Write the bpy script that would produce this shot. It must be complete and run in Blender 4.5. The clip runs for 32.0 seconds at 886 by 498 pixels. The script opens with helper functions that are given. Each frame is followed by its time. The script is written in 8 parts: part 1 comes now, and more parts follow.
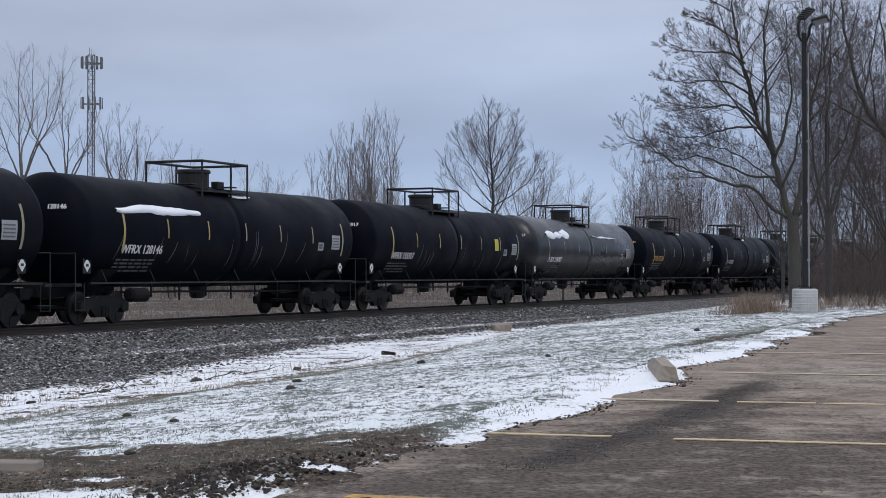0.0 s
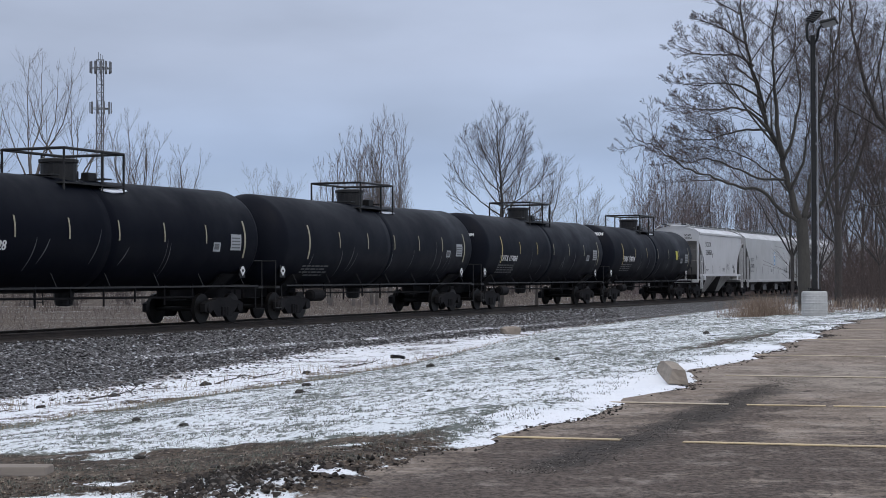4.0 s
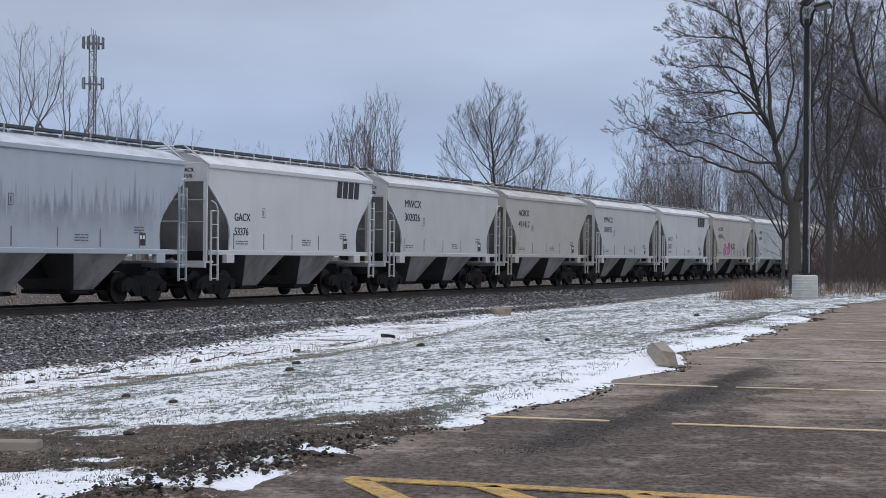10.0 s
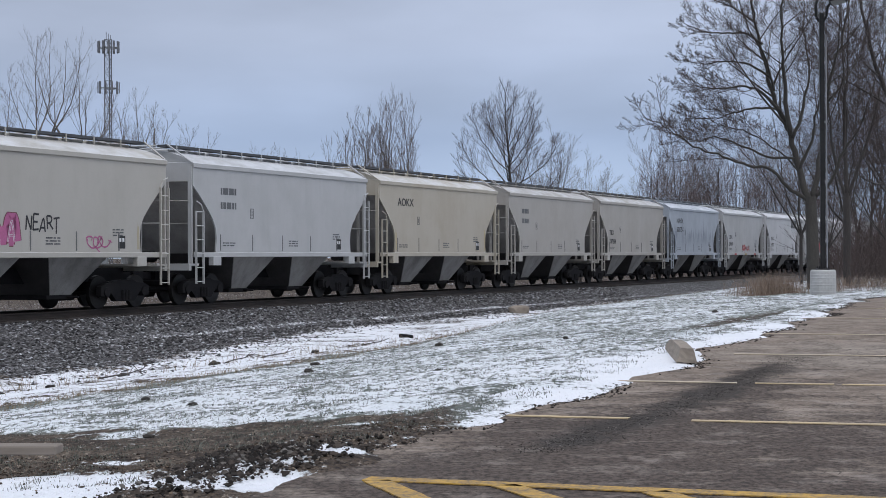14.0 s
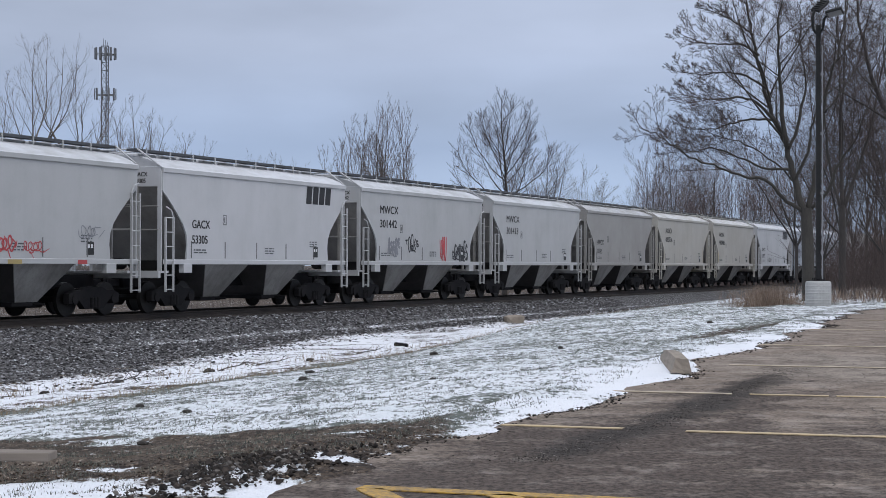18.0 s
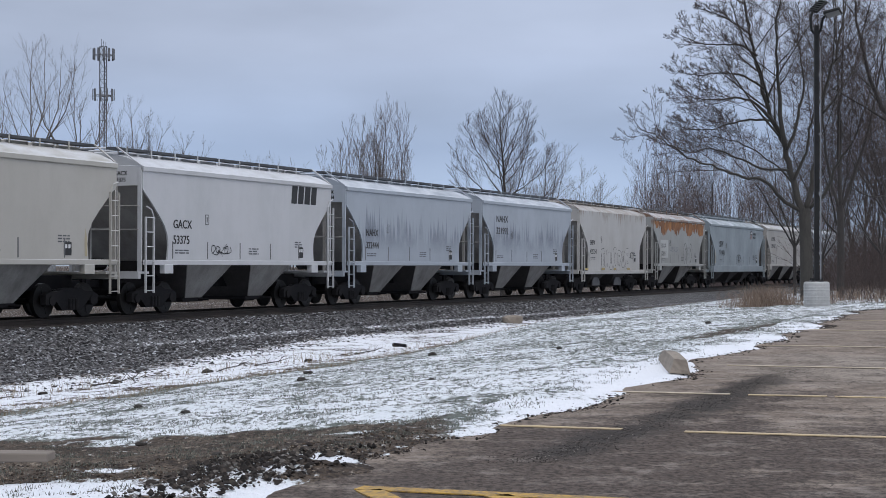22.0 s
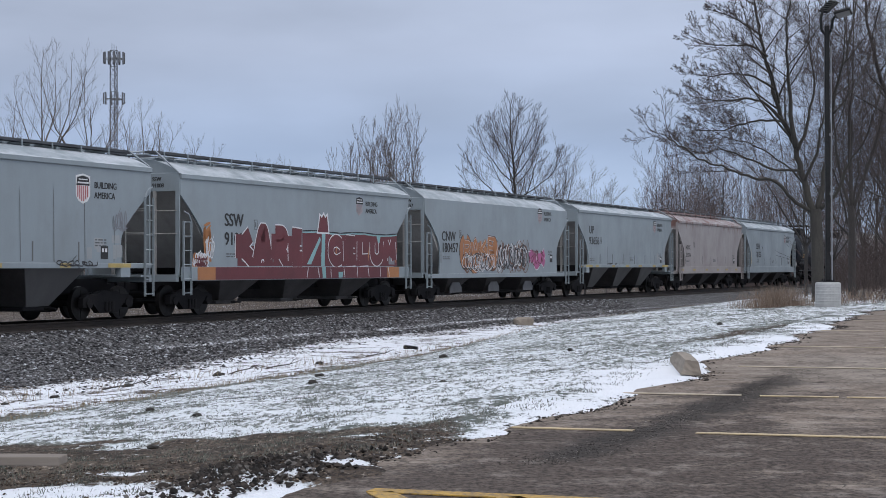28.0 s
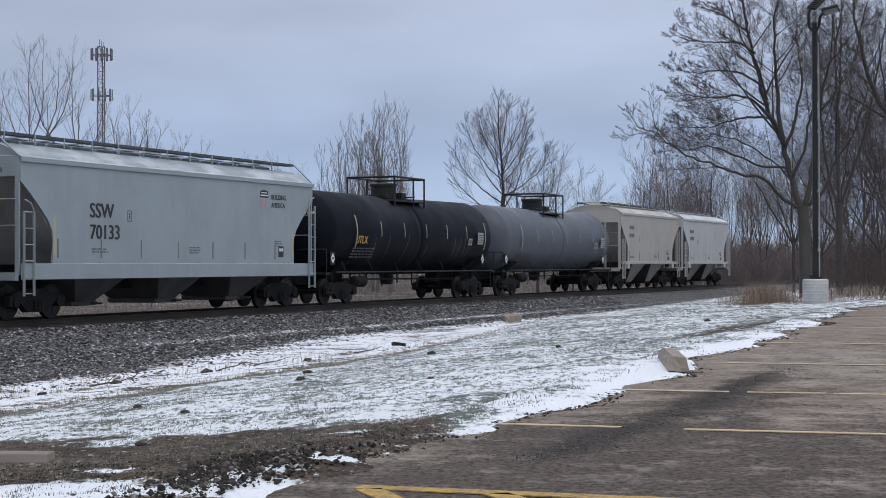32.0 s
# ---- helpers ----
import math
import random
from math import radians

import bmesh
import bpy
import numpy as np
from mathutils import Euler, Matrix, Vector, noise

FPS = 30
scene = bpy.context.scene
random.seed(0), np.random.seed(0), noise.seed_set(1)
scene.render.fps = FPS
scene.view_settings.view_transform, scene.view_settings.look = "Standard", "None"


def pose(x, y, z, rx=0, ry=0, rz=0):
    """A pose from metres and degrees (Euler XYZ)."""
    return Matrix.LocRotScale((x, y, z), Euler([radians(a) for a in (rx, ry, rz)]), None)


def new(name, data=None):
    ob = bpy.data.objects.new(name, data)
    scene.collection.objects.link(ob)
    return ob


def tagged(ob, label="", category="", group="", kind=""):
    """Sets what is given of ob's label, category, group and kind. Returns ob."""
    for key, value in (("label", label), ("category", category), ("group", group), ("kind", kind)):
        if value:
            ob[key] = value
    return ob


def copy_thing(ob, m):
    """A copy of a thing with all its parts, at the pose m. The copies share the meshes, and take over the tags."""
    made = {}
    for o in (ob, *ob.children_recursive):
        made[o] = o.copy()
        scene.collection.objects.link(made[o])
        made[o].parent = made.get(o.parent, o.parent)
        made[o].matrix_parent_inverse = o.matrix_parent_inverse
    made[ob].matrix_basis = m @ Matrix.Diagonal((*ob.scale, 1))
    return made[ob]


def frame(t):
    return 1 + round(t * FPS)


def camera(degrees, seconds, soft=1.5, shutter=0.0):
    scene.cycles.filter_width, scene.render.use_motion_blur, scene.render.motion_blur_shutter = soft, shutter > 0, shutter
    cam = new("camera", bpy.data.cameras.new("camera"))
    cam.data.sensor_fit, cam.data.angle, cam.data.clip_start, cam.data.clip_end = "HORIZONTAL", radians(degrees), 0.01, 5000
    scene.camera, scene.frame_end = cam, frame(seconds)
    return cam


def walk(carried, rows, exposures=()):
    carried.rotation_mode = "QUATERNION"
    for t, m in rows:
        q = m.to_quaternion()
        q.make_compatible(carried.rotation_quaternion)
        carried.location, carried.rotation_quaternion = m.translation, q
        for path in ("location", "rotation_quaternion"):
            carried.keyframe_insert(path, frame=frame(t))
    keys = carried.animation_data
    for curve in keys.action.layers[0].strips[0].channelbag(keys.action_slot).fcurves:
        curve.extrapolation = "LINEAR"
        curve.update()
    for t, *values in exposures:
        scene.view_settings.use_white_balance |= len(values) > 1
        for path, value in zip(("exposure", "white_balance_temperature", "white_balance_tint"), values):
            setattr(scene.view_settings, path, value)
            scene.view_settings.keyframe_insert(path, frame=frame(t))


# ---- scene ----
cam = camera(29.5, 32.0, soft=0.75)
EYE = 1.10
# time, pitch, roll, yaw
SWAY = [
    (0, 0.852, 0.034, -0.059), (0.5, 1.034, 0.026, 0.071), (1, 1.071, 0.154, 0.060), (1.5, 1.013, 0.302, -0.021),
    (2, 1.132, 0.206, 0.009), (2.5, 1.304, 0.057, 0.080), (3, 1.307, 0.087, 0.195), (3.5, 1.077, 0.232, 0.247),
    (5.5, 0.872, -0.047, 0.242), (6, 0.751, 0.093, 0.302), (6.5, 0.599, 0.211, 0.280), (7, 0.659, 0.067, 0.245),
    (7.5, 0.795, -0.063, 0.164), (8, 0.933, -0.038, 0.187), (8.5, 0.748, -0.004, 0.129), (9, 0.374, -0.016, 0.004),
    (9.5, 0.256, -0.293, -0.018), (10, 0.281, -0.438, -0.054), (10.5, 0.135, -0.279, -0.028), (11, -0.034, -0.046, 0.005),
    (11.5, 0.017, -0.169, -0.007), (12, 0.169, -0.209, 0.088), (12.5, 0.324, 0.031, 0.350), (13, 0.306, 0.287, 0.408),
    (13.5, 0.263, 0.320, 0.426), (15.5, 0.263, 0.043, 1.029), (16, 0.209, -0.135, 0.839), (16.5, 0.306, -0.398, 0.613),
    (17, 0.509, -0.392, 0.449), (17.5, 0.576, -0.241, 0.364), (18, 0.566, -0.110, 0.377), (18.5, 0.741, -0.208, 0.547),
    (19, 0.959, -0.335, 0.642), (19.5, 0.950, -0.213, 0.644), (20, 0.787, -0.055, 0.615), (20.5, 0.752, -0.087, 0.603),
    (21, 0.848, -0.214, 0.538), (21.5, 0.792, -0.210, 0.494), (22, 0.584, -0.091, 0.321), (22.5, 0.404, -0.010, 0.060),
    (23, 0.323, -0.102, -0.090), (23.5, 0.379, -0.237, -0.094), (24, 0.537, -0.247, -0.004), (24.5, 0.608, -0.230, 0.145),
    (25, 0.499, -0.174, 0.249), (25.5, 0.410, -0.155, 0.275), (27.5, 0.712, 0.115, 0.632), (28, 0.657, 0.135, 0.688),
    (28.5, 0.752, -0.055, 0.700), (29, 0.856, -0.184, 0.705), (29.5, 0.855, -0.157, 0.708), (30, 0.675, -0.210, 0.506),
    (30.5, 0.402, -0.115, 0.176), (31, 0.302, 0.103, 0.056), (31.5, 0.403, 0.169, 0.164), (32, 0.542, 0.144, 0.283),
]
walk(cam, [(t, pose(0, 0, EYE, 90 + p, r, w)) for t, p, r, w in SWAY])

# ---- light: a bright overcast winter day ----
world = bpy.data.worlds.new("overcast_sky")
scene.world = world
world.use_nodes = True


def build_sky(nt):
    nt.nodes.clear()
    out = nt.nodes.new("ShaderNodeOutputWorld")
    bg = nt.nodes.new("ShaderNodeBackground")
    sky = nt.nodes.new("ShaderNodeTexSky")
    sky.sky_type, sky.sun_disc = "NISHITA", False
    sky.sun_elevation, sky.sun_rotation = radians(52), radians(210)
    sky.air_density, sky.dust_density, sky.ozone_density = 1.0, 2.0, 1.5
    gain = nt.nodes.new("ShaderNodeVectorMath")
    gain.operation = "SCALE"
    gain.inputs["Scale"].default_value = 0.10
    nt.links.new(sky.outputs[0], gain.inputs[0])
    co = nt.nodes.new("ShaderNodeTexCoord")
    sep = nt.nodes.new("ShaderNodeSeparateXYZ")
    nt.links.new(co.outputs["Generated"], sep.inputs[0])
    # cloud sheet: height above the horizon sets the large tone, flat noise the banks
    ramp = nt.nodes.new("ShaderNodeValToRGB")
    ramp.color_ramp.elements[0].position, ramp.color_ramp.elements[0].color = 0.0, (0.44, 0.52, 0.64, 1)
    ramp.color_ramp.elements[1].position, ramp.color_ramp.elements[1].color = 1.0, (1.06, 1.13, 1.30, 1)
    for at, col in ((0.03, (0.43, 0.55, 0.76, 1)), (0.07, (0.37, 0.47, 0.68, 1)), (0.13, (0.46, 0.53, 0.70, 1)), (0.24, (0.52, 0.58, 0.72, 1)), (0.6, (0.86, 0.93, 1.08, 1))):
        e = ramp.color_ramp.elements.new(at)
        e.color = col
    nt.links.new(sep.outputs["Z"], ramp.inputs[0])
    mp = nt.nodes.new("ShaderNodeMapping")
    mp.inputs["Scale"].default_value = (3.0, 3.0, 10.0)
    nt.links.new(co.outputs["Generated"], mp.inputs[0])
    nz = nt.nodes.new("ShaderNodeTexNoise")
    nz.inputs["Scale"].default_value, nz.inputs["Detail"].default_value = 1.6, 5.0
    nz.inputs["Roughness"].default_value = 0.45
    nt.links.new(mp.outputs[0], nz.inputs[0])
    tone = nt.nodes.new("ShaderNodeMapRange")
    tone.inputs["From Min"].default_value, tone.inputs["From Max"].default_value = 0.3, 0.72
    tone.inputs["To Min"].default_value, tone.inputs["To Max"].default_value = 0.86, 1.17
    nt.links.new(nz.outputs[0], tone.inputs[0])
    banks = nt.nodes.new("ShaderNodeVectorMath")
    banks.operation = "SCALE"
    nt.links.new(ramp.outputs[0], banks.inputs[0])
    nt.links.new(tone.outputs[0], banks.inputs["Scale"])
    mix = nt.nodes.new("ShaderNodeMix")
    mix.data_type = "RGBA"
    mix.inputs["Factor"].default_value = 0.9
    nt.links.new(gain.outputs[0], mix.inputs["A"])
    nt.links.new(banks.outputs[0], mix.inputs["B"])
    nt.links.new(mix.outputs["Result"], bg.inputs["Color"])
    bg.inputs["Strength"].default_value = 1.0
    nt.links.new(bg.outputs[0], out.inputs[0])


build_sky(world.node_tree)
sun = new("sun", bpy.data.lights.new("sun", "SUN"))
sun.data.energy, sun.data.angle, sun.data.color = 0.85, radians(25), (1.0, 0.95, 0.90)
sun.matrix_world = pose(20, -30, 60, 38, 0, 30)
scene.view_settings.exposure = 0.0

# ---- materials ----
def node_of(nt, kind, **inputs):
    n = nt.nodes.new(kind)
    for key, value in inputs.items():
        n.inputs[key.replace("_", " ")].default_value = value
    return n


def blank(name):
    m = bpy.data.materials.new(name)
    m.use_nodes = True
    nt = m.node_tree
    return m, nt, nt.nodes["Principled BSDF"]


def noise_on(nt, coord, scale, detail=4.0, rough=0.55, stretch=(1, 1, 1)):
    mp = nt.nodes.new("ShaderNodeMapping")
    mp.inputs["Scale"].default_value = stretch
    nt.links.new(coord, mp.inputs[0])
    n = node_of(nt, "ShaderNodeTexNoise", Scale=scale, Detail=detail, Roughness=rough)
    nt.links.new(mp.outputs[0], n.inputs["Vector"])
    return n.outputs["Fac"]


def span(nt, value, lo, hi, a=0.0, b=1.0):
    n = node_of(nt, "ShaderNodeMapRange", From_Min=lo, From_Max=hi, To_Min=a, To_Max=b)
    nt.links.new(value, n.inputs[0])
    return n.outputs[0]


def blend(nt, fac, a, b):
    n = nt.nodes.new("ShaderNodeMix")
    n.data_type = "RGBA"
    for key, value in (("Factor", fac), ("A", a), ("B", b)):
        if isinstance(value, (tuple, list)):
            n.inputs[key].default_value = (*value[:3], 1)
        elif isinstance(value, (int, float)):
            n.inputs[key].default_value = value
        else:
            nt.links.new(value, n.inputs[key])
    return n.outputs["Result"]


def bump(nt, height, bsdf, strength=0.3, distance=0.01):
    n = node_of(nt, "ShaderNodeBump", Strength=strength, Distance=distance)
    nt.links.new(height, n.inputs["Height"])
    nt.links.new(n.outputs[0], bsdf.inputs["Normal"])


def surface(name, base, dark, rough=0.7, metal=0.0, big=0.6, fine=14.0, relief=0.25, depth=0.01, stretch=(1, 1, 1), vary=0.0):
    """A weathered surface: two tones mixed by coarse and fine noise, with fine relief."""
    m, nt, b = blank(name)
    co = nt.nodes.new("ShaderNodeTexCoord").outputs["Object"]
    coarse = noise_on(nt, co, big, 3.0, 0.6, stretch)
    grain = noise_on(nt, co, fine, 5.0, 0.65, stretch)
    col = blend(nt, span(nt, coarse, 0.35, 0.7), base, dark)
    col = blend(nt, span(nt, grain, 0.42, 0.75, 0.0, 0.7), col, dark)
    if vary:
        info = nt.nodes.new("ShaderNodeObjectInfo")
        hsv = nt.nodes.new("ShaderNodeHueSaturation")
        nt.links.new(span(nt, info.outputs["Random"], 0, 1, 1 - vary, 1 + vary), hsv.inputs["Value"])
        nt.links.new(col, hsv.inputs["Color"])
        col = hsv.outputs[0]
    nt.links.new(col, b.inputs["Base Color"])
    b.inputs["Roughness"].default_value, b.inputs["Metallic"].default_value = rough, metal
    bump(nt, grain, b, relief, depth)
    return m


def own_place(nt):
    """Object coordinates shifted by a step of their own for every object, so that no two cars are stained alike."""
    shift = nt.nodes.new("ShaderNodeVectorMath")
    shift.operation = "MULTIPLY_ADD"
    nt.links.new(nt.nodes.new("ShaderNodeObjectInfo").outputs["Random"], shift.inputs[0])
    shift.inputs[1].default_value = (83.0, 47.0, 61.0)
    nt.links.new(nt.nodes.new("ShaderNodeTexCoord").outputs["Object"], shift.inputs[2])
    return shift.outputs[0]


def sums(nt, *terms):
    """Sum of value * weight terms."""
    total = None
    for value, weight in terms:
        m = nt.nodes.new("ShaderNodeMath")
        m.operation = "MULTIPLY_ADD"
        nt.links.new(value, m.inputs[0])
        m.inputs[1].default_value = weight
        if total is None:
            m.inputs[2].default_value = 0.0
        else:
            nt.links.new(total, m.inputs[2])
        total = m.outputs[0]
    return total


def car_paint(name, base, grime=(0.20, 0.18, 0.16), dirt=0.35, rust=0.0, gloss=0.5, streaks=1.0, tint=None, shine=0.4, drips=None, snow=0.0):
    """Freight-car paint: vertical run-off streaks, blotches of road grime and patches of rust."""
    m, nt, b = blank(name)
    co = own_place(nt)
    runs = noise_on(nt, co, 1.6 * streaks, 5.0, 0.6, (1.0, 1.0, 0.16))
    blots = noise_on(nt, co, 0.55, 4.0, 0.6)
    fine = noise_on(nt, co, 22.0, 4.0, 0.7)
    col = blend(nt, span(nt, runs, 0.46, 0.78, 0.0, dirt * 0.7), base, grime)
    col = blend(nt, span(nt, blots, 0.45, 0.75, 0.0, dirt * 0.8), col, tint or grime)
    col = blend(nt, span(nt, fine, 0.5, 0.8, 0.0, dirt * 0.5), col, grime)
    smudge = noise_on(nt, co, 1.9, 6.0, 0.68, (1.0, 1.0, 0.55))
    col = blend(nt, span(nt, smudge, 0.52, 0.74, 0.0, dirt * 0.55), col, grime)
    if rust:
        patch = noise_on(nt, co, 0.9, 5.0, 0.62, (1.0, 1.0, 0.45))
        col = blend(nt, span(nt, patch, 0.62 - rust * 0.2, 0.70 - rust * 0.2), col, (0.30, 0.105, 0.035))
    if drips:
        # run-off stains that narrow to spikes upwards and wash out towards the sill
        sep = nt.nodes.new("ShaderNodeSeparateXYZ")
        nt.links.new(nt.nodes.new("ShaderNodeTexCoord").outputs["Object"], sep.inputs[0])
        band = noise_on(nt, co, 5.0, 2.0, 0.55, (1.0, 0.0, 0.04))
        reach = noise_on(nt, co, 0.6, 3.0, 0.6, (1.0, 0.0, 0.25))
        edge = sums(nt, (band, 1.0), (reach, 0.55), (sep.outputs["Z"], -drips[0]))
        wash = span(nt, sep.outputs["Z"], drips[1], drips[1] + 0.8, 0.12, 0.85)
        both = nt.nodes.new("ShaderNodeMath")
        both.operation = "MULTIPLY"
        nt.links.new(span(nt, edge, drips[2], drips[2] + 0.12), both.inputs[0])
        nt.links.new(wash, both.inputs[1])
        patchy = noise_on(nt, co, 1.1, 4.0, 0.65, (1.0, 1.0, 0.5))
        part_bare = nt.nodes.new("ShaderNodeMath")
        part_bare.operation = "MULTIPLY"
        nt.links.new(both.outputs[0], part_bare.inputs[0])
        nt.links.new(span(nt, patchy, 0.40, 0.58, 0.35 if drips[0] > 0 else 0.08, 1.0), part_bare.inputs[1])
        stain = blend(nt, span(nt, fine, 0.40, 0.62), drips[3], tuple(0.6 * v for v in drips[3]))
        col = blend(nt, part_bare.outputs[0], col, stain)
    if snow:
        # thin snow lies where the sheet faces up, in long drifts with bare gaps
        up = nt.nodes.new("ShaderNodeSeparateXYZ")
        nt.links.new(nt.nodes.new("ShaderNodeNewGeometry").outputs["Normal"], up.inputs[0])
        drift = noise_on(nt, co, 0.9, 5.0, 0.62, (1.0, 1.6, 1.0))
        lies = nt.nodes.new("ShaderNodeMath")
        lies.operation = "MULTIPLY"
        nt.links.new(span(nt, up.outputs["Z"], 0.55, 0.75), lies.inputs[0])
        nt.links.new(span(nt, drift, 0.42 - snow, 0.70 - snow, 0.0, 0.55), lies.inputs[1])
        col = blend(nt, lies.outputs[0], col, (0.74, 0.76, 0.80))
    nt.links.new(col, b.inputs["Base Color"])
    nt.links.new(span(nt, blots, 0.3, 0.7, gloss - 0.1, gloss + 0.15), b.inputs["Roughness"])
    b.inputs["Specular IOR Level"].default_value = shine
    dents = noise_on(nt, co, 0.8, 2.0, 0.5, (1.0, 1.0, 0.6))
    bump(nt, dents, b, 0.25, 0.03)
    return m


WHITE_BODY = car_paint("white_hopper_paint", (0.52, 0.52, 0.53), (0.36, 0.38, 0.38), 0.34, snow=0.07)
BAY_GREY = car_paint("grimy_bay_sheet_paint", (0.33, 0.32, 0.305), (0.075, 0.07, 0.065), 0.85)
# tub, inner end posts and grab rails: recess shade and grime in one colour
END_GREY = car_paint("grimy_shaded_end_paint", (0.36, 0.35, 0.335), (0.13, 0.12, 0.11), 0.65)
DARK_WALK = surface("dark_running_board_grating", (0.075, 0.08, 0.09), (0.04, 0.042, 0.047), 0.7, 0.0, 1.0, 15.0)
PALE_BODY = car_paint("pale_grey_hopper_paint", (0.445, 0.447, 0.448), (0.30, 0.31, 0.305), 0.36, snow=0.07)
GREY_BODY = car_paint("grey_hopper_paint", (0.31, 0.30, 0.285), (0.25, 0.24, 0.23), 0.34, snow=0.07)
WARM_BODY = car_paint("warm_grey_hopper_paint", (0.385, 0.366, 0.338), (0.30, 0.27, 0.24), 0.34, snow=0.01)
CREAM_BODY = car_paint("cream_hopper_paint", (0.44, 0.403, 0.335), (0.33, 0.27, 0.20), 0.34, snow=0.07)
BLUE_BODY = car_paint("bluish_streaked_hopper_paint", (0.37, 0.405, 0.45), (0.28, 0.305, 0.34), 0.4, drips=(0.30, 1.8, -0.10, (0.205, 0.23, 0.275)), snow=0.07)
WORN_BODY = car_paint("worn_white_hopper_paint", (0.46, 0.45, 0.435), (0.34, 0.32, 0.29), 0.4, drips=(-0.5, 2.7, 2.66, (0.33, 0.27, 0.22)), snow=0.0)
GREEN_BODY = car_paint("cool_green_grey_hopper_paint", (0.272, 0.314, 0.338), (0.195, 0.212, 0.215), 0.42, snow=0.02)
PINK_BODY = car_paint("faded_pinkish_hopper_paint", (0.345, 0.315, 0.308), (0.20, 0.17, 0.165), 0.46, snow=-0.10, drips=(-0.5, 3.0, 2.66, (0.20, 0.085, 0.065)))
RUST_BODY = car_paint("rust_stained_hopper_paint", (0.33, 0.335, 0.325), (0.24, 0.23, 0.20), 0.40, drips=(-0.5, 2.9, 2.66, (0.27, 0.13, 0.065)), snow=0.05)
RUST_PATCH = surface("rust_stain", (0.40, 0.185, 0.07), (0.12, 0.055, 0.036), 0.85, 0.0, 2.2, 8.0, 0.3, 0.01, (1, 1, 0.45))
PATCH_GREY = surface("painted_out_patch", (0.33, 0.345, 0.35), (0.27, 0.285, 0.29), 0.6, fine=20)
PANEL_WHITE = surface("repainted_number_panel", (0.50, 0.51, 0.50), (0.40, 0.40, 0.38), 0.6, fine=20)
TANK_BLACK = car_paint("black_tank_paint", (0.0022, 0.0031, 0.0068), (0.0038, 0.005, 0.0095), 0.4, gloss=0.5, shine=0.05)
TANK_DUSTY = car_paint("dusty_black_tank_paint", (0.0048, 0.0060, 0.0105), (0.009, 0.0105, 0.015), 0.5, gloss=0.5, shine=0.08)
TANK_GREY = car_paint("dark_grey_tank_paint", (0.075, 0.084, 0.104), (0.105, 0.11, 0.122), 0.5, gloss=0.42, shine=0.3)
TANK_SHINY = car_paint("worn_shiny_black_tank_paint", (0.005, 0.006, 0.0095), (0.016, 0.017, 0.021), 0.6, gloss=0.30, shine=0.4)
SNOW_BIT = surface("clinging_snow", (0.82, 0.84, 0.88), (0.70, 0.73, 0.79), 0.6, fine=9.0, relief=0.4)
DARK_STEEL = surface("grimy_running_gear_steel", (0.009, 0.009, 0.011), (0.019, 0.018, 0.019), 0.75, 0.0, 1.5, 18.0)
WHEEL_STEEL = surface("worn_wheel_steel", (0.02, 0.019, 0.019), (0.011, 0.010, 0.010), 0.5, 0.5, 2.0, 20.0)
RAIL_STEEL = surface("brown_rail_steel", (0.055, 0.042, 0.035), (0.03, 0.025, 0.022), 0.55, 0.5, 1.0, 12.0)
TIE_WOOD = surface("creosoted_tie_wood", (0.055, 0.047, 0.042), (0.03, 0.026, 0.024), 0.9, 0.0, 1.5, 12.0, vary=0.3)
BLACK_IRON = surface("black_painted_iron", (0.012, 0.012, 0.014), (0.03, 0.03, 0.03), 0.5, 0.0, 1.0, 15.0)
LETTER_BLACK = surface("black_stencil_paint", (0.010, 0.010, 0.012), (0.03, 0.03, 0.03), 0.6, fine=30)
LETTER_WHITE = surface("white_stencil_paint", (0.74, 0.74, 0.74), (0.52, 0.52, 0.52), 0.6, fine=30)
LETTER_FAINT = surface("faded_stencil_paint", (0.16, 0.16, 0.16), (0.10, 0.10, 0.10), 0.6, fine=30)
LETTER_ORANGE = surface("amber_stencil_paint", (0.62, 0.36, 0.10), (0.40, 0.22, 0.06), 0.6, fine=30)
LETTER_GHOST = surface("weathered_grey_stencil_paint", (0.12, 0.125, 0.13), (0.07, 0.07, 0.075), 0.6, fine=30)
REFLECT_YELLOW = surface("yellow_reflective_tape", (0.42, 0.33, 0.12), (0.22, 0.17, 0.07), 0.5, fine=25)
REFLECT_PALE = surface("dulled_reflective_tape", (0.34, 0.32, 0.22), (0.17, 0.15, 0.10), 0.5, fine=25)
PLATE_PALE = surface("pale_notice_plate", (0.36, 0.38, 0.39), (0.18, 0.19, 0.20), 0.5, fine=30)
PLATE_YELLOW = surface("yellow_notice_plate", (0.55, 0.50, 0.06), (0.36, 0.32, 0.05), 0.5, fine=30)
SPRAY_BLACK = surface("black_spray_paint", (0.012, 0.012, 0.015), (0.035, 0.035, 0.04), 0.6, fine=20)
SPRAY_WHITE = surface("white_spray_paint", (0.72, 0.72, 0.73), (0.55, 0.55, 0.56), 0.6, fine=20)
EDGE_STAIN = car_paint("yellowish_rust_stain", (0.42, 0.34, 0.18), (0.38, 0.37, 0.34), 0.9, streaks=3.0)
SPRAY_GREY = surface("grey_spray_paint", (0.17, 0.18, 0.20), (0.26, 0.26, 0.28), 0.6, fine=20)
SPRAY_PINK = surface("pink_spray_paint", (0.48, 0.13, 0.28), (0.36, 0.10, 0.22), 0.6, fine=20)
SPRAY_RED = surface("dark_red_spray_paint", (0.155, 0.035, 0.042), (0.10, 0.025, 0.03), 0.6, fine=20)
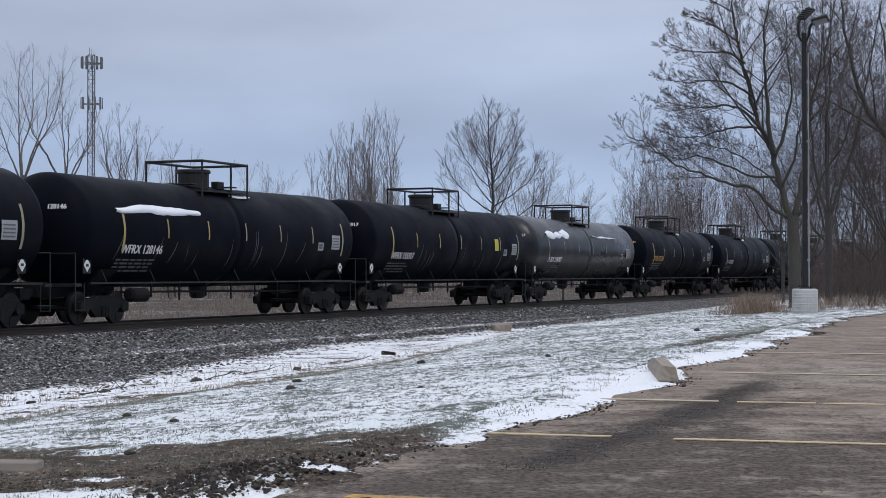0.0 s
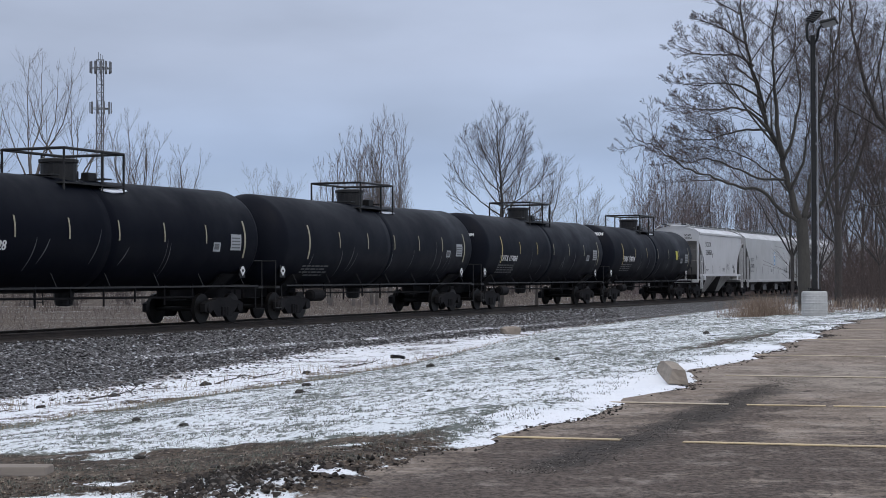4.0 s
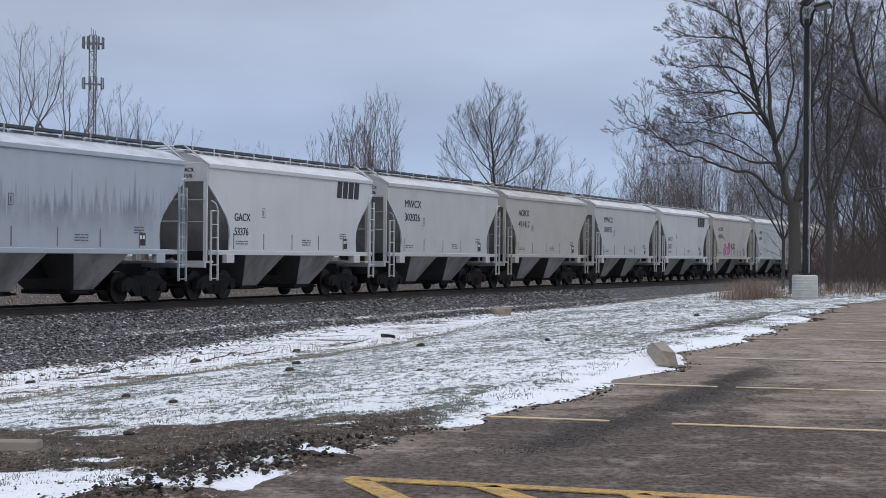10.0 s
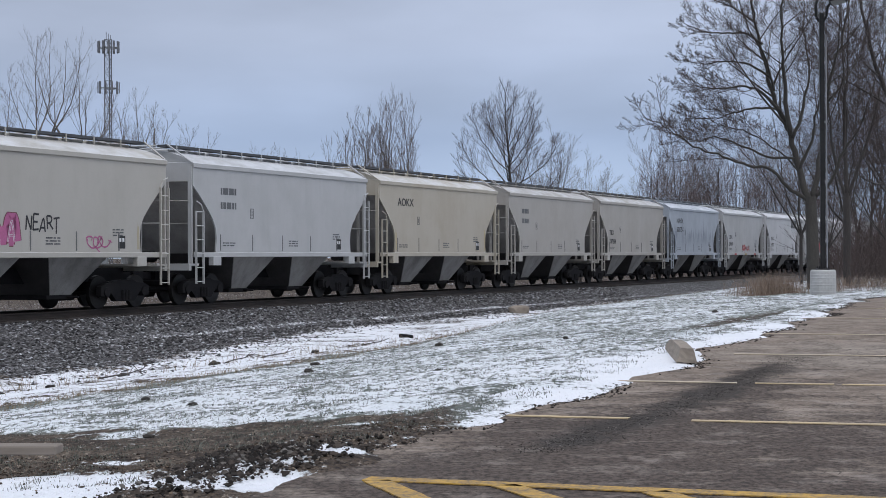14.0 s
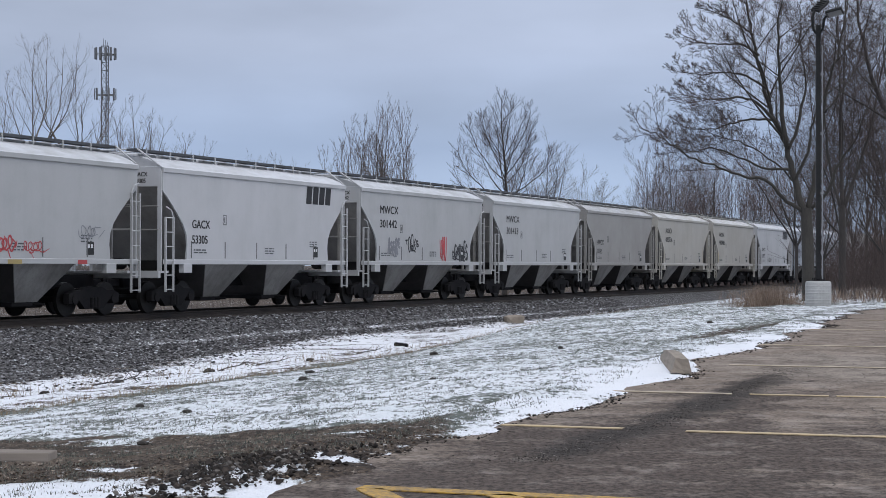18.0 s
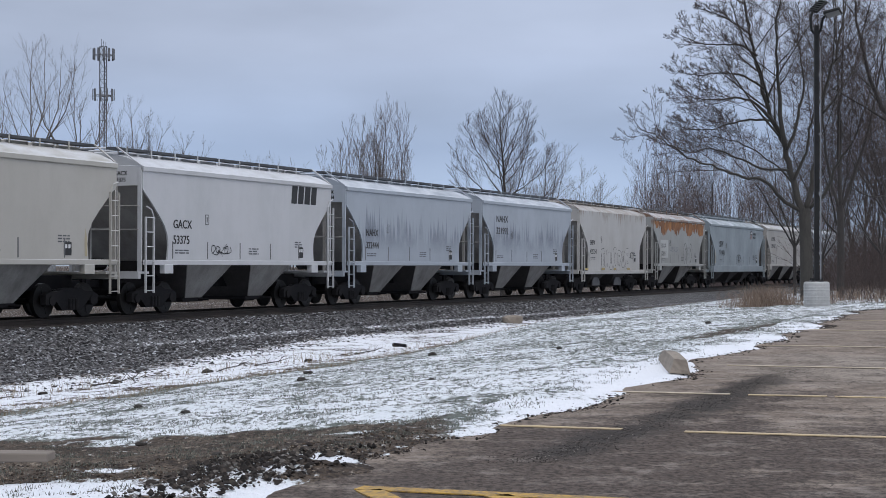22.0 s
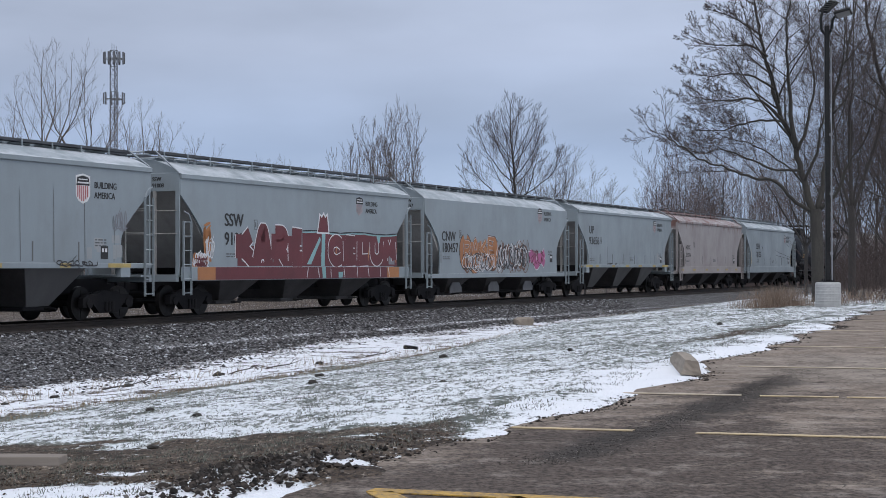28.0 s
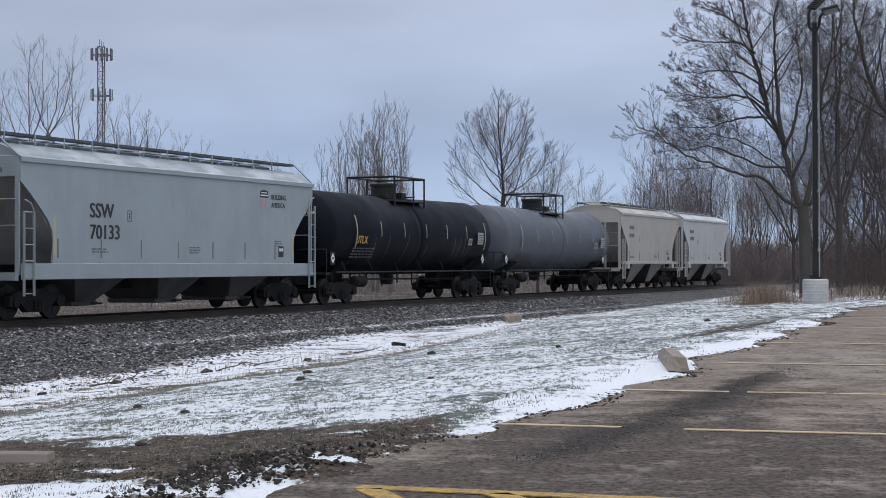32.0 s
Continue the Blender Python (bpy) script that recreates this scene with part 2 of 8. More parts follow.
SPRAY_BRIGHT_RED = surface("red_spray_paint", (0.50, 0.07, 0.08), (0.38, 0.06, 0.06), 0.6, fine=20)
SPRAY_ORANGE = surface("orange_spray_paint", (0.46, 0.20, 0.075), (0.34, 0.14, 0.06), 0.6, fine=20)
SPRAY_TEAL = surface("pale_teal_spray_paint", (0.28, 0.48, 0.48), (0.2, 0.36, 0.37), 0.6, fine=20)
SPRAY_BROWN = surface("brown_spray_paint", (0.17, 0.075, 0.04), (0.11, 0.05, 0.03), 0.6, fine=20)
SHIELD_RED = surface("red_emblem_paint", (0.45, 0.10, 0.10), (0.34, 0.08, 0.08), 0.6, fine=20)
FADED_RED = surface("faded_pink_emblem_paint", (0.42, 0.30, 0.30), (0.36, 0.28, 0.28), 0.6, fine=20)
SIGN_BLUE = surface("blue_decal", (0.07, 0.26, 0.48), (0.05, 0.2, 0.4), 0.5, fine=20)

# dark brown bays, and bay hulls with the shade between chutes painted in
DARK_BAY = surface("grimy_shaded_bay_paint", (0.085, 0.080, 0.080), (0.045, 0.042, 0.042), 0.8, 0, 1.0, 14.0)
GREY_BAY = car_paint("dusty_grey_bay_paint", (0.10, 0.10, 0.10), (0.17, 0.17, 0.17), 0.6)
DUSTY_PLATE = car_paint("dusty_gate_plate", (0.16, 0.16, 0.165), (0.08, 0.08, 0.08), 0.6)
IVORY_BODY = car_paint("ivory_hopper_paint", (0.44, 0.42, 0.38), (0.30, 0.28, 0.24), 0.28, snow=0.07)
SAFETY_YELLOW = surface("yellow_sill_stripe", (0.52, 0.38, 0.11), (0.34, 0.27, 0.13), 0.6, fine=20)


for grimy, gleam in ((DARK_STEEL, 0.12), (WHEEL_STEEL, 0.3), (BLACK_IRON, 0.2)):
    grimy.node_tree.nodes["Principled BSDF"].inputs["Specular IOR Level"].default_value = gleam
# ---- mesh helpers ----
def part(name, bm, material, parent, label="", smooth=False):
    """Links a bmesh as one mesh object under a thing, a part, or (parent None) at top level."""
    bmesh.ops.recalc_face_normals(bm, faces=bm.faces)
    me = bpy.data.meshes.new(name)
    if smooth:
        for f in bm.faces:
            f.smooth = True
    bm.to_mesh(me)
    bm.free()
    mats = material if isinstance(material, (list, tuple)) else [material]
    for m in mats:
        me.materials.append(m)
    ob = new(name, me)
    if parent:
        ob.parent = parent
    if label:
        ob["label"] = label
    return ob


def shared(name, me, parent, m=None):
    """Another object on the same mesh."""
    ob = new(name, me)
    if parent:
        ob.parent = parent
    if m is not None:
        ob.matrix_basis = m
    return ob


def box(bm, x0, x1, y0, y1, z0, z1, bev=0.0):
    r = bmesh.ops.create_cube(bm, size=1.0)
    for v in r["verts"]:
        v.co = Vector((x0 + (v.co.x + 0.5) * (x1 - x0), y0 + (v.co.y + 0.5) * (y1 - y0), z0 + (v.co.z + 0.5) * (z1 - z0)))
    if bev:
        edges = list({e for v in r["verts"] for e in v.link_edges})
        bmesh.ops.bevel(bm, geom=edges, offset=bev, segments=1, affect="EDGES", profile=0.5)
    return bm


def rod(bm, a, b, r, n=6, r2=None):
    a, b = Vector(a), Vector(b)
    d = b - a
    m = Matrix.Translation((a + b) / 2) @ d.to_track_quat("Z", "Y").to_matrix().to_4x4()
    bmesh.ops.create_cone(bm, cap_ends=True, segments=n, radius1=r, radius2=r if r2 is None else r2, depth=d.length, matrix=m)
    return bm


def prism(bm, outline, a, b, axis="y"):
    """A flat outline swept along one axis, with both caps. Outline points are the two other coordinates in order."""
    def at(p, w):
        return {"x": (w, p[0], p[1]), "y": (p[0], w, p[1]), "z": (p[0], p[1], w)}[axis]
    lo = [bm.verts.new(at(p, a)) for p in outline]
    hi = [bm.verts.new(at(p, b)) for p in outline]
    n = len(outline)
    for i in range(n):
        bm.faces.new((lo[i], lo[(i + 1) % n], hi[(i + 1) % n], hi[i]))
    bm.faces.new(lo[::-1])
    bm.faces.new(hi)
    return bm


def hull8(bm, lo, hi, z0, z1):
    """A frustum between two rectangles (x0, x1, y0, y1) at two heights."""
    def ring(r, z):
        return [bm.verts.new(p) for p in ((r[0], r[2], z), (r[1], r[2], z), (r[1], r[3], z), (r[0], r[3], z))]
    a, b = ring(lo, z0), ring(hi, z1)
    for i in range(4):
        bm.faces.new((a[i], a[(i + 1) % 4], b[(i + 1) % 4], b[i]))
    bm.faces.new(a[::-1])
    bm.faces.new(b)
    return bm


def lathe(bm, profile, n=24, axis="x", centre=(0, 0, 0)):
    """A turned body: profile points (along, radius)."""
    rings = []
    c = Vector(centre)
    for u, r in profile:
        ring = []
        for k in range(n):
            a = 2 * math.pi * k / n
            p = {"x": (u, r * math.cos(a), r * math.sin(a)), "y": (r * math.cos(a), u, r * math.sin(a)), "z": (r * math.cos(a), r * math.sin(a), u)}[axis]
            ring.append(bm.verts.new(c + Vector(p)))
        rings.append(ring)
    for a, b in zip(rings, rings[1:]):
        for k in range(n):
            bm.faces.new((a[k], a[(k + 1) % n], b[(k + 1) % n], b[k]))
    bm.faces.new(rings[0])
    bm.faces.new(rings[-1])
    return bm


TEXT_CACHE = {}


def text_mesh(words, size, squeeze=1.0):
    """Lettering as a mesh in the xz plane, read from -y, its lower left corner at the origin."""
    key = (words, size, squeeze)
    if key not in TEXT_CACHE:
        cu = bpy.data.curves.new("lettering", "FONT")
        cu.body, cu.size, cu.resolution_u = words, size, 3
        ob = bpy.data.objects.new("lettering", cu)
        me = bpy.data.meshes.new_from_object(ob)
        bpy.data.objects.remove(ob)
        bpy.data.curves.remove(cu)
        me.transform(Matrix(((squeeze, 0, 0, 0), (0, 0, 1, 0), (0, 1, 0, 0), (0, 0, 0, 1))))
        # heavy strokes: three layers of the letters, each shifted a little and 1 mm behind the last
        verts, faces = [], []
        for k, (dx, dz) in enumerate(((-0.02, 0), (0.024, 0.016), (0.066, 0))):
            base = len(verts)
            verts += [(v.co.x + (dx - 0.024) * size, 0.001 * k, v.co.z + dz * size) for v in me.vertices]
            faces += [[base + i for i in p.vertices] for p in me.polygons]
        heavy = bpy.data.meshes.new("lettering")
        heavy.from_pydata(verts, [], faces)
        TEXT_CACHE[key] = heavy
    return TEXT_CACHE[key]


def lettering(name, words, size, material, parent, x, y, z, squeeze=1.0, wrap=None, turn=0.0):
    me = text_mesh(words, size, squeeze).copy()
    me.materials.clear()
    me.materials.append(material)
    if wrap:
        zc, r = wrap
        for v in me.vertices:
            v.co.y = -math.sqrt(max(0.01, r * r - (z + v.co.z - zc) ** 2)) - 0.006 - y + v.co.y
    ob = new(name, me)
    ob.parent = parent
    ob.matrix_basis = pose(x, y, z, 0, 0, turn)
    return ob

# ---- freight cars: +x runs towards the train's tail, -y faces the parking lot, z from the rail's top ----
WHEEL_R = 0.457
BOGIE_BASE = 0.89


def bogie(parent, x):
    """A two-axle freight truck with cast side frames, springs, bolster and wheelsets."""
    bm = bmesh.new()
    box(bm, -0.22, 0.22, -0.98, 0.98, 0.42, 0.72, 0.04)
    rod(bm, (0, 0, 0.7), (0, 0, 0.86), 0.2, 12)
    b = part("bogie", bm, DARK_STEEL, parent)
    b.location = (x, 0, 0)
    for y in (-1.0, 1.0):
        bm = bmesh.new()
        out = [(-1.14, 0.36), (-1.14, 0.60), (-0.92, 0.68), (-0.55, 0.70), (-0.36, 0.78), (0.36, 0.78), (0.55, 0.70), (0.92, 0.68), (1.14, 0.60), (1.14, 0.36),
               (0.98, 0.34), (0.72, 0.46), (0.42, 0.20), (-0.42, 0.20), (-0.72, 0.46), (-0.98, 0.34)]
        prism(bm, out, y - 0.09, y + 0.09)
        part("side_frame", bm, DARK_STEEL, b)
        bm = bmesh.new()
        s = -0.13 if y < 0 else 0.13
        for sx in (-0.14, 0.0, 0.14):
            rod(bm, (sx, y + s * 0.8, 0.24), (sx, y + s * 0.8, 0.5), 0.055, 8)
        part("spring_nest", bm, DARK_STEEL, b)
        for sx in (-BOGIE_BASE, BOGIE_BASE):
            bm = bmesh.new()
            rod(bm, (sx, y - 0.13, WHEEL_R), (sx, y + 0.13, WHEEL_R), 0.13, 12)
            part("axle_bearing", bm, DARK_STEEL, b)
    for sx in (-BOGIE_BASE, BOGIE_BASE):
        bm = bmesh.new()
        rod(bm, (0, -0.95, 0), (0, 0.95, 0), 0.075, 10)
        for y, s in ((-0.78, -1), (0.78, 1)):
            lathe(bm, [(y - 0.065, WHEEL_R - 0.09), (y - 0.06, WHEEL_R - 0.012), (y + 0.05, WHEEL_R), (y + 0.065, WHEEL_R - 0.05)][::1], 28, "y")
            lathe(bm, [(y + s * 0.066, 0.17), (y + s * 0.10, 0.13)][::s], 14, "y")
            # cast spokes of wear on the plate let the turning show
            box(bm, -0.03, 0.03, y + s * 0.062, y + s * 0.074, 0.17, WHEEL_R - 0.1)
            box(bm, -0.03, 0.03, y + s * 0.062, y + s * 0.074, -WHEEL_R + 0.1, -0.17)
        w = part("wheelset", bm, WHEEL_STEEL, b, smooth=False)
        w.location = (sx, 0, WHEEL_R)
    return b


def coupler(parent, x, sgn):
    bm = bmesh.new()
    box(bm, min(x, x + sgn * 0.55), max(x, x + sgn * 0.55), -0.09, 0.09, 0.76, 0.96, 0.02)
    k = x + sgn * 0.55
    prism(bm, [(k, -0.16), (k + sgn * 0.26, -0.2), (k + sgn * 0.3, -0.02), (k + sgn * 0.1, 0.02), (k + sgn * 0.28, 0.16), (k, 0.17)], 0.70, 1.0, "z")
    part("coupler", bm, DARK_STEEL, parent)


def ladder(parent, x0, x1, y, z0, z1, step, mat, name="ladder", r=0.022):
    bm = bmesh.new()
    box(bm, x0 - r, x0 + r, y - 0.03, y + 0.03, z0, z1)
    box(bm, x1 - r, x1 + r, y - 0.03, y + 0.03, z0, z1)
    z = z0 + 0.06
    while z < z1:
        rod(bm, (x0, y, z), (x1, y, z), 0.014, 5)
        z += step
    return part(name, bm, mat, parent)


# the roof's half section: place across the car, and share of its rise
ROOF_RISE = ((-1.53, 0.0), (-1.38, 0.28), (-1.10, 0.58), (-0.75, 0.84), (-0.40, 0.97), (0.0, 1.0))[:5]


def hopper(cut, half, bays, eave, deep_sill, name="hopper_car", board=4.62, crown=0.40):
    """A covered hopper. cut: how far the side sheet draws in at the sill; half: half length between end posts."""
    root = new(name)
    sill0, sill1 = {"deep": (1.02, 1.42), "low": (0.98, 1.15)}.get(deep_sill, (1.38, 1.52))
    yw = 1.55
    # side sheets with their swept ends
    for y, s in ((-yw, -1), (yw, 1)):
        bm = bmesh.new()
        top = eave - 0.02
        low = sill1
        curve = [(0.0, 3.45), (0.30, 3.14), (0.60, 2.80), (0.84, 2.49), (0.96, 2.22), (1.0, 1.92), (0.96, low)]
        left = [(-half + cut * u, z) for u, z in curve]
        right = [(half - cut * u, z) for u, z in reversed(curve)]
        outline = left + right + [(half, top), (-half, top)]
        prism(bm, outline, min(y, y - s * 0.05), max(y, y - s * 0.05))
        part("side_sheet", bm, PALE_BODY, root)
        # rolled eave bead and the side's upper flange
        if deep_sill != "low":
            bm = bmesh.new()
            prism(bm, [(s * (yw + 0.004), eave - 0.16), (s * (yw + 0.05), eave - 0.13), (s * (yw + 0.05), eave - 0.02), (s * (yw - 0.05), eave + 0.02), (s * (yw - 0.05), eave - 0.16)], -half, half, "x")
            part("eave_rail", bm, PALE_BODY, root)
        # sill with bolster brackets
        bm = bmesh.new()
        box(bm, -half, half, min(y + s * 0.004, y + s * 0.035), max(y + s * 0.004, y + s * 0.035), sill0, sill1, 0.012)
        if not deep_sill:
            for sx in (-1, 1):
                box(bm, min(sx * (half - 1.05), sx * (half - 1.5)), max(sx * (half - 1.05), sx * (half - 1.5)), min(y - s * 0.12, y + s * 0.05), max(y - s * 0.12, y + s * 0.05), 1.14, sill0 + 0.02, 0.012)
        part("side_sill", bm, PALE_BODY, root)
    # tub with sloped ends, behind the side sheets, paint darkened for grime and shade
    bm = bmesh.new()
    prism(bm, [(-half + 0.12, eave - 0.5), (-half + 0.12, 3.55), (-half + cut + 0.7, sill1 - 0.02), (half - cut - 0.7, sill1 - 0.02), (half - 0.12, 3.55), (half - 0.12, eave - 0.5)], -yw + 0.08, yw - 0.08)
    part("tub", bm, END_GREY, root)
    for sx in (-1, 1):
        # upper end sheet with the car's marks, and end posts
        bm = bmesh.new()
        box(bm, min(sx * half, sx * (half - 0.06)), max(sx * half, sx * (half - 0.06)), -yw + 0.051, yw - 0.051, 3.55, eave + 0.02, 0.01)
        part("end_sheet", bm, PALE_BODY, root)
        for y in (-1.46, -0.7, 0.7, 1.46):
            bm = bmesh.new()
            w = 0.06 if abs(y) > 1 else 0.045
            box(bm, sx * (half - 0.0) - w / 2, sx * half + w / 2, y - w, y + w, 1.2, 3.56 if abs(y) < 1 else eave - 0.1)
            part("end_post", bm, PALE_BODY if abs(y) > 1 else END_GREY, root)
        bm = bmesh.new()
        box(bm, min(sx * (half - 0.4), sx * (half + 0.12)), max(sx * (half - 0.4), sx * (half + 0.12)), -1.5, 1.5, 1.14, 1.2)
        box(bm, min(sx * (half - 0.0), sx * (half + 0.12)), max(sx * (half - 0.0), sx * (half + 0.12)), -1.5, 1.5, 1.0, 1.16, 0.01)
        part("end_platform", bm, PALE_BODY, root)
        for z in (2.35, 3.0):
            bm = bmesh.new()
            rod(bm, (sx * (half + 0.05), -1.45, z), (sx * (half + 0.05), 1.45, z), 0.016, 5)
            part("end_grab_rail", bm, END_GREY, root)
        for y in (-1.64, 1.64):
            high = 2.7 if sx < 0 else 3.3
            ladder(root, sx * (half - 0.02), sx * (half - 0.42), y, 0.62, high, 0.40, PALE_BODY, r=0.014)
            bm = bmesh.new()
            ends = [(sx * (half - 0.42), y, high), (sx * (half - 0.30), y, high + 0.2), (sx * (half - 0.06), y, high + 0.28)]
            for p, q in zip(ends, ends[1:]):
                rod(bm, p, q, 0.02, 5)
            part("grab_iron", bm, PALE_BODY, root)
        coupler(root, sx * (half - 0.1), sx)
        bogie(root, sx * (half - 1.32))
    # brake gear on the leading end
    bm = bmesh.new()
    hub = Vector((-half - 0.11, 0.45, 2.1))
    rim = [hub + Vector((0, 0.27 * math.cos(a), 0.27 * math.sin(a))) for a in (2 * math.pi * k / 14 for k in range(15))]
    for p, q in zip(rim, rim[1:]):
        rod(bm, p, q, 0.014, 5)
    for k in range(5):
        rod(bm, hub, rim[k * 14 // 5], 0.01, 4)
    part("brake_wheel", bm, DARK_STEEL, root)
    bm = bmesh.new()
    lathe(bm, [(-half + 0.3, 0.14), (-half + 0.33, 0.17), (-half + 0.95, 0.17), (-half + 0.98, 0.14)], 14, "x", (0, 0.4, 1.4))
    part("air_reservoir", bm, DARK_STEEL, root)
    # roof
    bm = bmesh.new()
    sec = [(yy, eave - 0.02 + crown * rise) for yy, rise in ROOF_RISE] + [(-yy, eave - 0.02 + crown * rise) for yy, rise in reversed(ROOF_RISE)]
    prism(bm, sec, -half + 0.02, half - 0.02, "x")
    part("roof", bm, PALE_BODY, root)
    x = -half + 0.5
    while x < half - 1.0:
        bm = bmesh.new()
        box(bm, x, x + 0.95, -0.42, 0.42, eave + crown - 0.05, eave + crown + 0.05, 0.02)
        part("roof_hatch", bm, PALE_BODY, root)
        x += 1.1
    # roof walk on brackets
    for y, s in ((-0.62, -1), (0.62, 1)):
        bm = bmesh.new()
        box(bm, -half - 0.15, half + 0.15, y - 0.16, y + 0.16, board - 0.07, board)
        part("running_board", bm, DARK_WALK, root)
    for k in range(int(2 * half / 1.25) + 1):
        x = -half + 0.35 + k * 1.25
        if x > half - 0.2:
            break
        bm = bmesh.new()
        for s in (-1, 1):
            rod(bm, (x, s * 0.8, eave + crown * 0.7), (x, s * 0.8, board - 0.01), 0.022, 5)
        rod(bm, (x, -0.8, board - 0.06), (x, 0.8, board - 0.06), 0.022, 5)
        part("walk_bracket", bm, PALE_BODY, root)
    for sx in (-1, 1):
        bm = bmesh.new()
        rod(bm, (sx * (half + 0.02), -1.5, eave + 0.02), (sx * (half + 0.1), -0.8, board - 0.02), 0.025, 5)
        rod(bm, (sx * (half + 0.02), 1.5, eave + 0.02), (sx * (half + 0.1), 0.8, board - 0.02), 0.025, 5)
        rod(bm, (sx * (half + 0.1), -0.8, board - 0.02), (sx * (half + 0.1), 0.8, board - 0.02), 0.025, 5)
        part("roof_end_rail", bm, PALE_BODY, root)
    # discharge bays: the hull's colour holds grime and slope shade, outer sheets are lighter
    for c in bays:
        w = min(1.36, half * 0.24)
        bm = bmesh.new()
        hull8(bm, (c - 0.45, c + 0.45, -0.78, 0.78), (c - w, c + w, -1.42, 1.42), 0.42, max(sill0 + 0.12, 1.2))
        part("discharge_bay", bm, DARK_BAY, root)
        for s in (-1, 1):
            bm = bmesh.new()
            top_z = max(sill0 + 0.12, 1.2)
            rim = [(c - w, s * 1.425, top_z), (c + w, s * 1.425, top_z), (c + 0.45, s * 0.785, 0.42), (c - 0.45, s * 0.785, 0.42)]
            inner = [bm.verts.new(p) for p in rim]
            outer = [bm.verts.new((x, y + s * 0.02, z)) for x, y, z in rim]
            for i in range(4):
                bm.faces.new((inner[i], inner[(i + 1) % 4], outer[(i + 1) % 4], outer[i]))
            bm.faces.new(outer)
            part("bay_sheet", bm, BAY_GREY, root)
        bm = bmesh.new()
        box(bm, c - 0.58, c + 0.58, -0.8, 0.8, 0.30, 0.42, 0.02)
        rod(bm, (c + 0.3, -1.15, 0.36), (c + 0.3, 1.15, 0.36), 0.03, 6)
        part("outlet_gate", bm, DARK_STEEL, root)
        if deep_sill == "low":
            for y in (-1.12, 1.08):
                bm = bmesh.new()
                prism(bm, [(c - 0.6, 0.40), (c + 0.6, 0.40), (c + 0.6, 0.60), (c + 0.14, 0.96), (c - 0.14, 0.96), (c - 0.6, 0.60)], y, y + 0.04)
                part("gate_plate", bm, DUSTY_PLATE, root)
    bm = bmesh.new()
    box(bm, -half + 0.1, half - 0.1, -0.2, 0.2, 0.72, 1.1)
    part("centre_sill", bm, DARK_STEEL, root)
    return root


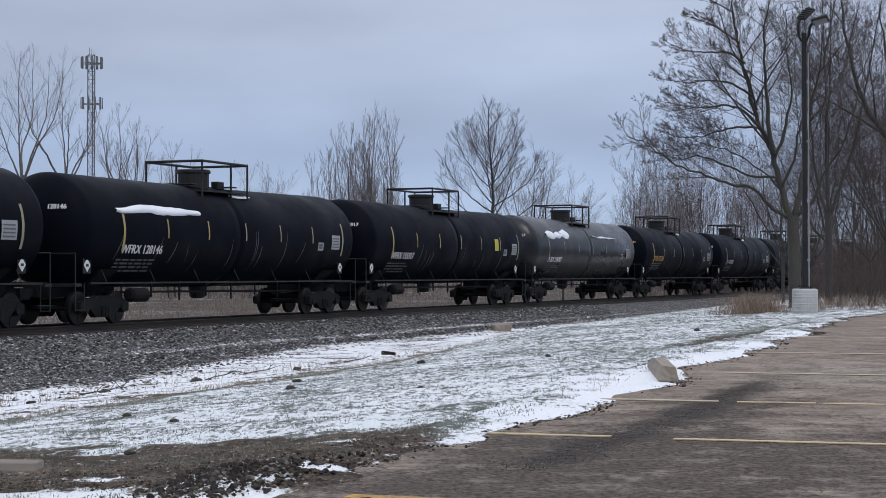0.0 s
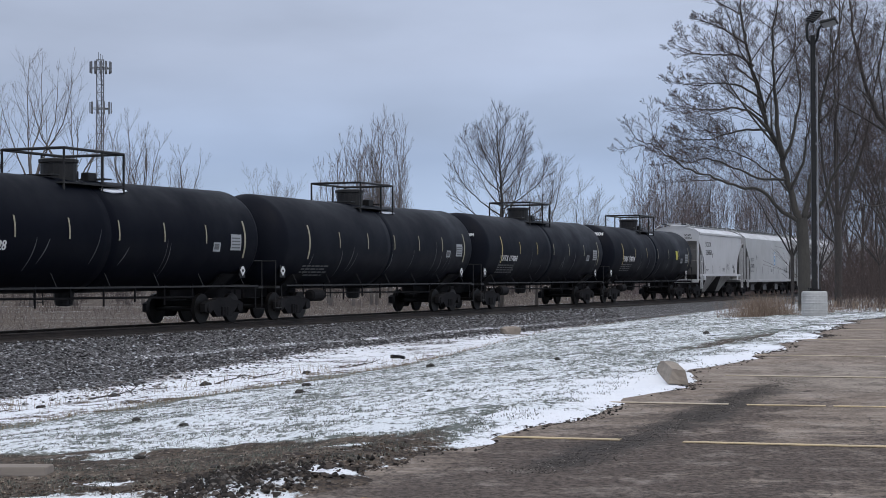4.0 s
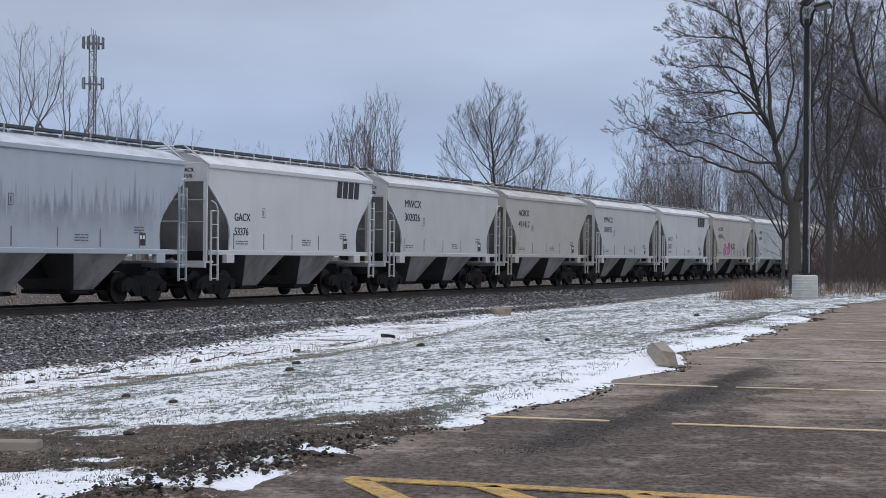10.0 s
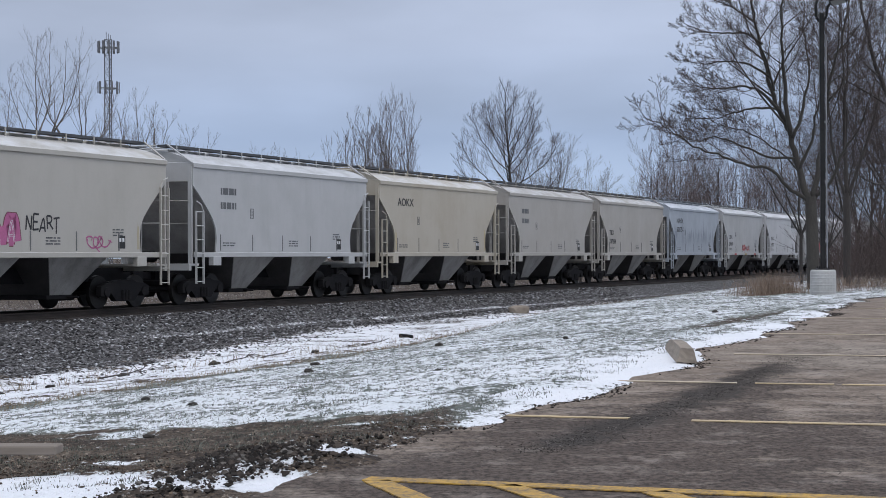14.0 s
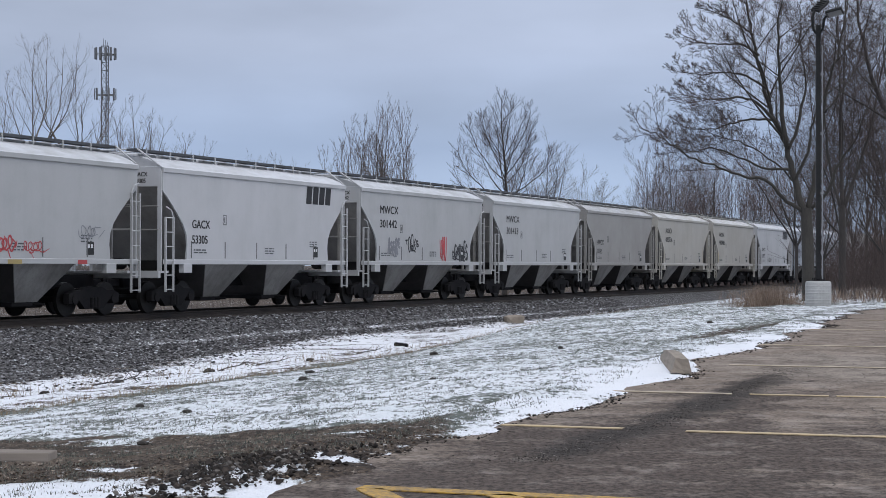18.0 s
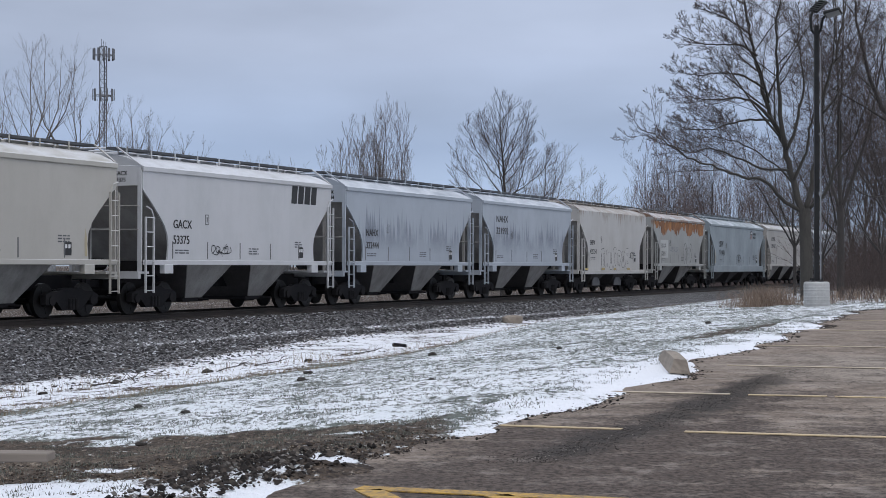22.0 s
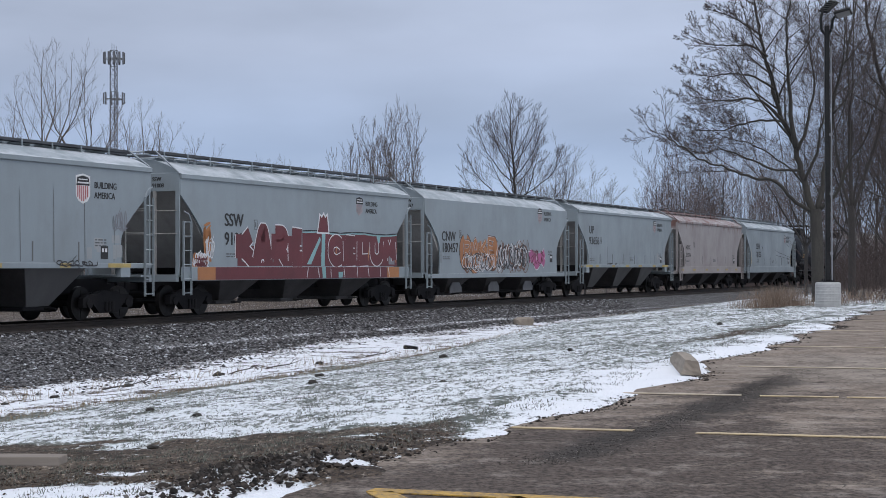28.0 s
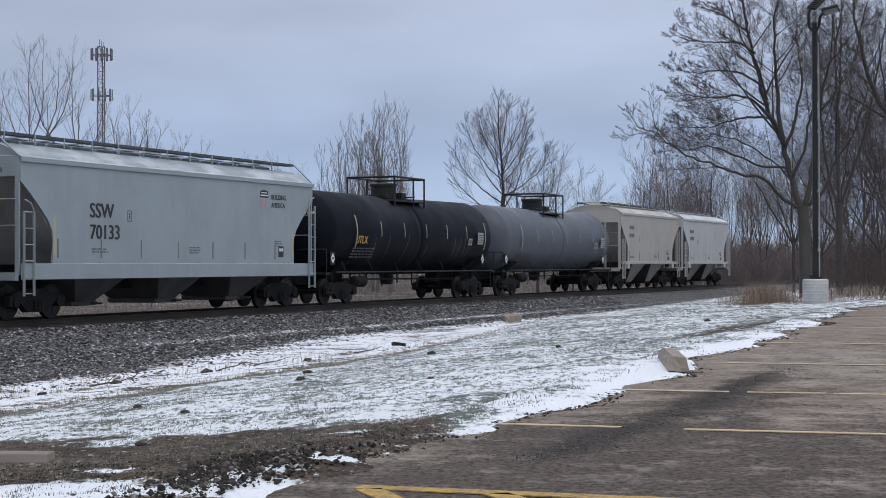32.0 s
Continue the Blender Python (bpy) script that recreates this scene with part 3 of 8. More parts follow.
def tank(half, r=1.54, zc=2.56, name="tank_car"):
    """A tank car with dished heads, top fittings in a railed platform and stub sills."""
    root = new(name)
    bm = bmesh.new()
    body = half - 0.72
    head = 0.72
    prof = []
    for k in range(7):
        a = math.pi / 2 * k / 6
        prof.append((-body - head * math.cos(a) + 0.0, max(0.02, r * math.sin(a))))
    for x in (-body * 0.5, -0.35, -0.06):
        prof.append((x, r))
    prof += [(-0.05, r - 0.012), (0.05, r - 0.012), (0.06, r), (0.35, r), (body * 0.5, r)]
    for k in range(7):
        a = math.pi / 2 * (6 - k) / 6
        prof.append((body + head * math.cos(a), max(0.02, r * math.sin(a))))
    lathe(bm, prof, 48, "x", (0, 0, zc))
    for v in bm.verts:  # the belly falls a little to the middle
        v.co.z -= 0.05 * (1 - abs(v.co.x) / half)
    part("tank_shell", bm, TANK_BLACK, root, smooth=True)
    # manway housing and railed platform
    top = zc + r - 0.05
    bm = bmesh.new()
    lathe(bm, [(top - 0.1, 0.48), (top + 0.40, 0.48), (top + 0.42, 0.53), (top + 0.50, 0.53), (top + 0.53, 0.47)], 20, "z", (-0.25, 0, 0))
    part("manway_housing", bm, BLACK_IRON, root)
    bm = bmesh.new()
    lathe(bm, [(top - 0.05, 0.16), (top + 0.25, 0.16), (top + 0.27, 0.1)], 12, "z", (0.75, 0.25, 0))
    box(bm, 0.55, 0.95, -0.4, -0.15, top - 0.05, top + 0.2, 0.02)
    part("valve_fitting", bm, BLACK_IRON, root)
    px, py = 1.38, 0.98
    bm = bmesh.new()
    zb = top - 0.16
    box(bm, -px, px, -py - 0.02, -0.56, zb - 0.04, zb)
    box(bm, -px, px, 0.56, py + 0.02, zb - 0.04, zb)
    box(bm, -px, -px + 0.35, -0.6, 0.6, top + 0.02, top + 0.06)
    box(bm, px - 0.35, px, -0.6, 0.6, top + 0.02, top + 0.06)
    part("top_platform", bm, BLACK_IRON, root)
    zr = top + 0.72
    posts = [(-px, -py), (0.35, -py), (px, -py), (px, py), (0.35, py), (-px, py)]
    for x, y in posts:
        bm = bmesh.new()
        rod(bm, (x, y, zb - 0.25), (x, y, zr), 0.036, 6)
        part("rail_post", bm, BLACK_IRON, root)
    bm = bmesh.new()
    for (x0, y0), (x1, y1) in zip(posts, posts[1:] + posts[:1]):
        rod(bm, (x0, y0, zr), (x1, y1, zr), 0.04, 6)
    part("top_rail", bm, BLACK_IRON, root)
    ys = 1
    bm = bmesh.new()
    for x in (0.62, 1.02):
        pts = [(x, ys * py, zb - 0.2), (x, ys * 1.5, zc + 0.55), (x, ys * (r + 0.14), zc), (x, ys * 1.5, zc - 0.6), (x, ys * 1.42, 0.62)]
        for p, q in zip(pts, pts[1:]):
            rod(bm, p, q, 0.02, 5)
    for k in range(9):
        z = 0.7 + k * 0.34
        yy = ys * (min(r + 0.13, 1.42 + 0.25 * max(0.0, (z - 0.62) / 2)) if z < zc + 0.2 else 1.5 - (z - zc - 0.2) * 0.22)
        rod(bm, (0.62, yy, z), (1.02, yy, z), 0.014, 5)
    part("ladder", bm, BLACK_IRON, root)
    for y in (-py - 0.1, py + 0.1):
        # long handrail along the belly
        bm = bmesh.new()
        box(bm, -half + 0.6, half - 0.6, y * 1.38 - 0.03, y * 1.38 + 0.03, 1.10, 1.15)
        for k in range(7):
            x = -half + 1.4 + k * (2 * half - 2.8) / 6
            rod(bm, (x, y * 1.38, 1.12), (x, y * 1.2, 1.5), 0.011, 5)
        part("belly_handrail", bm, BLACK_IRON, root)
    # bottom outlet and brake rigging
    bm = bmesh.new()
    lathe(bm, [(0.62, 0.16), (0.66, 0.24), (0.95, 0.28), (1.05, 0.3)], 14, "z", (0.0, 0, 0))
    part("bottom_outlet", bm, BLACK_IRON, root)
    bm = bmesh.new()
    lathe(bm, [(-half * 0.62, 0.12), (-half * 0.62 + 0.06, 0.2), (-half * 0.62 + 0.8, 0.2), (-half * 0.62 + 0.86, 0.12)], 14, "x", (0, -0.95, 0.78))
    part("air_reservoir", bm, DARK_STEEL, root)
    bm = bmesh.new()
    for y in (-0.75, -0.35, 0.5):
        rod(bm, (-half + 3.0, y, 0.86), (half - 3.0, y, 0.80), 0.028, 5)
    for k in range(8):
        x = -half + 3.2 + k * (2 * half - 6.4) / 7
        rod(bm, (x, -0.75, 0.6 + 0.1 * (k % 2)), (x, -0.75, 1.2), 0.03, 5)
    part("brake_rigging", bm, DARK_STEEL, root)
    for sx in (-1, 1):
        bm = bmesh.new()
        box(bm, min(sx * (half - 3.6), sx * (half - 0.05)), max(sx * (half - 3.6), sx * (half - 0.05)), -0.25, 0.25, 0.74, 1.16, 0.02)
        hull8(bm, (sx * (half - 1.9) - 0.3, sx * (half - 1.9) + 0.3, -0.5, 0.5), (sx * (half - 1.9) - 0.4, sx * (half - 1.9) + 0.4, -1.25, 1.25), 0.86, 1.5)
        part("stub_sill", bm, DARK_STEEL, root)
        bm = bmesh.new()
        box(bm, min(sx * (half - 0.35), sx * (half - 0.05)), max(sx * (half - 0.35), sx * (half - 0.05)), -1.4, 1.4, 1.04, 1.12)
        part("end_platform", bm, BLACK_IRON, root)
        bm = bmesh.new()
        for y in (-1.38, 1.38):
            rod(bm, (sx * (half - 0.1), y, 0.4), (sx * (half - 0.1), y, 1.9), 0.02, 5)
            rod(bm, (sx * (half - 0.5), y, 0.4), (sx * (half - 0.5), y, 1.12), 0.02, 5)
            rod(bm, (sx * (half - 0.5), y, 0.42), (sx * (half - 0.1), y, 0.42), 0.016, 5)
        rod(bm, (sx * (half - 0.1), -1.38, 1.9), (sx * (half - 0.1), 1.38, 1.9), 0.02, 5)
        part("end_handrail", bm, BLACK_IRON, root)
        coupler(root, sx * (half - 0.15), sx)
        bogie(root, sx * (half - 1.9))
    return root


def repaint(root, old, fresh):
    """Gives this copy of a car its own paint, leaving the shared meshes alone."""
    for o in root.children_recursive:
        for slot in o.material_slots:
            if slot.material == old:
                slot.link = "OBJECT"
                slot.material = fresh

# ---- the train ----
TRACK_TURN = radians(22.54)
AWAY = Vector((math.sin(TRACK_TURN), math.cos(TRACK_TURN), 0))      # along the rails, away from the viewer
ACROSS = Vector((-math.cos(TRACK_TURN), math.sin(TRACK_TURN), 0))   # from the viewer towards the rails
TRACK_GAP = 26.95
RAIL_TOP = -0.26
CAR_TURN = 90 - math.degrees(TRACK_TURN)
SIDE_SHIFT = 25.45 * math.tan(TRACK_TURN)


def track_point(s, off=0.0, z=0.0):
    """A place s metres along the track from the point abreast of the viewer; off: metres from the centre line towards the viewer."""
    p = ACROSS * (TRACK_GAP - off) + AWAY * s
    return Vector((p.x, p.y, z))


def travelled(t):
    u = (t - 16) / 16
    return 310.3 * u - 4.83 * u * u + 0.58 * u ** 3 + 0.58 * u ** 4


PATTERNS = {}


def pattern(kind):
    if kind not in PATTERNS:
        PATTERNS[kind] = {
            "tank": lambda: tank(8.55),
            "short_tank": lambda: tank(7.9, 1.47, 2.52),
            "small": lambda: hopper(1.32, 5.72, (-1.85, 1.85), 4.09, ""),
            "stout": lambda: hopper(1.32, 5.72, (-1.85, 1.85), 4.09, "low"),
            "long": lambda: hopper(1.45, 8.12, (-4.1, 0.0, 4.1), 4.13, ""),
            "low": lambda: hopper(1.45, 8.12, (-4.1, 0.0, 4.1), 4.0, "low", crown=0.52),
            "round": lambda: hopper(1.35, 7.75, (-4.0, 0.0, 4.0), 4.05, "deep", board=4.70, crown=0.46),
        }[kind]()
    return PATTERNS[kind]


LENGTH = {"tank": 18.06, "short_tank": 16.7, "small": 12.72, "stout": 12.72, "long": 17.65, "low": 17.65, "round": 16.9}
HALF = {"tank": 8.55, "short_tank": 7.9, "small": 5.72, "stout": 5.72, "long": 8.12, "low": 8.12, "round": 7.75}
# kind, paint, tail coupler's place along the train, mark, number
CONSIST = [
    ("tank", TANK_BLACK, -268.3, "", ""),
    ("tank", TANK_BLACK, -250.3, "WFRX", "128146"),
    ("tank", TANK_BLACK, -232.5, "WFRX", "155917"),
    ("tank", TANK_SHINY, -214.7, "PURX", "159007"),
    ("tank", TANK_BLACK, -196.4, "UTLX", "675241"),
    ("tank", TANK_BLACK, -178.1, "TATX", "117028"),
    ("tank", TANK_DUSTY, -160.3, "", ""),
    ("tank", TANK_DUSTY, -142.5, "TATX", "117084"),
    ("tank", TANK_DUSTY, -124.6, "FURX", "128004"),
    ("small", WHITE_BODY, -111.9, "SOXX", "325054"),
    ("low", PALE_BODY, -94.2, "DJTX", "515075"),
    ("low", PALE_BODY, -76.5, "CEFX", "13940"),
    ("small", BLUE_BODY, -64.0, "NAHX", "322575"),
    ("small", WHITE_BODY, -51.2, "GACX", "53376"),
    ("small", PALE_BODY, -38.4, "MWCX", "302026"),
    ("small", WARM_BODY, -25.9, "AOKX", "491417"),
    ("small", PALE_BODY, -13.05, "MWCX", "301022"),
    ("small", WHITE_BODY, -0.3, "GACX", "53477"),
    ("small", IVORY_BODY, 12.35, "AOKX", "490955"),
    ("small", PALE_BODY, 25.2, "", ""),
    ("small", CREAM_BODY, 37.7, "AOKX", ""),
    ("small", WARM_BODY, 50.6, "", ""),
    ("small", WARM_BODY, 63.2, "TILX", "337204"),
    ("small", BLUE_BODY, 76.0, "NAHX", "321754"),
    ("small", PALE_BODY, 88.7, "CEFX", "300149"),
    ("small", WHITE_BODY, 101.4, "GACX", "53305"),
    ("small", PALE_BODY, 114.1, "MWCX", "301442"),
    ("small", PALE_BODY, 126.8, "MWCX", "301413"),
    ("small", GREY_BODY, 139.4, "HWCX", "11165"),
    ("small", IVORY_BODY, 152.1, "AOKX", "482736"),
    ("small", IVORY_BODY, 164.8, "AOKX", "490988"),
    ("small", WHITE_BODY, 177.5, "GACX", "53375"),
    ("small", BLUE_BODY, 190.1, "NAHX", "322444"),
    ("small", BLUE_BODY, 202.8, "NAHX", "321992"),
    ("stout", WORN_BODY, 215.6, "SHPX", "435254"),
    ("small", RUST_BODY, 228.6, "SOXX", "328311"),
    ("round", GREEN_BODY, 245.6, "SSW", "91040"),
    ("long", WARM_BODY, 263.0, "COER", "309967"),
    ("long", GREEN_BODY, 280.7, "UP", "93783"),
    ("round", GREEN_BODY, 297.7, "SSW", "91008"),
    ("low", GREEN_BODY, 315.4, "CNW", "180457"),
    ("long", GREEN_BODY, 333.3, "UP", "93656"),
    ("round", PINK_BODY, 350.3, "NDYX", "515794"),
    ("round", GREEN_BODY, 367.2, "SSW", "70133"),
    ("short_tank", TANK_DUSTY, 384.0, "UTLX", ""),
    ("short_tank", TANK_GREY, 400.7, "", ""),
    ("small", WARM_BODY, 413.5, "", ""),
    ("small", PALE_BODY, 426.2, "", ""),
]
TRAIN = []
for kind, paint, tail, mark, number in CONSIST:
    base = pattern(kind)
    car = copy_thing(base, Matrix())
    repaint(car, TANK_BLACK if "tank" in kind else PALE_BODY, paint)
    TRAIN.append((car, tail - LENGTH[kind] / 2))
for base in PATTERNS.values():
    for o in [*base.children_recursive, base]:
        bpy.data.objects.remove(o)

# ---- lettering, tape, decals and spray paint on the cars ----
SIDE_Y = -1.553


def slab(bm, x0, x1, z0, z1, y=SIDE_Y, t=0.003):
    """A thin upright plate on the side that faces the lot."""
    return box(bm, x0, x1, y - t, y, z0, z1)


def ribbon(bm, pts, width, y, blunt=0.45):
    """A flat stroke of paint through points (x, z), with rounded bends."""
    fine = []
    for i in range(len(pts) - 1):
        p0, p1, p2, p3 = (Vector(pts[max(0, min(len(pts) - 1, k))]) for k in (i - 1, i, i + 1, i + 2))
        for j in range(5):
            u = j / 5
            fine.append(0.5 * (2 * p1 + (p2 - p0) * u + (2 * p0 - 5 * p1 + 4 * p2 - p3) * u * u + (3 * p1 - p0 - 3 * p2 + p3) * u ** 3))
    fine.append(Vector(pts[-1]))
    last = None
    for i, p in enumerate(fine):
        d = (fine[min(i + 1, len(fine) - 1)] - fine[max(i - 1, 0)]).normalized()
        taper = min(1.0, blunt + 0.25 * min(i, len(fine) - 1 - i))
        n = Vector((-d.y, 0, d.x)) * width / 2 * taper
        at = Vector((p.x, y, p.y))
        pair = (bm.verts.new(at + n), bm.verts.new(at - n))
        if last:
            bm.faces.new((last[0], pair[0], pair[1], last[1]))
        last = pair


def blob(bm, ring, y):
    """A closed patch of paint, its border given as (x, z)."""
    bm.faces.new([bm.verts.new((u, y, v)) for u, v in ring])


# hand-drawn block strokes, each within a unit square
STROKES = {
    "S": (((0.92, 0.80), (0.5, 1.0), (0.08, 0.80), (0.30, 0.55), (0.80, 0.42), (0.92, 0.16), (0.5, 0.0), (0.02, 0.14)),),
    "N": (((0.08, 0.0), (0.12, 1.0)), ((0.12, 1.0), (0.86, 0.02)), ((0.86, 0.02), (0.92, 1.0))),
    "A": (((0.02, 0.0), (0.40, 1.0), (0.62, 1.0), (0.95, 0.0)), ((0.22, 0.36), (0.78, 0.36))),
    "R": (((0.10, 0.0), (0.10, 1.0)), ((0.10, 1.0), (0.72, 0.98), (0.86, 0.74), (0.60, 0.50), (0.18, 0.48)), ((0.40, 0.48), (0.98, 0.0))),
    "E": (((0.95, 0.96), (0.10, 1.0)), ((0.10, 1.0), (0.12, 0.0)), ((0.12, 0.02), (1.0, 0.06)), ((0.12, 0.52), (0.78, 0.50))),
    "M": (((0.02, 0.0), (0.14, 1.0)), ((0.14, 1.0), (0.48, 0.25)), ((0.48, 0.25), (0.86, 1.0)), ((0.86, 1.0), (0.98, 0.0))),
    "T": (((0.0, 0.92), (1.0, 1.0)), ((0.5, 0.96), (0.46, 0.0))),
    "Z": (((0.05, 0.95), (0.95, 1.0)), ((0.92, 0.98), (0.08, 0.05)), ((0.08, 0.04), (1.0, 0.0))),
    "K": (((0.10, 0.0), (0.12, 1.0)), ((0.92, 1.0), (0.18, 0.48)), ((0.18, 0.48), (1.0, 0.0))),
    "C": (((0.95, 0.84), (0.55, 1.0), (0.10, 0.82), (0.06, 0.3), (0.45, 0.0), (0.98, 0.12)),),
    "U": (((0.06, 1.0), (0.08, 0.28), (0.48, 0.0), (0.90, 0.26), (0.94, 1.0)),),
    "L": (((0.10, 1.0), (0.10, 0.02)), ((0.10, 0.02), (0.95, 0.06))),
    "O": (((0.5, 1.0), (0.08, 0.75), (0.10, 0.22), (0.52, 0.0), (0.92, 0.26), (0.90, 0.78), (0.5, 1.0)),),
}


def drawn(car, x0, x1, z0, z1, shapes, coats, label, seed, y=SIDE_Y - 0.003, jump=0.06):
    """A sprayed row of block shapes, coat over coat: each coat is (paint, stroke width)."""
    rng = random.Random(seed)
    w = (x1 - x0) / len(shapes)
    for k, shape in enumerate(shapes):
        lift, drop, tip = (rng.uniform(-jump, jump) * (z1 - z0) for _ in range(3))
        fat = max(width for _, width in coats) / 2
        for c, (paint, width) in enumerate(coats):
            bm = bmesh.new()
            for j, run in enumerate(STROKES[shape]):
                pts = [(x0 + w * k + fat * 0.55 + (w - fat * 1.1) * u + tip * (v - 0.5) * 0.5, z0 + fat + drop + (z1 - z0 - 2 * fat + lift - drop) * v) for u, v in run]
                ribbon(bm, pts, width, y - 0.0010 * c - 0.00012 * j - 0.00004 * k, 1.0)
            part("graffiti_outline" if c == 0 else "graffiti_fill", bm, paint, car, label)


def red_block(car):
    """Straight-topped dark red piece with angular white lines, teal patches and a small crown."""
    rng = random.Random(22)
    label = "dark red spray-painted piece with white lines"

    def line(mat, a, b, width, y):
        bm = bmesh.new()
        ribbon(bm, [a, b], width, y)
        part("graffiti_stroke", bm, mat, car, label)

    def patch(mat, ring, y):
        bm = bmesh.new()
        blob(bm, ring, y)
        part("graffiti_fill", bm, mat, car, label)

    top = 2.52
    for k in range(8):
        x = -0.5 + k * 0.9
        z = top + 0.03 * math.sin(k * 1.7)
        patch(SPRAY_RED, [(x, 1.44), (x + 0.9, 1.44), (x + 0.9, top + 0.03 * math.sin((k + 1) * 1.7)), (x, z)], SIDE_Y - 0.0045)
        line(SPRAY_TEAL, (x, z), (x + 0.92, top + 0.03 * math.sin((k + 1) * 1.7)), 0.05, SIDE_Y - 0.0062)
        line(SPRAY_BLACK, (x, z + 0.05), (x + 0.92, top + 0.05 + 0.03 * math.sin((k + 1) * 1.7)), 0.05, SIDE_Y - 0.0058)
        u = x + rng.uniform(0.1, 0.35)
        line(SPRAY_WHITE, (u, 1.41), (u + rng.uniform(-0.12, 0.12), 1.06), 0.045, -1.592)
        if k % 2:
            v = u + rng.uniform(0.2, 0.45)
            patch(SPRAY_GREY, [(v, 1.75), (v + 0.3, 1.8), (v + 0.36, 2.05), (v + 0.12, 1.98)], SIDE_Y - 0.0055)
    # crown and the teal stem below it
    patch(SPRAY_WHITE, [(0.5, 2.5), (1.4, 2.5), (1.28, 3.2), (1.1, 3.1), (0.98, 3.22), (0.84, 3.1), (0.68, 3.18)], SIDE_Y - 0.0072)
    patch(SPRAY_RED, [(0.57, 2.55), (1.32, 2.55), (1.22, 3.1), (1.1, 3.02), (0.98, 3.13), (0.84, 3.02), (0.73, 3.09)], SIDE_Y - 0.0076)
    patch(SPRAY_TEAL, [(0.8, 1.44), (1.05, 1.44), (1.1, 2.5), (0.85, 2.5)], SIDE_Y - 0.0072)
    patch(SPRAY_TEAL, [(-0.2, 1.5), (0.1, 1.5), (0.78, 2.3), (0.7, 2.4)], SIDE_Y - 0.0072)
    patch(SPRAY_TEAL, [(0.85, 1.05), (1.1, 1.05), (1.05, 1.41), (0.8, 1.41)], -1.5922)
    patch(SPRAY_TEAL, [(2.0, 1.06), (2.3, 1.06), (2.35, 1.25), (2.0, 1.25)], -1.5924)
    patch(SPRAY_TEAL, [(5.0, 2.52), (5.35, 2.52), (5.2, 2.1)], SIDE_Y - 0.0074)
    patch(SPRAY_GREY, [(6.0, 1.5), (6.5, 1.5), (6.5, 1.95), (6.0, 1.9)], SIDE_Y - 0.0072)
    for v in (1.8, 4.3, 6.55):
        line(SPRAY_ORANGE, (v, 1.55), (v + 0.12, 2.1), 0.08, SIDE_Y - 0.0078)


def scrawl(car, x0, x1, z0, z1, seed, mat, label, width=0.05, turns=9, y=SIDE_Y - 0.004):
    """A quick one-colour tag: a run of uneven loops with a few slashes."""
    rng = random.Random(seed)
    bm = bmesh.new()
    run, a = [], rng.uniform(0, 6)
    steps_in = turns * 5
    rx, rz = (x1 - x0) / turns * 0.75, (z1 - z0) / 2
    for k in range(steps_in):
        u = k / (steps_in - 1)
        a += rng.uniform(0.7, 1.9) * (1 if rng.random() > 0.16 else -1)
        size = rng.uniform(0.55, 1.0)
        run.append((x0 + rx * 0.6 + (x1 - x0 - rx * 1.2) * u + rx * size * math.cos(a), (z0 + z1) / 2 + rz * size * math.sin(a)))
    ribbon(bm, run, width, y)
    part("graffiti_tag", bm, mat, car, label)
    for _ in range(3):
        bm = bmesh.new()
        x, z = rng.uniform(x0, x1), rng.uniform(z0, z1)
        ribbon(bm, [(x, z), (x + rng.uniform(0.1, 0.4), z + rng.uniform(-0.3, 0.3))], width * 0.8, y - 0.0003)
        part("graffiti_slash", bm, mat, car, label)


def edge_stains(car, half, seed):
    rng = random.Random(seed)
    for x in (-half + 1.33, half - 1.45):
        bm = bmesh.new()
        z0, z1 = 1.6, 2.3 + rng.uniform(0, 0.4)
        blob(bm, [(x, z0), (x + 0.12, z0), (x + 0.1, z1 - 0.2), (x + 0.03, z1), (x - 0.01, z1 - 0.3)], SIDE_Y - 0.002)
        part("edge_stain", bm, EDGE_STAIN, car, "yellowish rust stain")


def small_print(car, x, z, lines, width, mat, seed, h=0.035, gap=0.075, y=SIDE_Y):
    """Lines of unreadable stencilled print as bars."""
    rng = random.Random(seed)
    bm = bmesh.new()
    for k in range(lines):
        u = x
        while u < x + width - 0.05:
            w = rng.uniform(0.08, 0.3)
            slab(bm, u, min(u + w, x + width), z - k * gap, z - k * gap + h, y, 0.003)
            u += w + 0.05
    tagged(part("data_stencil", bm, mat, car), kind="stuff")


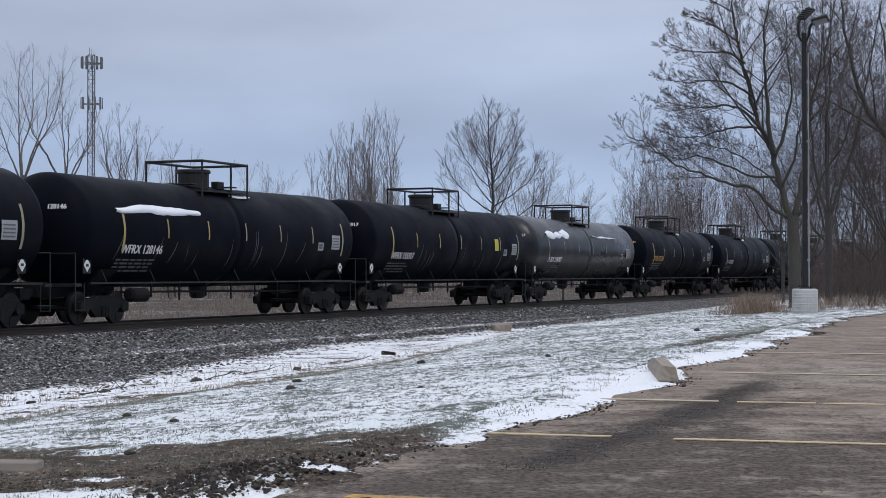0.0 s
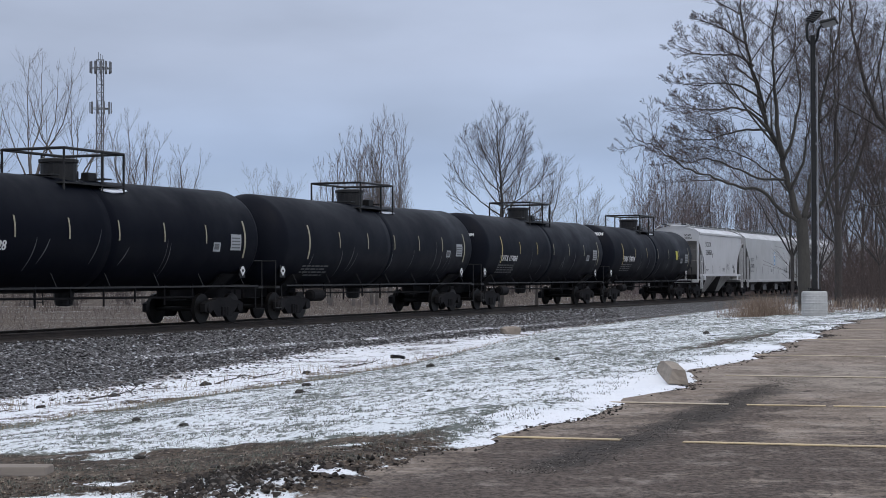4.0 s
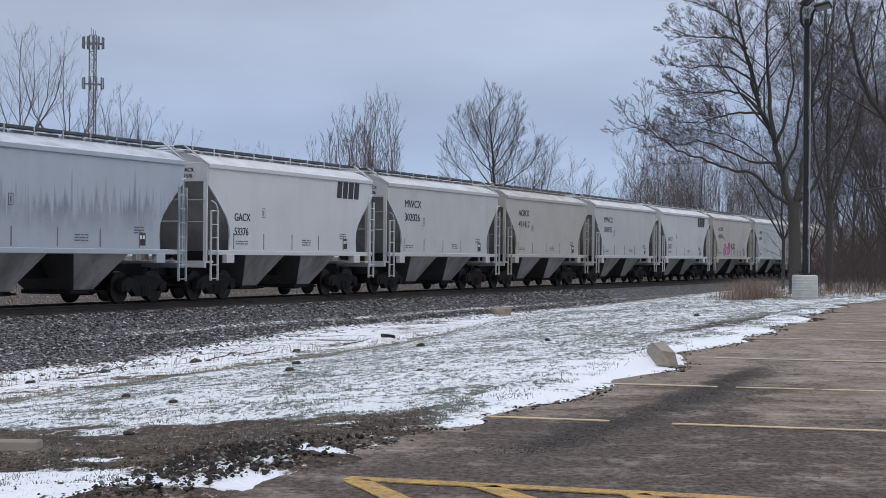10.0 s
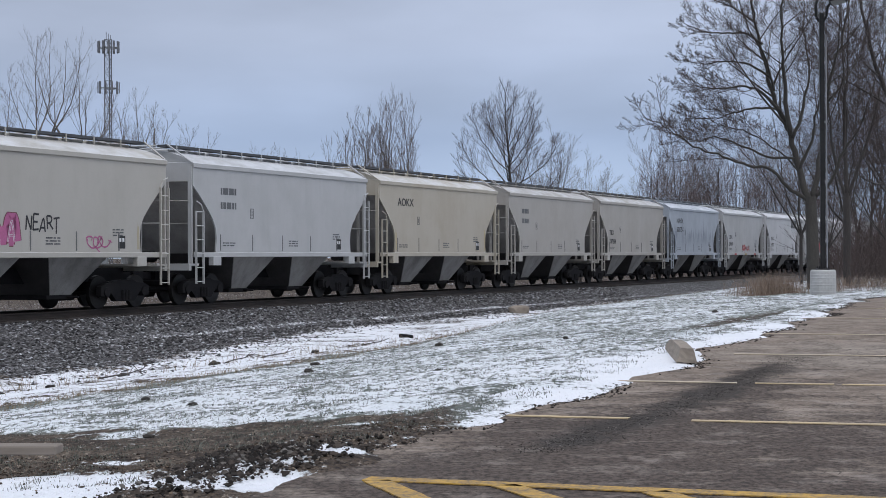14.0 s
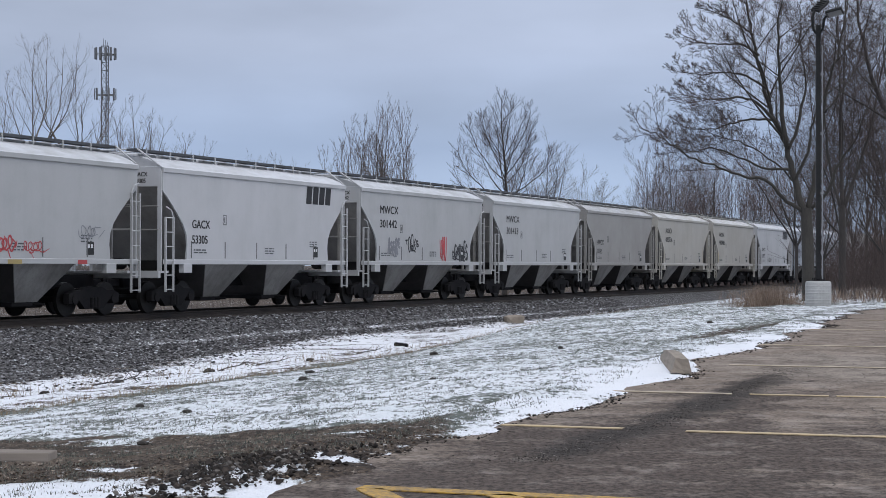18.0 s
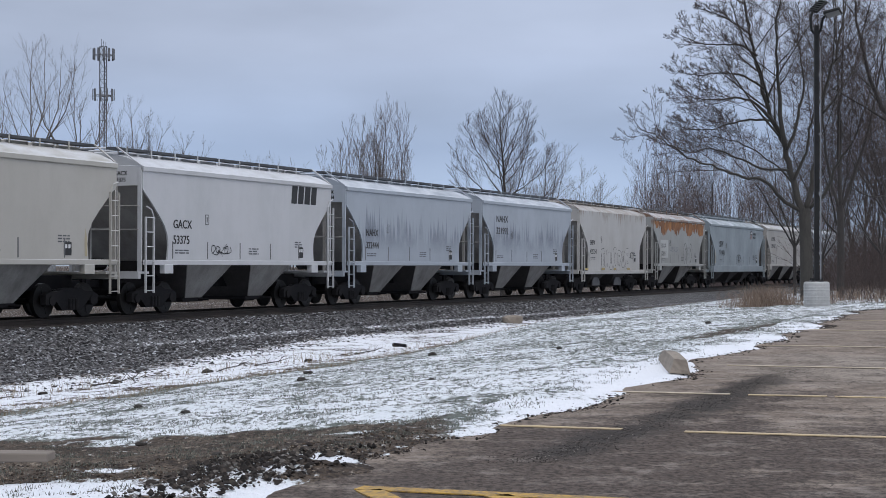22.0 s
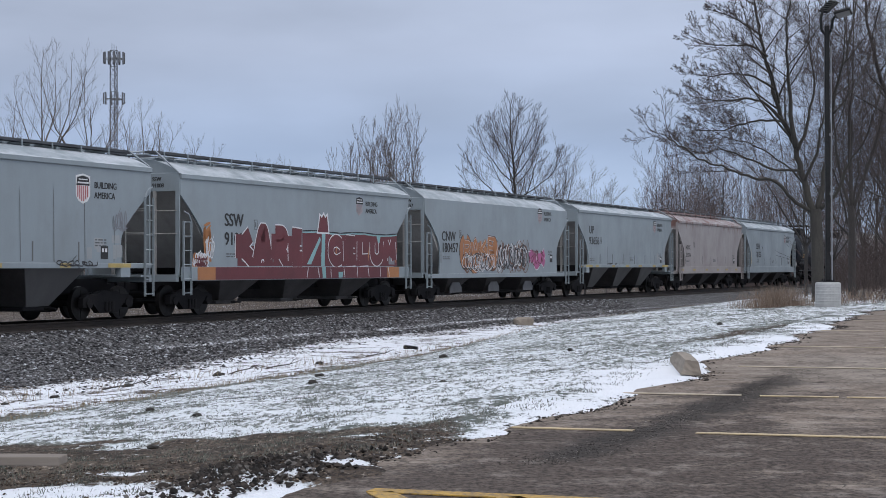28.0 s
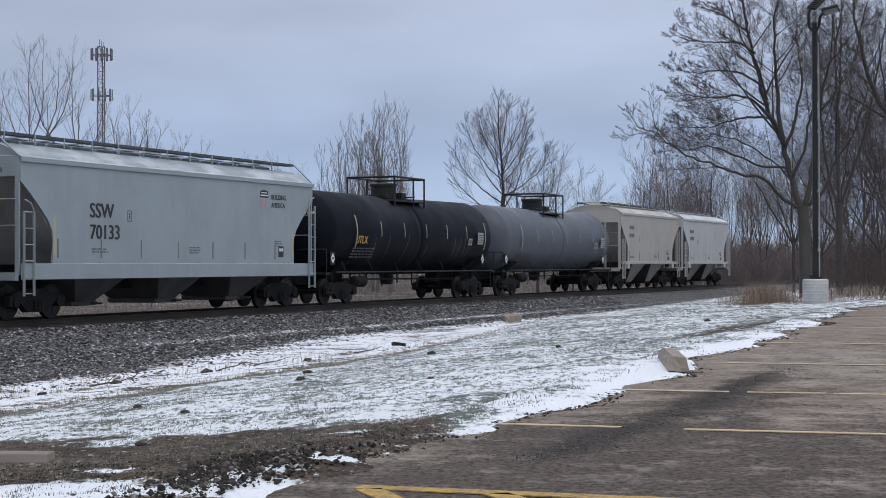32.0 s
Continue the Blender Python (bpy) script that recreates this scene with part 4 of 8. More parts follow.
def hopper_marks(car, half, mark, number, high, size, ink, seed):
    x = -half + (2.4 if size > 0.53 else 1.6 if half > 7 else 1.55)
    x += 0.5 if number == "70133" else 0.0
    z1, z2 = (3.22, 2.72) if high else (2.42, 1.98)
    if mark == "UP":
        z1, z2 = 3.02, 2.5
    if size > 0.53:
        z1, z2 = 2.62, 2.06
    wide = 1.22 if high else 1.04
    if mark:
        lettering("reporting_mark", mark, size, ink, car, x, SIDE_Y - 0.003, z1, wide)
        lettering("end_mark", mark, 0.17, ink, car, -half - 0.004, -0.62, 3.84, 0.9, turn=-90)
    if number:
        lettering("car_number", number, size, ink, car, x, SIDE_Y - 0.003, z2, wide)
        lettering("end_number", number, 0.17, ink, car, -half - 0.004, -0.62, 3.66, 0.9, turn=-90)
    if not mark:
        small_print(car, x, z1, 2, 0.9, LETTER_GHOST, seed, 0.2, 0.42)
    rng = random.Random(seed)
    small_print(car, x + 0.1, 1.78, 2, 0.75, LETTER_GHOST, seed + 1)
    small_print(car, 0.3 + rng.uniform(-0.3, 0.3), 1.86, 3, 0.6, LETTER_GHOST, seed + 2)
    small_print(car, half - 2.6, 2.1, 3, 0.5, LETTER_GHOST, seed + 3)
    bm = bmesh.new()
    slab(bm, half - 2.35, half - 2.02, 1.62, 1.96)
    part("inspection_stencil", bm, LETTER_BLACK, car)
    bm = bmesh.new()
    slab(bm, half - 2.30, half - 2.21, 1.80, 1.90, SIDE_Y - 0.0035)
    slab(bm, half - 2.16, half - 2.07, 1.80, 1.90, SIDE_Y - 0.0035)
    part("inspection_entry", bm, LETTER_WHITE, car)
    bm = bmesh.new()
    slab(bm, x + 1.75, x + 1.77, 2.55, 2.85)
    slab(bm, x + 1.93, x + 1.95, 2.55, 2.85)
    slab(bm, x + 1.77, x + 1.93, 2.83, 2.85)
    slab(bm, x + 1.77, x + 1.93, 2.55, 2.57)
    slab(bm, x + 1.83, x + 1.87, 2.62, 2.78)
    part("load_box", bm, LETTER_GHOST, car)
    k = -half + 1.5
    while k < half - 1.5:
        bm = bmesh.new()
        slab(bm, k, k + 0.05, 1.56, 2.05, SIDE_Y, 0.004)
        part("reflective_strip", bm, LETTER_FAINT, car)
        k += 1.9


def block_logo(car, half):
    """The lessor's emblem as four leaning black blocks."""
    for k in range(4):
        bm = bmesh.new()
        x = half - 2.85 + k * 0.45
        prism(bm, [(x, 3.36), (x + 0.37, 3.36), (x + 0.45, 3.94), (x + 0.08, 3.94)], SIDE_Y - 0.004, SIDE_Y)
        part("emblem_block", bm, LETTER_BLACK, car)


def shield_logo(car, x, z, k=1.0, stripe=SHIELD_RED):
    """The railway's shield as plain shapes, with its slogan."""
    whole, foot, k, z = k, z, 0.82 * k, z + 0.2 * k
    if stripe is SHIELD_RED:
        bm = bmesh.new()
        prism(bm, [(x - 0.03 * k, z + 0.85 * k), (x + 0.35 * k, z + 0.92 * k), (x + 0.73 * k, z + 0.85 * k), (x + 0.73 * k, z + 0.24 * k), (x + 0.6 * k, z + 0.07 * k), (x + 0.35 * k, z - 0.02), (x + 0.1 * k, z + 0.07 * k), (x - 0.03 * k, z + 0.24 * k)], SIDE_Y - 0.002, SIDE_Y)
        part("shield_border", bm, LETTER_WHITE, car)
    bm = bmesh.new()
    prism(bm, [(x, z + 0.55 * k), (x + 0.05 * k, z + 0.8 * k), (x + 0.35 * k, z + 0.86 * k), (x + 0.65 * k, z + 0.8 * k), (x + 0.7 * k, z + 0.55 * k)], SIDE_Y - 0.004, SIDE_Y)
    part("shield_head", bm, LETTER_BLACK, car)
    bm = bmesh.new()
    slab(bm, x + 0.06 * k, x + 0.64 * k, z + 0.61 * k, z + 0.66 * k, SIDE_Y - 0.0045)
    slab(bm, x + 0.12 * k, x + 0.58 * k, z + 0.72 * k, z + 0.755 * k, SIDE_Y - 0.0045)
    part("shield_band", bm, LETTER_WHITE, car)
    for j in range(6):
        bm = bmesh.new()
        u = x + 0.05 * k + j * 0.103 * k
        low = z + 0.06 * k + max(0, abs(j - 2.5) - 0.5) * 0.06 * k
        slab(bm, u, u + 0.058 * k, low, z + 0.54 * k)
        part("shield_stripe", bm, stripe, car)
    lettering("slogan", "BUILDING", 0.235 * whole, LETTER_BLACK, car, x + 0.78 * whole, SIDE_Y - 0.003, foot + 0.60 * whole, 0.95)
    lettering("slogan", "AMERICA", 0.235 * whole, LETTER_BLACK, car, x + 0.78 * whole, SIDE_Y - 0.003, foot + 0.34 * whole, 0.95)


def on_shell(z, zc=2.52, r=1.54):
    return -math.sqrt(max(0.02, r * r - (z - zc) ** 2))


def shell_patch(bm, x0, x1, z0, z1, n=4, lift=0.014, zc=2.52, r=1.54):
    """A plate that follows the curve of a tank's side."""
    rows = []
    for k in range(n + 1):
        z = z0 + (z1 - z0) * k / n
        y = on_shell(z, zc, r + lift)
        rows.append((bm.verts.new((x0, y, z)), bm.verts.new((x1, y, z))))
    for a, b in zip(rows, rows[1:]):
        bm.faces.new((a[0], a[1], b[1], b[0]))


def head_number(car, half, number, ink, z0=3.08, y0=-0.5, size=0.18, zc=2.55, r=1.54):
    """The car's number on its dished leading head."""
    me = text_mesh(number, size, 0.95).copy()
    me.materials.clear()
    me.materials.append(ink)
    for v in me.vertices:
        y, z = y0 - v.co.x, z0 + v.co.z
        far = min(1.0, (y * y + (z - zc) ** 2) / (r * r))
        v.co = (-(half - 0.72) - 0.72 * math.sqrt(1 - far) - 0.02, y, z)
    ob = new("head_number", me)
    ob.parent = car


def tank_marks(car, half, words, ink, tape, seed, size=0.34, z=1.93):
    rng = random.Random(seed)
    if words:
        lettering("reporting_mark", words, size, ink, car, -half + 2.1, 0.0, z, 1.0, wrap=(2.52, 1.545))
    bm = bmesh.new()
    for k in range(4):
        u = -half + 2.0
        while u < -half + 3.7:
            w = rng.uniform(0.12, 0.4)
            shell_patch(bm, u, u + w, z - 0.2 - 0.1 * k, z - 0.15 - 0.1 * k, 1)
            u += w + 0.07
    tagged(part("data_stencil", bm, LETTER_GHOST, car), kind="stuff")
    if words:
        head_number(car, half, words.split()[-1], ink, *((3.5, -0.3, 0.24) if "FURX" in words else ()))
    for _ in range(11):
        u, z0, z1 = rng.uniform(-half + 1.6, half - 1.6), rng.uniform(1.35, 1.75), rng.uniform(1.9, 2.75)
        bm = bmesh.new()
        last, w, slant = None, rng.uniform(0.02, 0.045), rng.uniform(-0.1, 0.35)
        for k in range(7):
            zz = z0 + (z1 - z0) * k / 6
            ww = w * math.sin(math.pi * (0.1 + 0.8 * k / 6))
            yy = on_shell(zz, 2.52, 1.545)
            pair = (bm.verts.new((u + slant * k / 6, yy, zz)), bm.verts.new((u + slant * k / 6 + ww, yy, zz)))
            if last:
                bm.faces.new((last[0], last[1], pair[1], pair[0]))
            last = pair
        part("scuff_streak", bm, LETTER_GHOST, car, "pale scuffed streak")
    xs = [-half + 2.1 + k * (2 * half - 3.6) / 6 for k in range(7)]
    for k, x in enumerate(xs):
        bm = bmesh.new()
        shell_patch(bm, x, x + (0.10 if k in (0, 6) else 0.065), 1.98 if k in (0, 6) else 2.38, 3.1 if k in (0, 6) else 2.92, 7)
        part("reflective_strip", bm, tape if k < 3 else REFLECT_PALE, car)
    for x, w, z0, z1, mat in ((half - 2.3, 0.62, 2.2, 2.68, PLATE_PALE), (half - 3.3, 0.4, 2.15, 2.42, PLATE_PALE)):
        bm = bmesh.new()
        shell_patch(bm, x, x + w, z0, z1)
        plate = part("notice_plate", bm, mat, car)
        bm = bmesh.new()
        for k in range(4):
            shell_patch(bm, x + 0.05, x + w - 0.08, z0 + 0.06 + k * (z1 - z0 - 0.1) / 4, z0 + 0.10 + k * (z1 - z0 - 0.1) / 4, 1, 0.019)
        part("plate_print", bm, LETTER_GHOST, car)
    for x in (half - 1.15, -half + 0.75):
        bm = bmesh.new()
        prism(bm, [(x, 1.42), (x + 0.15, 1.60), (x, 1.78), (x - 0.15, 1.60)], -1.30, -1.29)
        part("placard", bm, LETTER_WHITE, car)
        bm = bmesh.new()
        box(bm, x - 0.17, x + 0.17, -1.289, -1.27, 1.38, 1.82)
        rod(bm, (x, -1.27, 1.5), (x, -1.05, 1.5), 0.02, 5)
        part("placard_holder", bm, BLACK_IRON, car)
        bm = bmesh.new()
        slab(bm, x - 0.06, x + 0.06, 1.56, 1.63, -1.30)
        part("placard_print", bm, LETTER_BLACK, car)


def shell_snow(car, x0, x1, z, thick, seed):
    """Snow clinging to a tank's shoulder as a lumpy ridge."""
    rng = random.Random(seed)
    bm = bmesh.new()
    rows = []
    n = 22
    for k in range(n + 1):
        x = x0 + (x1 - x0) * k / n
        h = thick * (0.3 + 0.7 * math.sin(math.pi * (0.06 + 0.88 * k / n))) * (0.95 + 0.5 * noise.noise(Vector((x * 1.1, seed, 0))) + rng.uniform(-0.08, 0.08))
        c = z + 0.09 * noise.noise(Vector((x * 0.7, seed, 4)))
        rows.append([bm.verts.new((x, on_shell(c + v * h) - lift, c + v * h)) for v, lift in ((-1, 0.004), (-0.55, 0.06), (0.3, 0.07), (1, 0.004))])
    for a, b in zip(rows, rows[1:]):
        for i in range(3):
            bm.faces.new((a[i], a[i + 1], b[i + 1], b[i]))
    part("snow_ridge", bm, SNOW_BIT, car, "lumpy ridge of clinging snow", smooth=True)


def sill_tape(car, half, mats, seed, z=1.40):
    rng = random.Random(seed)
    u = -half + 0.3
    k = 0
    while u < half - 0.8:
        w = rng.uniform(0.4, 0.6)
        bm = bmesh.new()
        slab(bm, u, u + w, z - 0.02, z + 0.09, -1.589, 0.003)
        part("sill_tape", bm, mats[k % len(mats)], car)
        u += w + rng.uniform(1.2, 2.4)
        k += 1


COLOUR = {"worn_white_hopper_paint": "worn white", "white_hopper_paint": "white", "pale_grey_hopper_paint": "pale grey", "grey_hopper_paint": "grey", "warm_grey_hopper_paint": "warm grey", "cream_hopper_paint": "cream",
          "bluish_streaked_hopper_paint": "bluish white, streaked", "ivory_hopper_paint": "ivory", "cool_green_grey_hopper_paint": "cool grey", "faded_pinkish_hopper_paint": "faded pinkish grey", "rust_stained_hopper_paint": "rust-stained grey",
          "black_tank_paint": "black", "dusty_black_tank_paint": "dusty black", "dark_grey_tank_paint": "dark grey", "worn_shiny_black_tank_paint": "worn, shiny black"}
EXTRA = {"13940": " with large black graffiti", "490955": " with a pink spray-painted piece", "301442": " with black and red spray-painted tags", "91008": " covered in dark red graffiti",
         "180457": " with orange and pink graffiti", "328311": " with rust patches below the roof", "128146": " with snow along its shoulder", "435254": " with black outlined graffiti"}
for n, ((car, _), (kind, paint, tail, mark, number)) in enumerate(zip(TRAIN, CONSIST)):
    half = HALF[kind]
    tone = COLOUR[paint.name]
    what = {"small": "two-bay covered hopper car on steel rails", "stout": "short smooth-sided covered hopper car on steel rails", "long": "long three-bay covered hopper car on steel rails", "low": "long smooth-sided covered hopper car on steel rails", "round": "long covered hopper car with a deep sill"}.get(kind, "railway tank car with a railed top platform")
    tagged(car, f"{tone} {what}" if number not in EXTRA else f"{tone} {what.replace(' on steel rails', '').replace(' with a deep sill', '').replace(' with a railed top platform', '')}{EXTRA[number]}", "freight car", "cars of the train")
    if "tank" in kind:
        ink = LETTER_ORANGE if mark == "UTLX" else LETTER_WHITE
        words = f"{mark} {number}".strip()
        tank_marks(car, half, words, ink, REFLECT_YELLOW if n in (0, 1, 2, 4, 7, 8) else REFLECT_PALE, 300 + n, 0.38 if mark in ("FURX", "UTLX") else 0.34, {"FURX": 2.18, "UTLX": 2.12, "TATX": 2.06}.get(mark, 1.93))
        if n in (2, 8):
            bm = bmesh.new()
            shell_patch(bm, half - 4.4, half - 3.95, 2.35, 2.85)
            part("yellow_notice", bm, PLATE_YELLOW, car)
    else:
        high = mark in ("MWCX", "AOKX", "SOXX", "UP", "COER", "") and number != "328311" or number in ("321754", "321992")
        size = 0.54 if kind == "round" and mark == "SSW" else (0.52 if kind == "long" and mark == "UP" else 0.44 if number == "325054" else 0.52 if number == "180457" else 0.40 if high else 0.34)
        hopper_marks(car, half, mark, number, high, size, LETTER_BLACK, 500 + 7 * n)
        if mark == "GACX":
            block_logo(car, half)
        if mark in ("AOKX", "SSW"):
            edge_stains(car, half, 60 + n)
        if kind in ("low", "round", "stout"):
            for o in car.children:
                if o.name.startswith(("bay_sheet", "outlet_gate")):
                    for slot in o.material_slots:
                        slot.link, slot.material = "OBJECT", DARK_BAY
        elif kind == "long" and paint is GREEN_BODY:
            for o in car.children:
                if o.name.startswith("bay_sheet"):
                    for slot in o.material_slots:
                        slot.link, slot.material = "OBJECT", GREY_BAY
cars = {number: car for (car, _), (_, _, _, _, number) in zip(TRAIN, CONSIST) if number}
plain = [car for car, _ in TRAIN]
shell_snow(cars["128146"], -6.7, -2.3, 3.15, 0.14, 1)
shell_snow(plain[3], -6.6, -5.1, 3.2, 0.2, 2)
shell_snow(plain[3], -5.3, -4.2, 3.22, 0.16, 7)
shell_snow(plain[3], -4.4, -3.2, 3.28, 0.26, 3)
shell_snow(plain[3], 0.6, 4.6, 3.22, 0.05, 4)
for k in (1, 4, 5, 6, 8):
    shell_snow(plain[k], 0.3, 1.6, 3.78, 0.07, 10 + k)
for car, x, z in ((cars["91040"], 3.6, 2.95), (cars["91008"], 3.4, 2.95), (cars["70133"], 4.2, 2.85)):
    shield_logo(car, x, z, 0.95, FADED_RED)
for car, x, z, stripe in ((cars["93783"], 4.7, 2.85, SHIELD_RED), (cars["93656"], 4.5, 3.0, FADED_RED), (cars["180457"], 4.2, 3.1, FADED_RED)):
    shield_logo(car, x, z, 1.0, stripe)
drawn(cars["13940"], -5.85, -0.75, 1.17, 2.48, "SNARE", ((SPRAY_BLACK, 0.58), (SPRAY_WHITE, 0.40), (SPRAY_BLACK, 0.32)), "black and white spray-painted piece", 1, jump=0.03)
drawn(cars["13940"], -0.75, 2.0, 1.40, 2.48, "MENTZ", ((SPRAY_BLACK, 0.27), (SPRAY_WHITE, 0.15), (SPRAY_BLACK, 0.03)), "black outlined spray-painted piece", 2, jump=0.12)
scrawl(cars["13940"], -0.9, -0.5, 1.6, 2.3, 3, SPRAY_BLACK, "small black tag", 0.03, 5)
drawn(cars["490955"], -2.6, -0.85, 1.45, 2.45, "RMA", ((SPRAY_RED, 0.56), (SPRAY_PINK, 0.51), (SPRAY_WHITE, 0.06), (SPRAY_PINK, 0.03)), "pink spray-painted piece", 4)
drawn(cars["490955"], -0.6, 0.8, 2.0, 2.42, "NEART", ((SPRAY_BLACK, 0.05),), "black tag", 5, jump=0.2)
scrawl(cars["490955"], 1.9, 3.0, 1.6, 2.0, 6, SPRAY_PINK, "pink tag", 0.04, 4)
drawn(cars["301442"], -3.5, -2.4, 1.85, 2.4, "ASERE", ((SPRAY_GREY, 0.10),), "grey tag", 7, jump=0.3)
scrawl(cars["301442"], -3.3, -2.6, 1.65, 2.1, 7, SPRAY_GREY, "grey tag", 0.05, 5)
drawn(cars["301442"], -1.95, -0.75, 1.95, 2.4, "TOCKS", ((SPRAY_BLACK, 0.06),), "black tag", 8, jump=0.3)
scrawl(cars["301442"], -1.6, -0.9, 1.85, 2.15, 8, SPRAY_BLACK, "black tag", 0.035, 3)
drawn(cars["301442"], 1.3, 1.95, 1.65, 2.4, "UMU", ((SPRAY_BRIGHT_RED, 0.075),), "red tag", 9, jump=0.2)
drawn(cars["301442"], 2.75, 4.15, 1.6, 2.2, "CRUSES", ((SPRAY_BLACK, 0.10),), "black tag", 10, jump=0.3)
scrawl(cars["301442"], 2.4, 4.2, 1.56, 1.95, 10, SPRAY_BLACK, "black tag", 0.05, 7)
drawn(cars["435254"], -2.5, 2.5, 1.18, 2.3, "TMUCROE", ((SPRAY_BLACK, 0.30), (WORN_BODY, 0.25)), "black outlined spray-painted piece", 11, jump=0.1)
scrawl(cars["435254"], 2.5, 3.3, 1.75, 2.15, 11, SPRAY_BLACK, "small black tag", 0.03, 3)
scrawl(cars["53375"], -2.2, -0.9, 1.65, 2.0, 33, SPRAY_BLACK, "small dark tag", 0.03, 5)
drawn(cars["328311"], 0.75, 2.6, 1.4, 2.75, "CUR", ((SPRAY_BLACK, 0.34), (RUST_BODY, 0.26)), "black outlined tag", 12)
scrawl(cars["328311"], -2.4, -0.4, 2.2, 2.5, 13, SPRAY_GREY, "faint tag", 0.03, 6)
scrawl(cars["91040"], -0.3, 0.6, 1.6, 2.2, 14, SPRAY_BLACK, "black tag", 0.04, 4)
scrawl(cars["91040"], 4.2, 4.9, 1.8, 2.2, 15, SPRAY_BLACK, "black tag", 0.03, 3)
scrawl(cars["300149"], -0.6, 0.5, 1.65, 2.1, 16, SPRAY_BRIGHT_RED, "red tag", 0.05, 5)
scrawl(cars["300149"], 0.6, 1.6, 1.65, 1.95, 17, SPRAY_BRIGHT_RED, "red tag", 0.03, 5)
scrawl(cars["300149"], 3.0, 3.9, 2.0, 2.4, 18, SPRAY_GREY, "grey tag", 0.03, 4)
scrawl(cars["515075"], 4.9, 5.9, 1.65, 2.0, 19, SPRAY_BLACK, "black tag", 0.04, 5)
scrawl(cars["325054"], 1.4, 2.1, 1.8, 2.2, 20, SPRAY_GREY, "faint grey tag", 0.03, 4)
for k in range(5):
    bm = bmesh.new()
    slab(bm, -4.6 + k * 0.82, -3.78 + k * 0.82, 1.44, 1.95 + 0.12 * math.sin(k * 2.1), SIDE_Y, 0.0015)
    part("graffiti_base", bm, SPRAY_RED, cars["91008"], "dark red paint on the side")
drawn(cars["91008"], -4.7, -0.35, 1.35, 2.72, "KARE", ((SPRAY_WHITE, 0.60), (SPRAY_RED, 0.52)), "dark red spray-painted piece with white rims", 21, SIDE_Y - 0.006, 0.03)
drawn(cars["91008"], 1.35, 6.6, 1.40, 2.5, "CELUM", ((SPRAY_WHITE, 0.46), (SPRAY_RED, 0.39)), "dark red spray-painted piece with white rims", 22, SIDE_Y - 0.010, 0.02)
red_block(cars["91008"])
for k, (x0, x1, z0, z1, paint, width, turns) in enumerate(((-7.2, -6.3, 1.42, 1.78, SPRAY_ORANGE, 0.13, 7), (-6.55, -6.15, 1.6, 2.62, SPRAY_ORANGE, 0.12, 4), (-7.1, -6.2, 1.44, 1.85, SPRAY_WHITE, 0.05, 7), (-6.5, -5.9, 1.6, 2.3, SPRAY_WHITE, 0.04, 5), (-7.0, -6.3, 1.42, 1.7, SPRAY_RED, 0.06, 5))):
    scrawl(cars["91008"], x0, x1, z0, z1, 130 + k, paint, "orange and white spray-painted flames", width, turns, SIDE_Y - 0.004 - 0.0006 * k)
drawn(cars["180457"], -4.6, -0.8, 1.17, 2.72, "OUMO", ((SPRAY_BLACK, 0.90), (SPRAY_ORANGE, 0.82)), "orange spray-painted piece", 24, jump=0.08)
drawn(cars["180457"], -4.4, -1.0, 1.75, 2.62, "RAKE", ((SPRAY_BROWN, 0.26), (SPRAY_WHITE, 0.19), (SPRAY_ORANGE, 0.15)), "orange spray-painted piece", 28, SIDE_Y - 0.006, 0.15)
for k, (paint, width) in enumerate(((SPRAY_BROWN, 0.07), (SPRAY_WHITE, 0.04), (SPRAY_BLACK, 0.05), (SPRAY_WHITE, 0.03))):
    scrawl(cars["180457"], -4.5, -0.9, 1.2, 2.0, 90 + k, paint, "loops over orange paint", width, 8, SIDE_Y - 0.0095 - 0.0004 * k)
drawn(cars["180457"], -0.8, 3.0, 1.17, 2.55, "OMUSO", ((SPRAY_BROWN, 0.62), (PLATE_PALE, 0.54)), "brown and white spray-painted piece", 26, jump=0.1)
for k, (paint, width) in enumerate(((SPRAY_BLACK, 0.06), (SPRAY_BROWN, 0.08), (SPRAY_WHITE, 0.05), (SPRAY_BLACK, 0.05))):
    scrawl(cars["180457"], -0.8, 3.0, 1.25, 2.45, 70 + k, paint, "loops over brown and white paint", width, 9, SIDE_Y - 0.006 - 0.0004 * k)
drawn(cars["180457"], 2.9, 5.2, 1.35, 2.3, "MUK", ((SPRAY_WHITE, 0.46), (SPRAY_PINK, 0.39)), "pink spray-painted piece", 27, jump=0.1)
scrawl(cars["180457"], 3.0, 5.1, 1.45, 2.2, 66, SPRAY_RED, "dark lines over pink paint", 0.045, 7, SIDE_Y - 0.007)
scrawl(cars["93656"], -3.8, -1.6, 1.42, 1.6, 26, SPRAY_BLACK, "small black tag", 0.03, 6)
for k in range(14):
    bm = bmesh.new()
    slab(bm, -6.9 + k * 0.98, -5.92 + k * 0.98, 1.04, 1.41, -1.586)
    part("graffiti_base", bm, SPRAY_ORANGE if k in (0, 13) else SPRAY_RED, cars["91008"], "dark red paint on the sill")


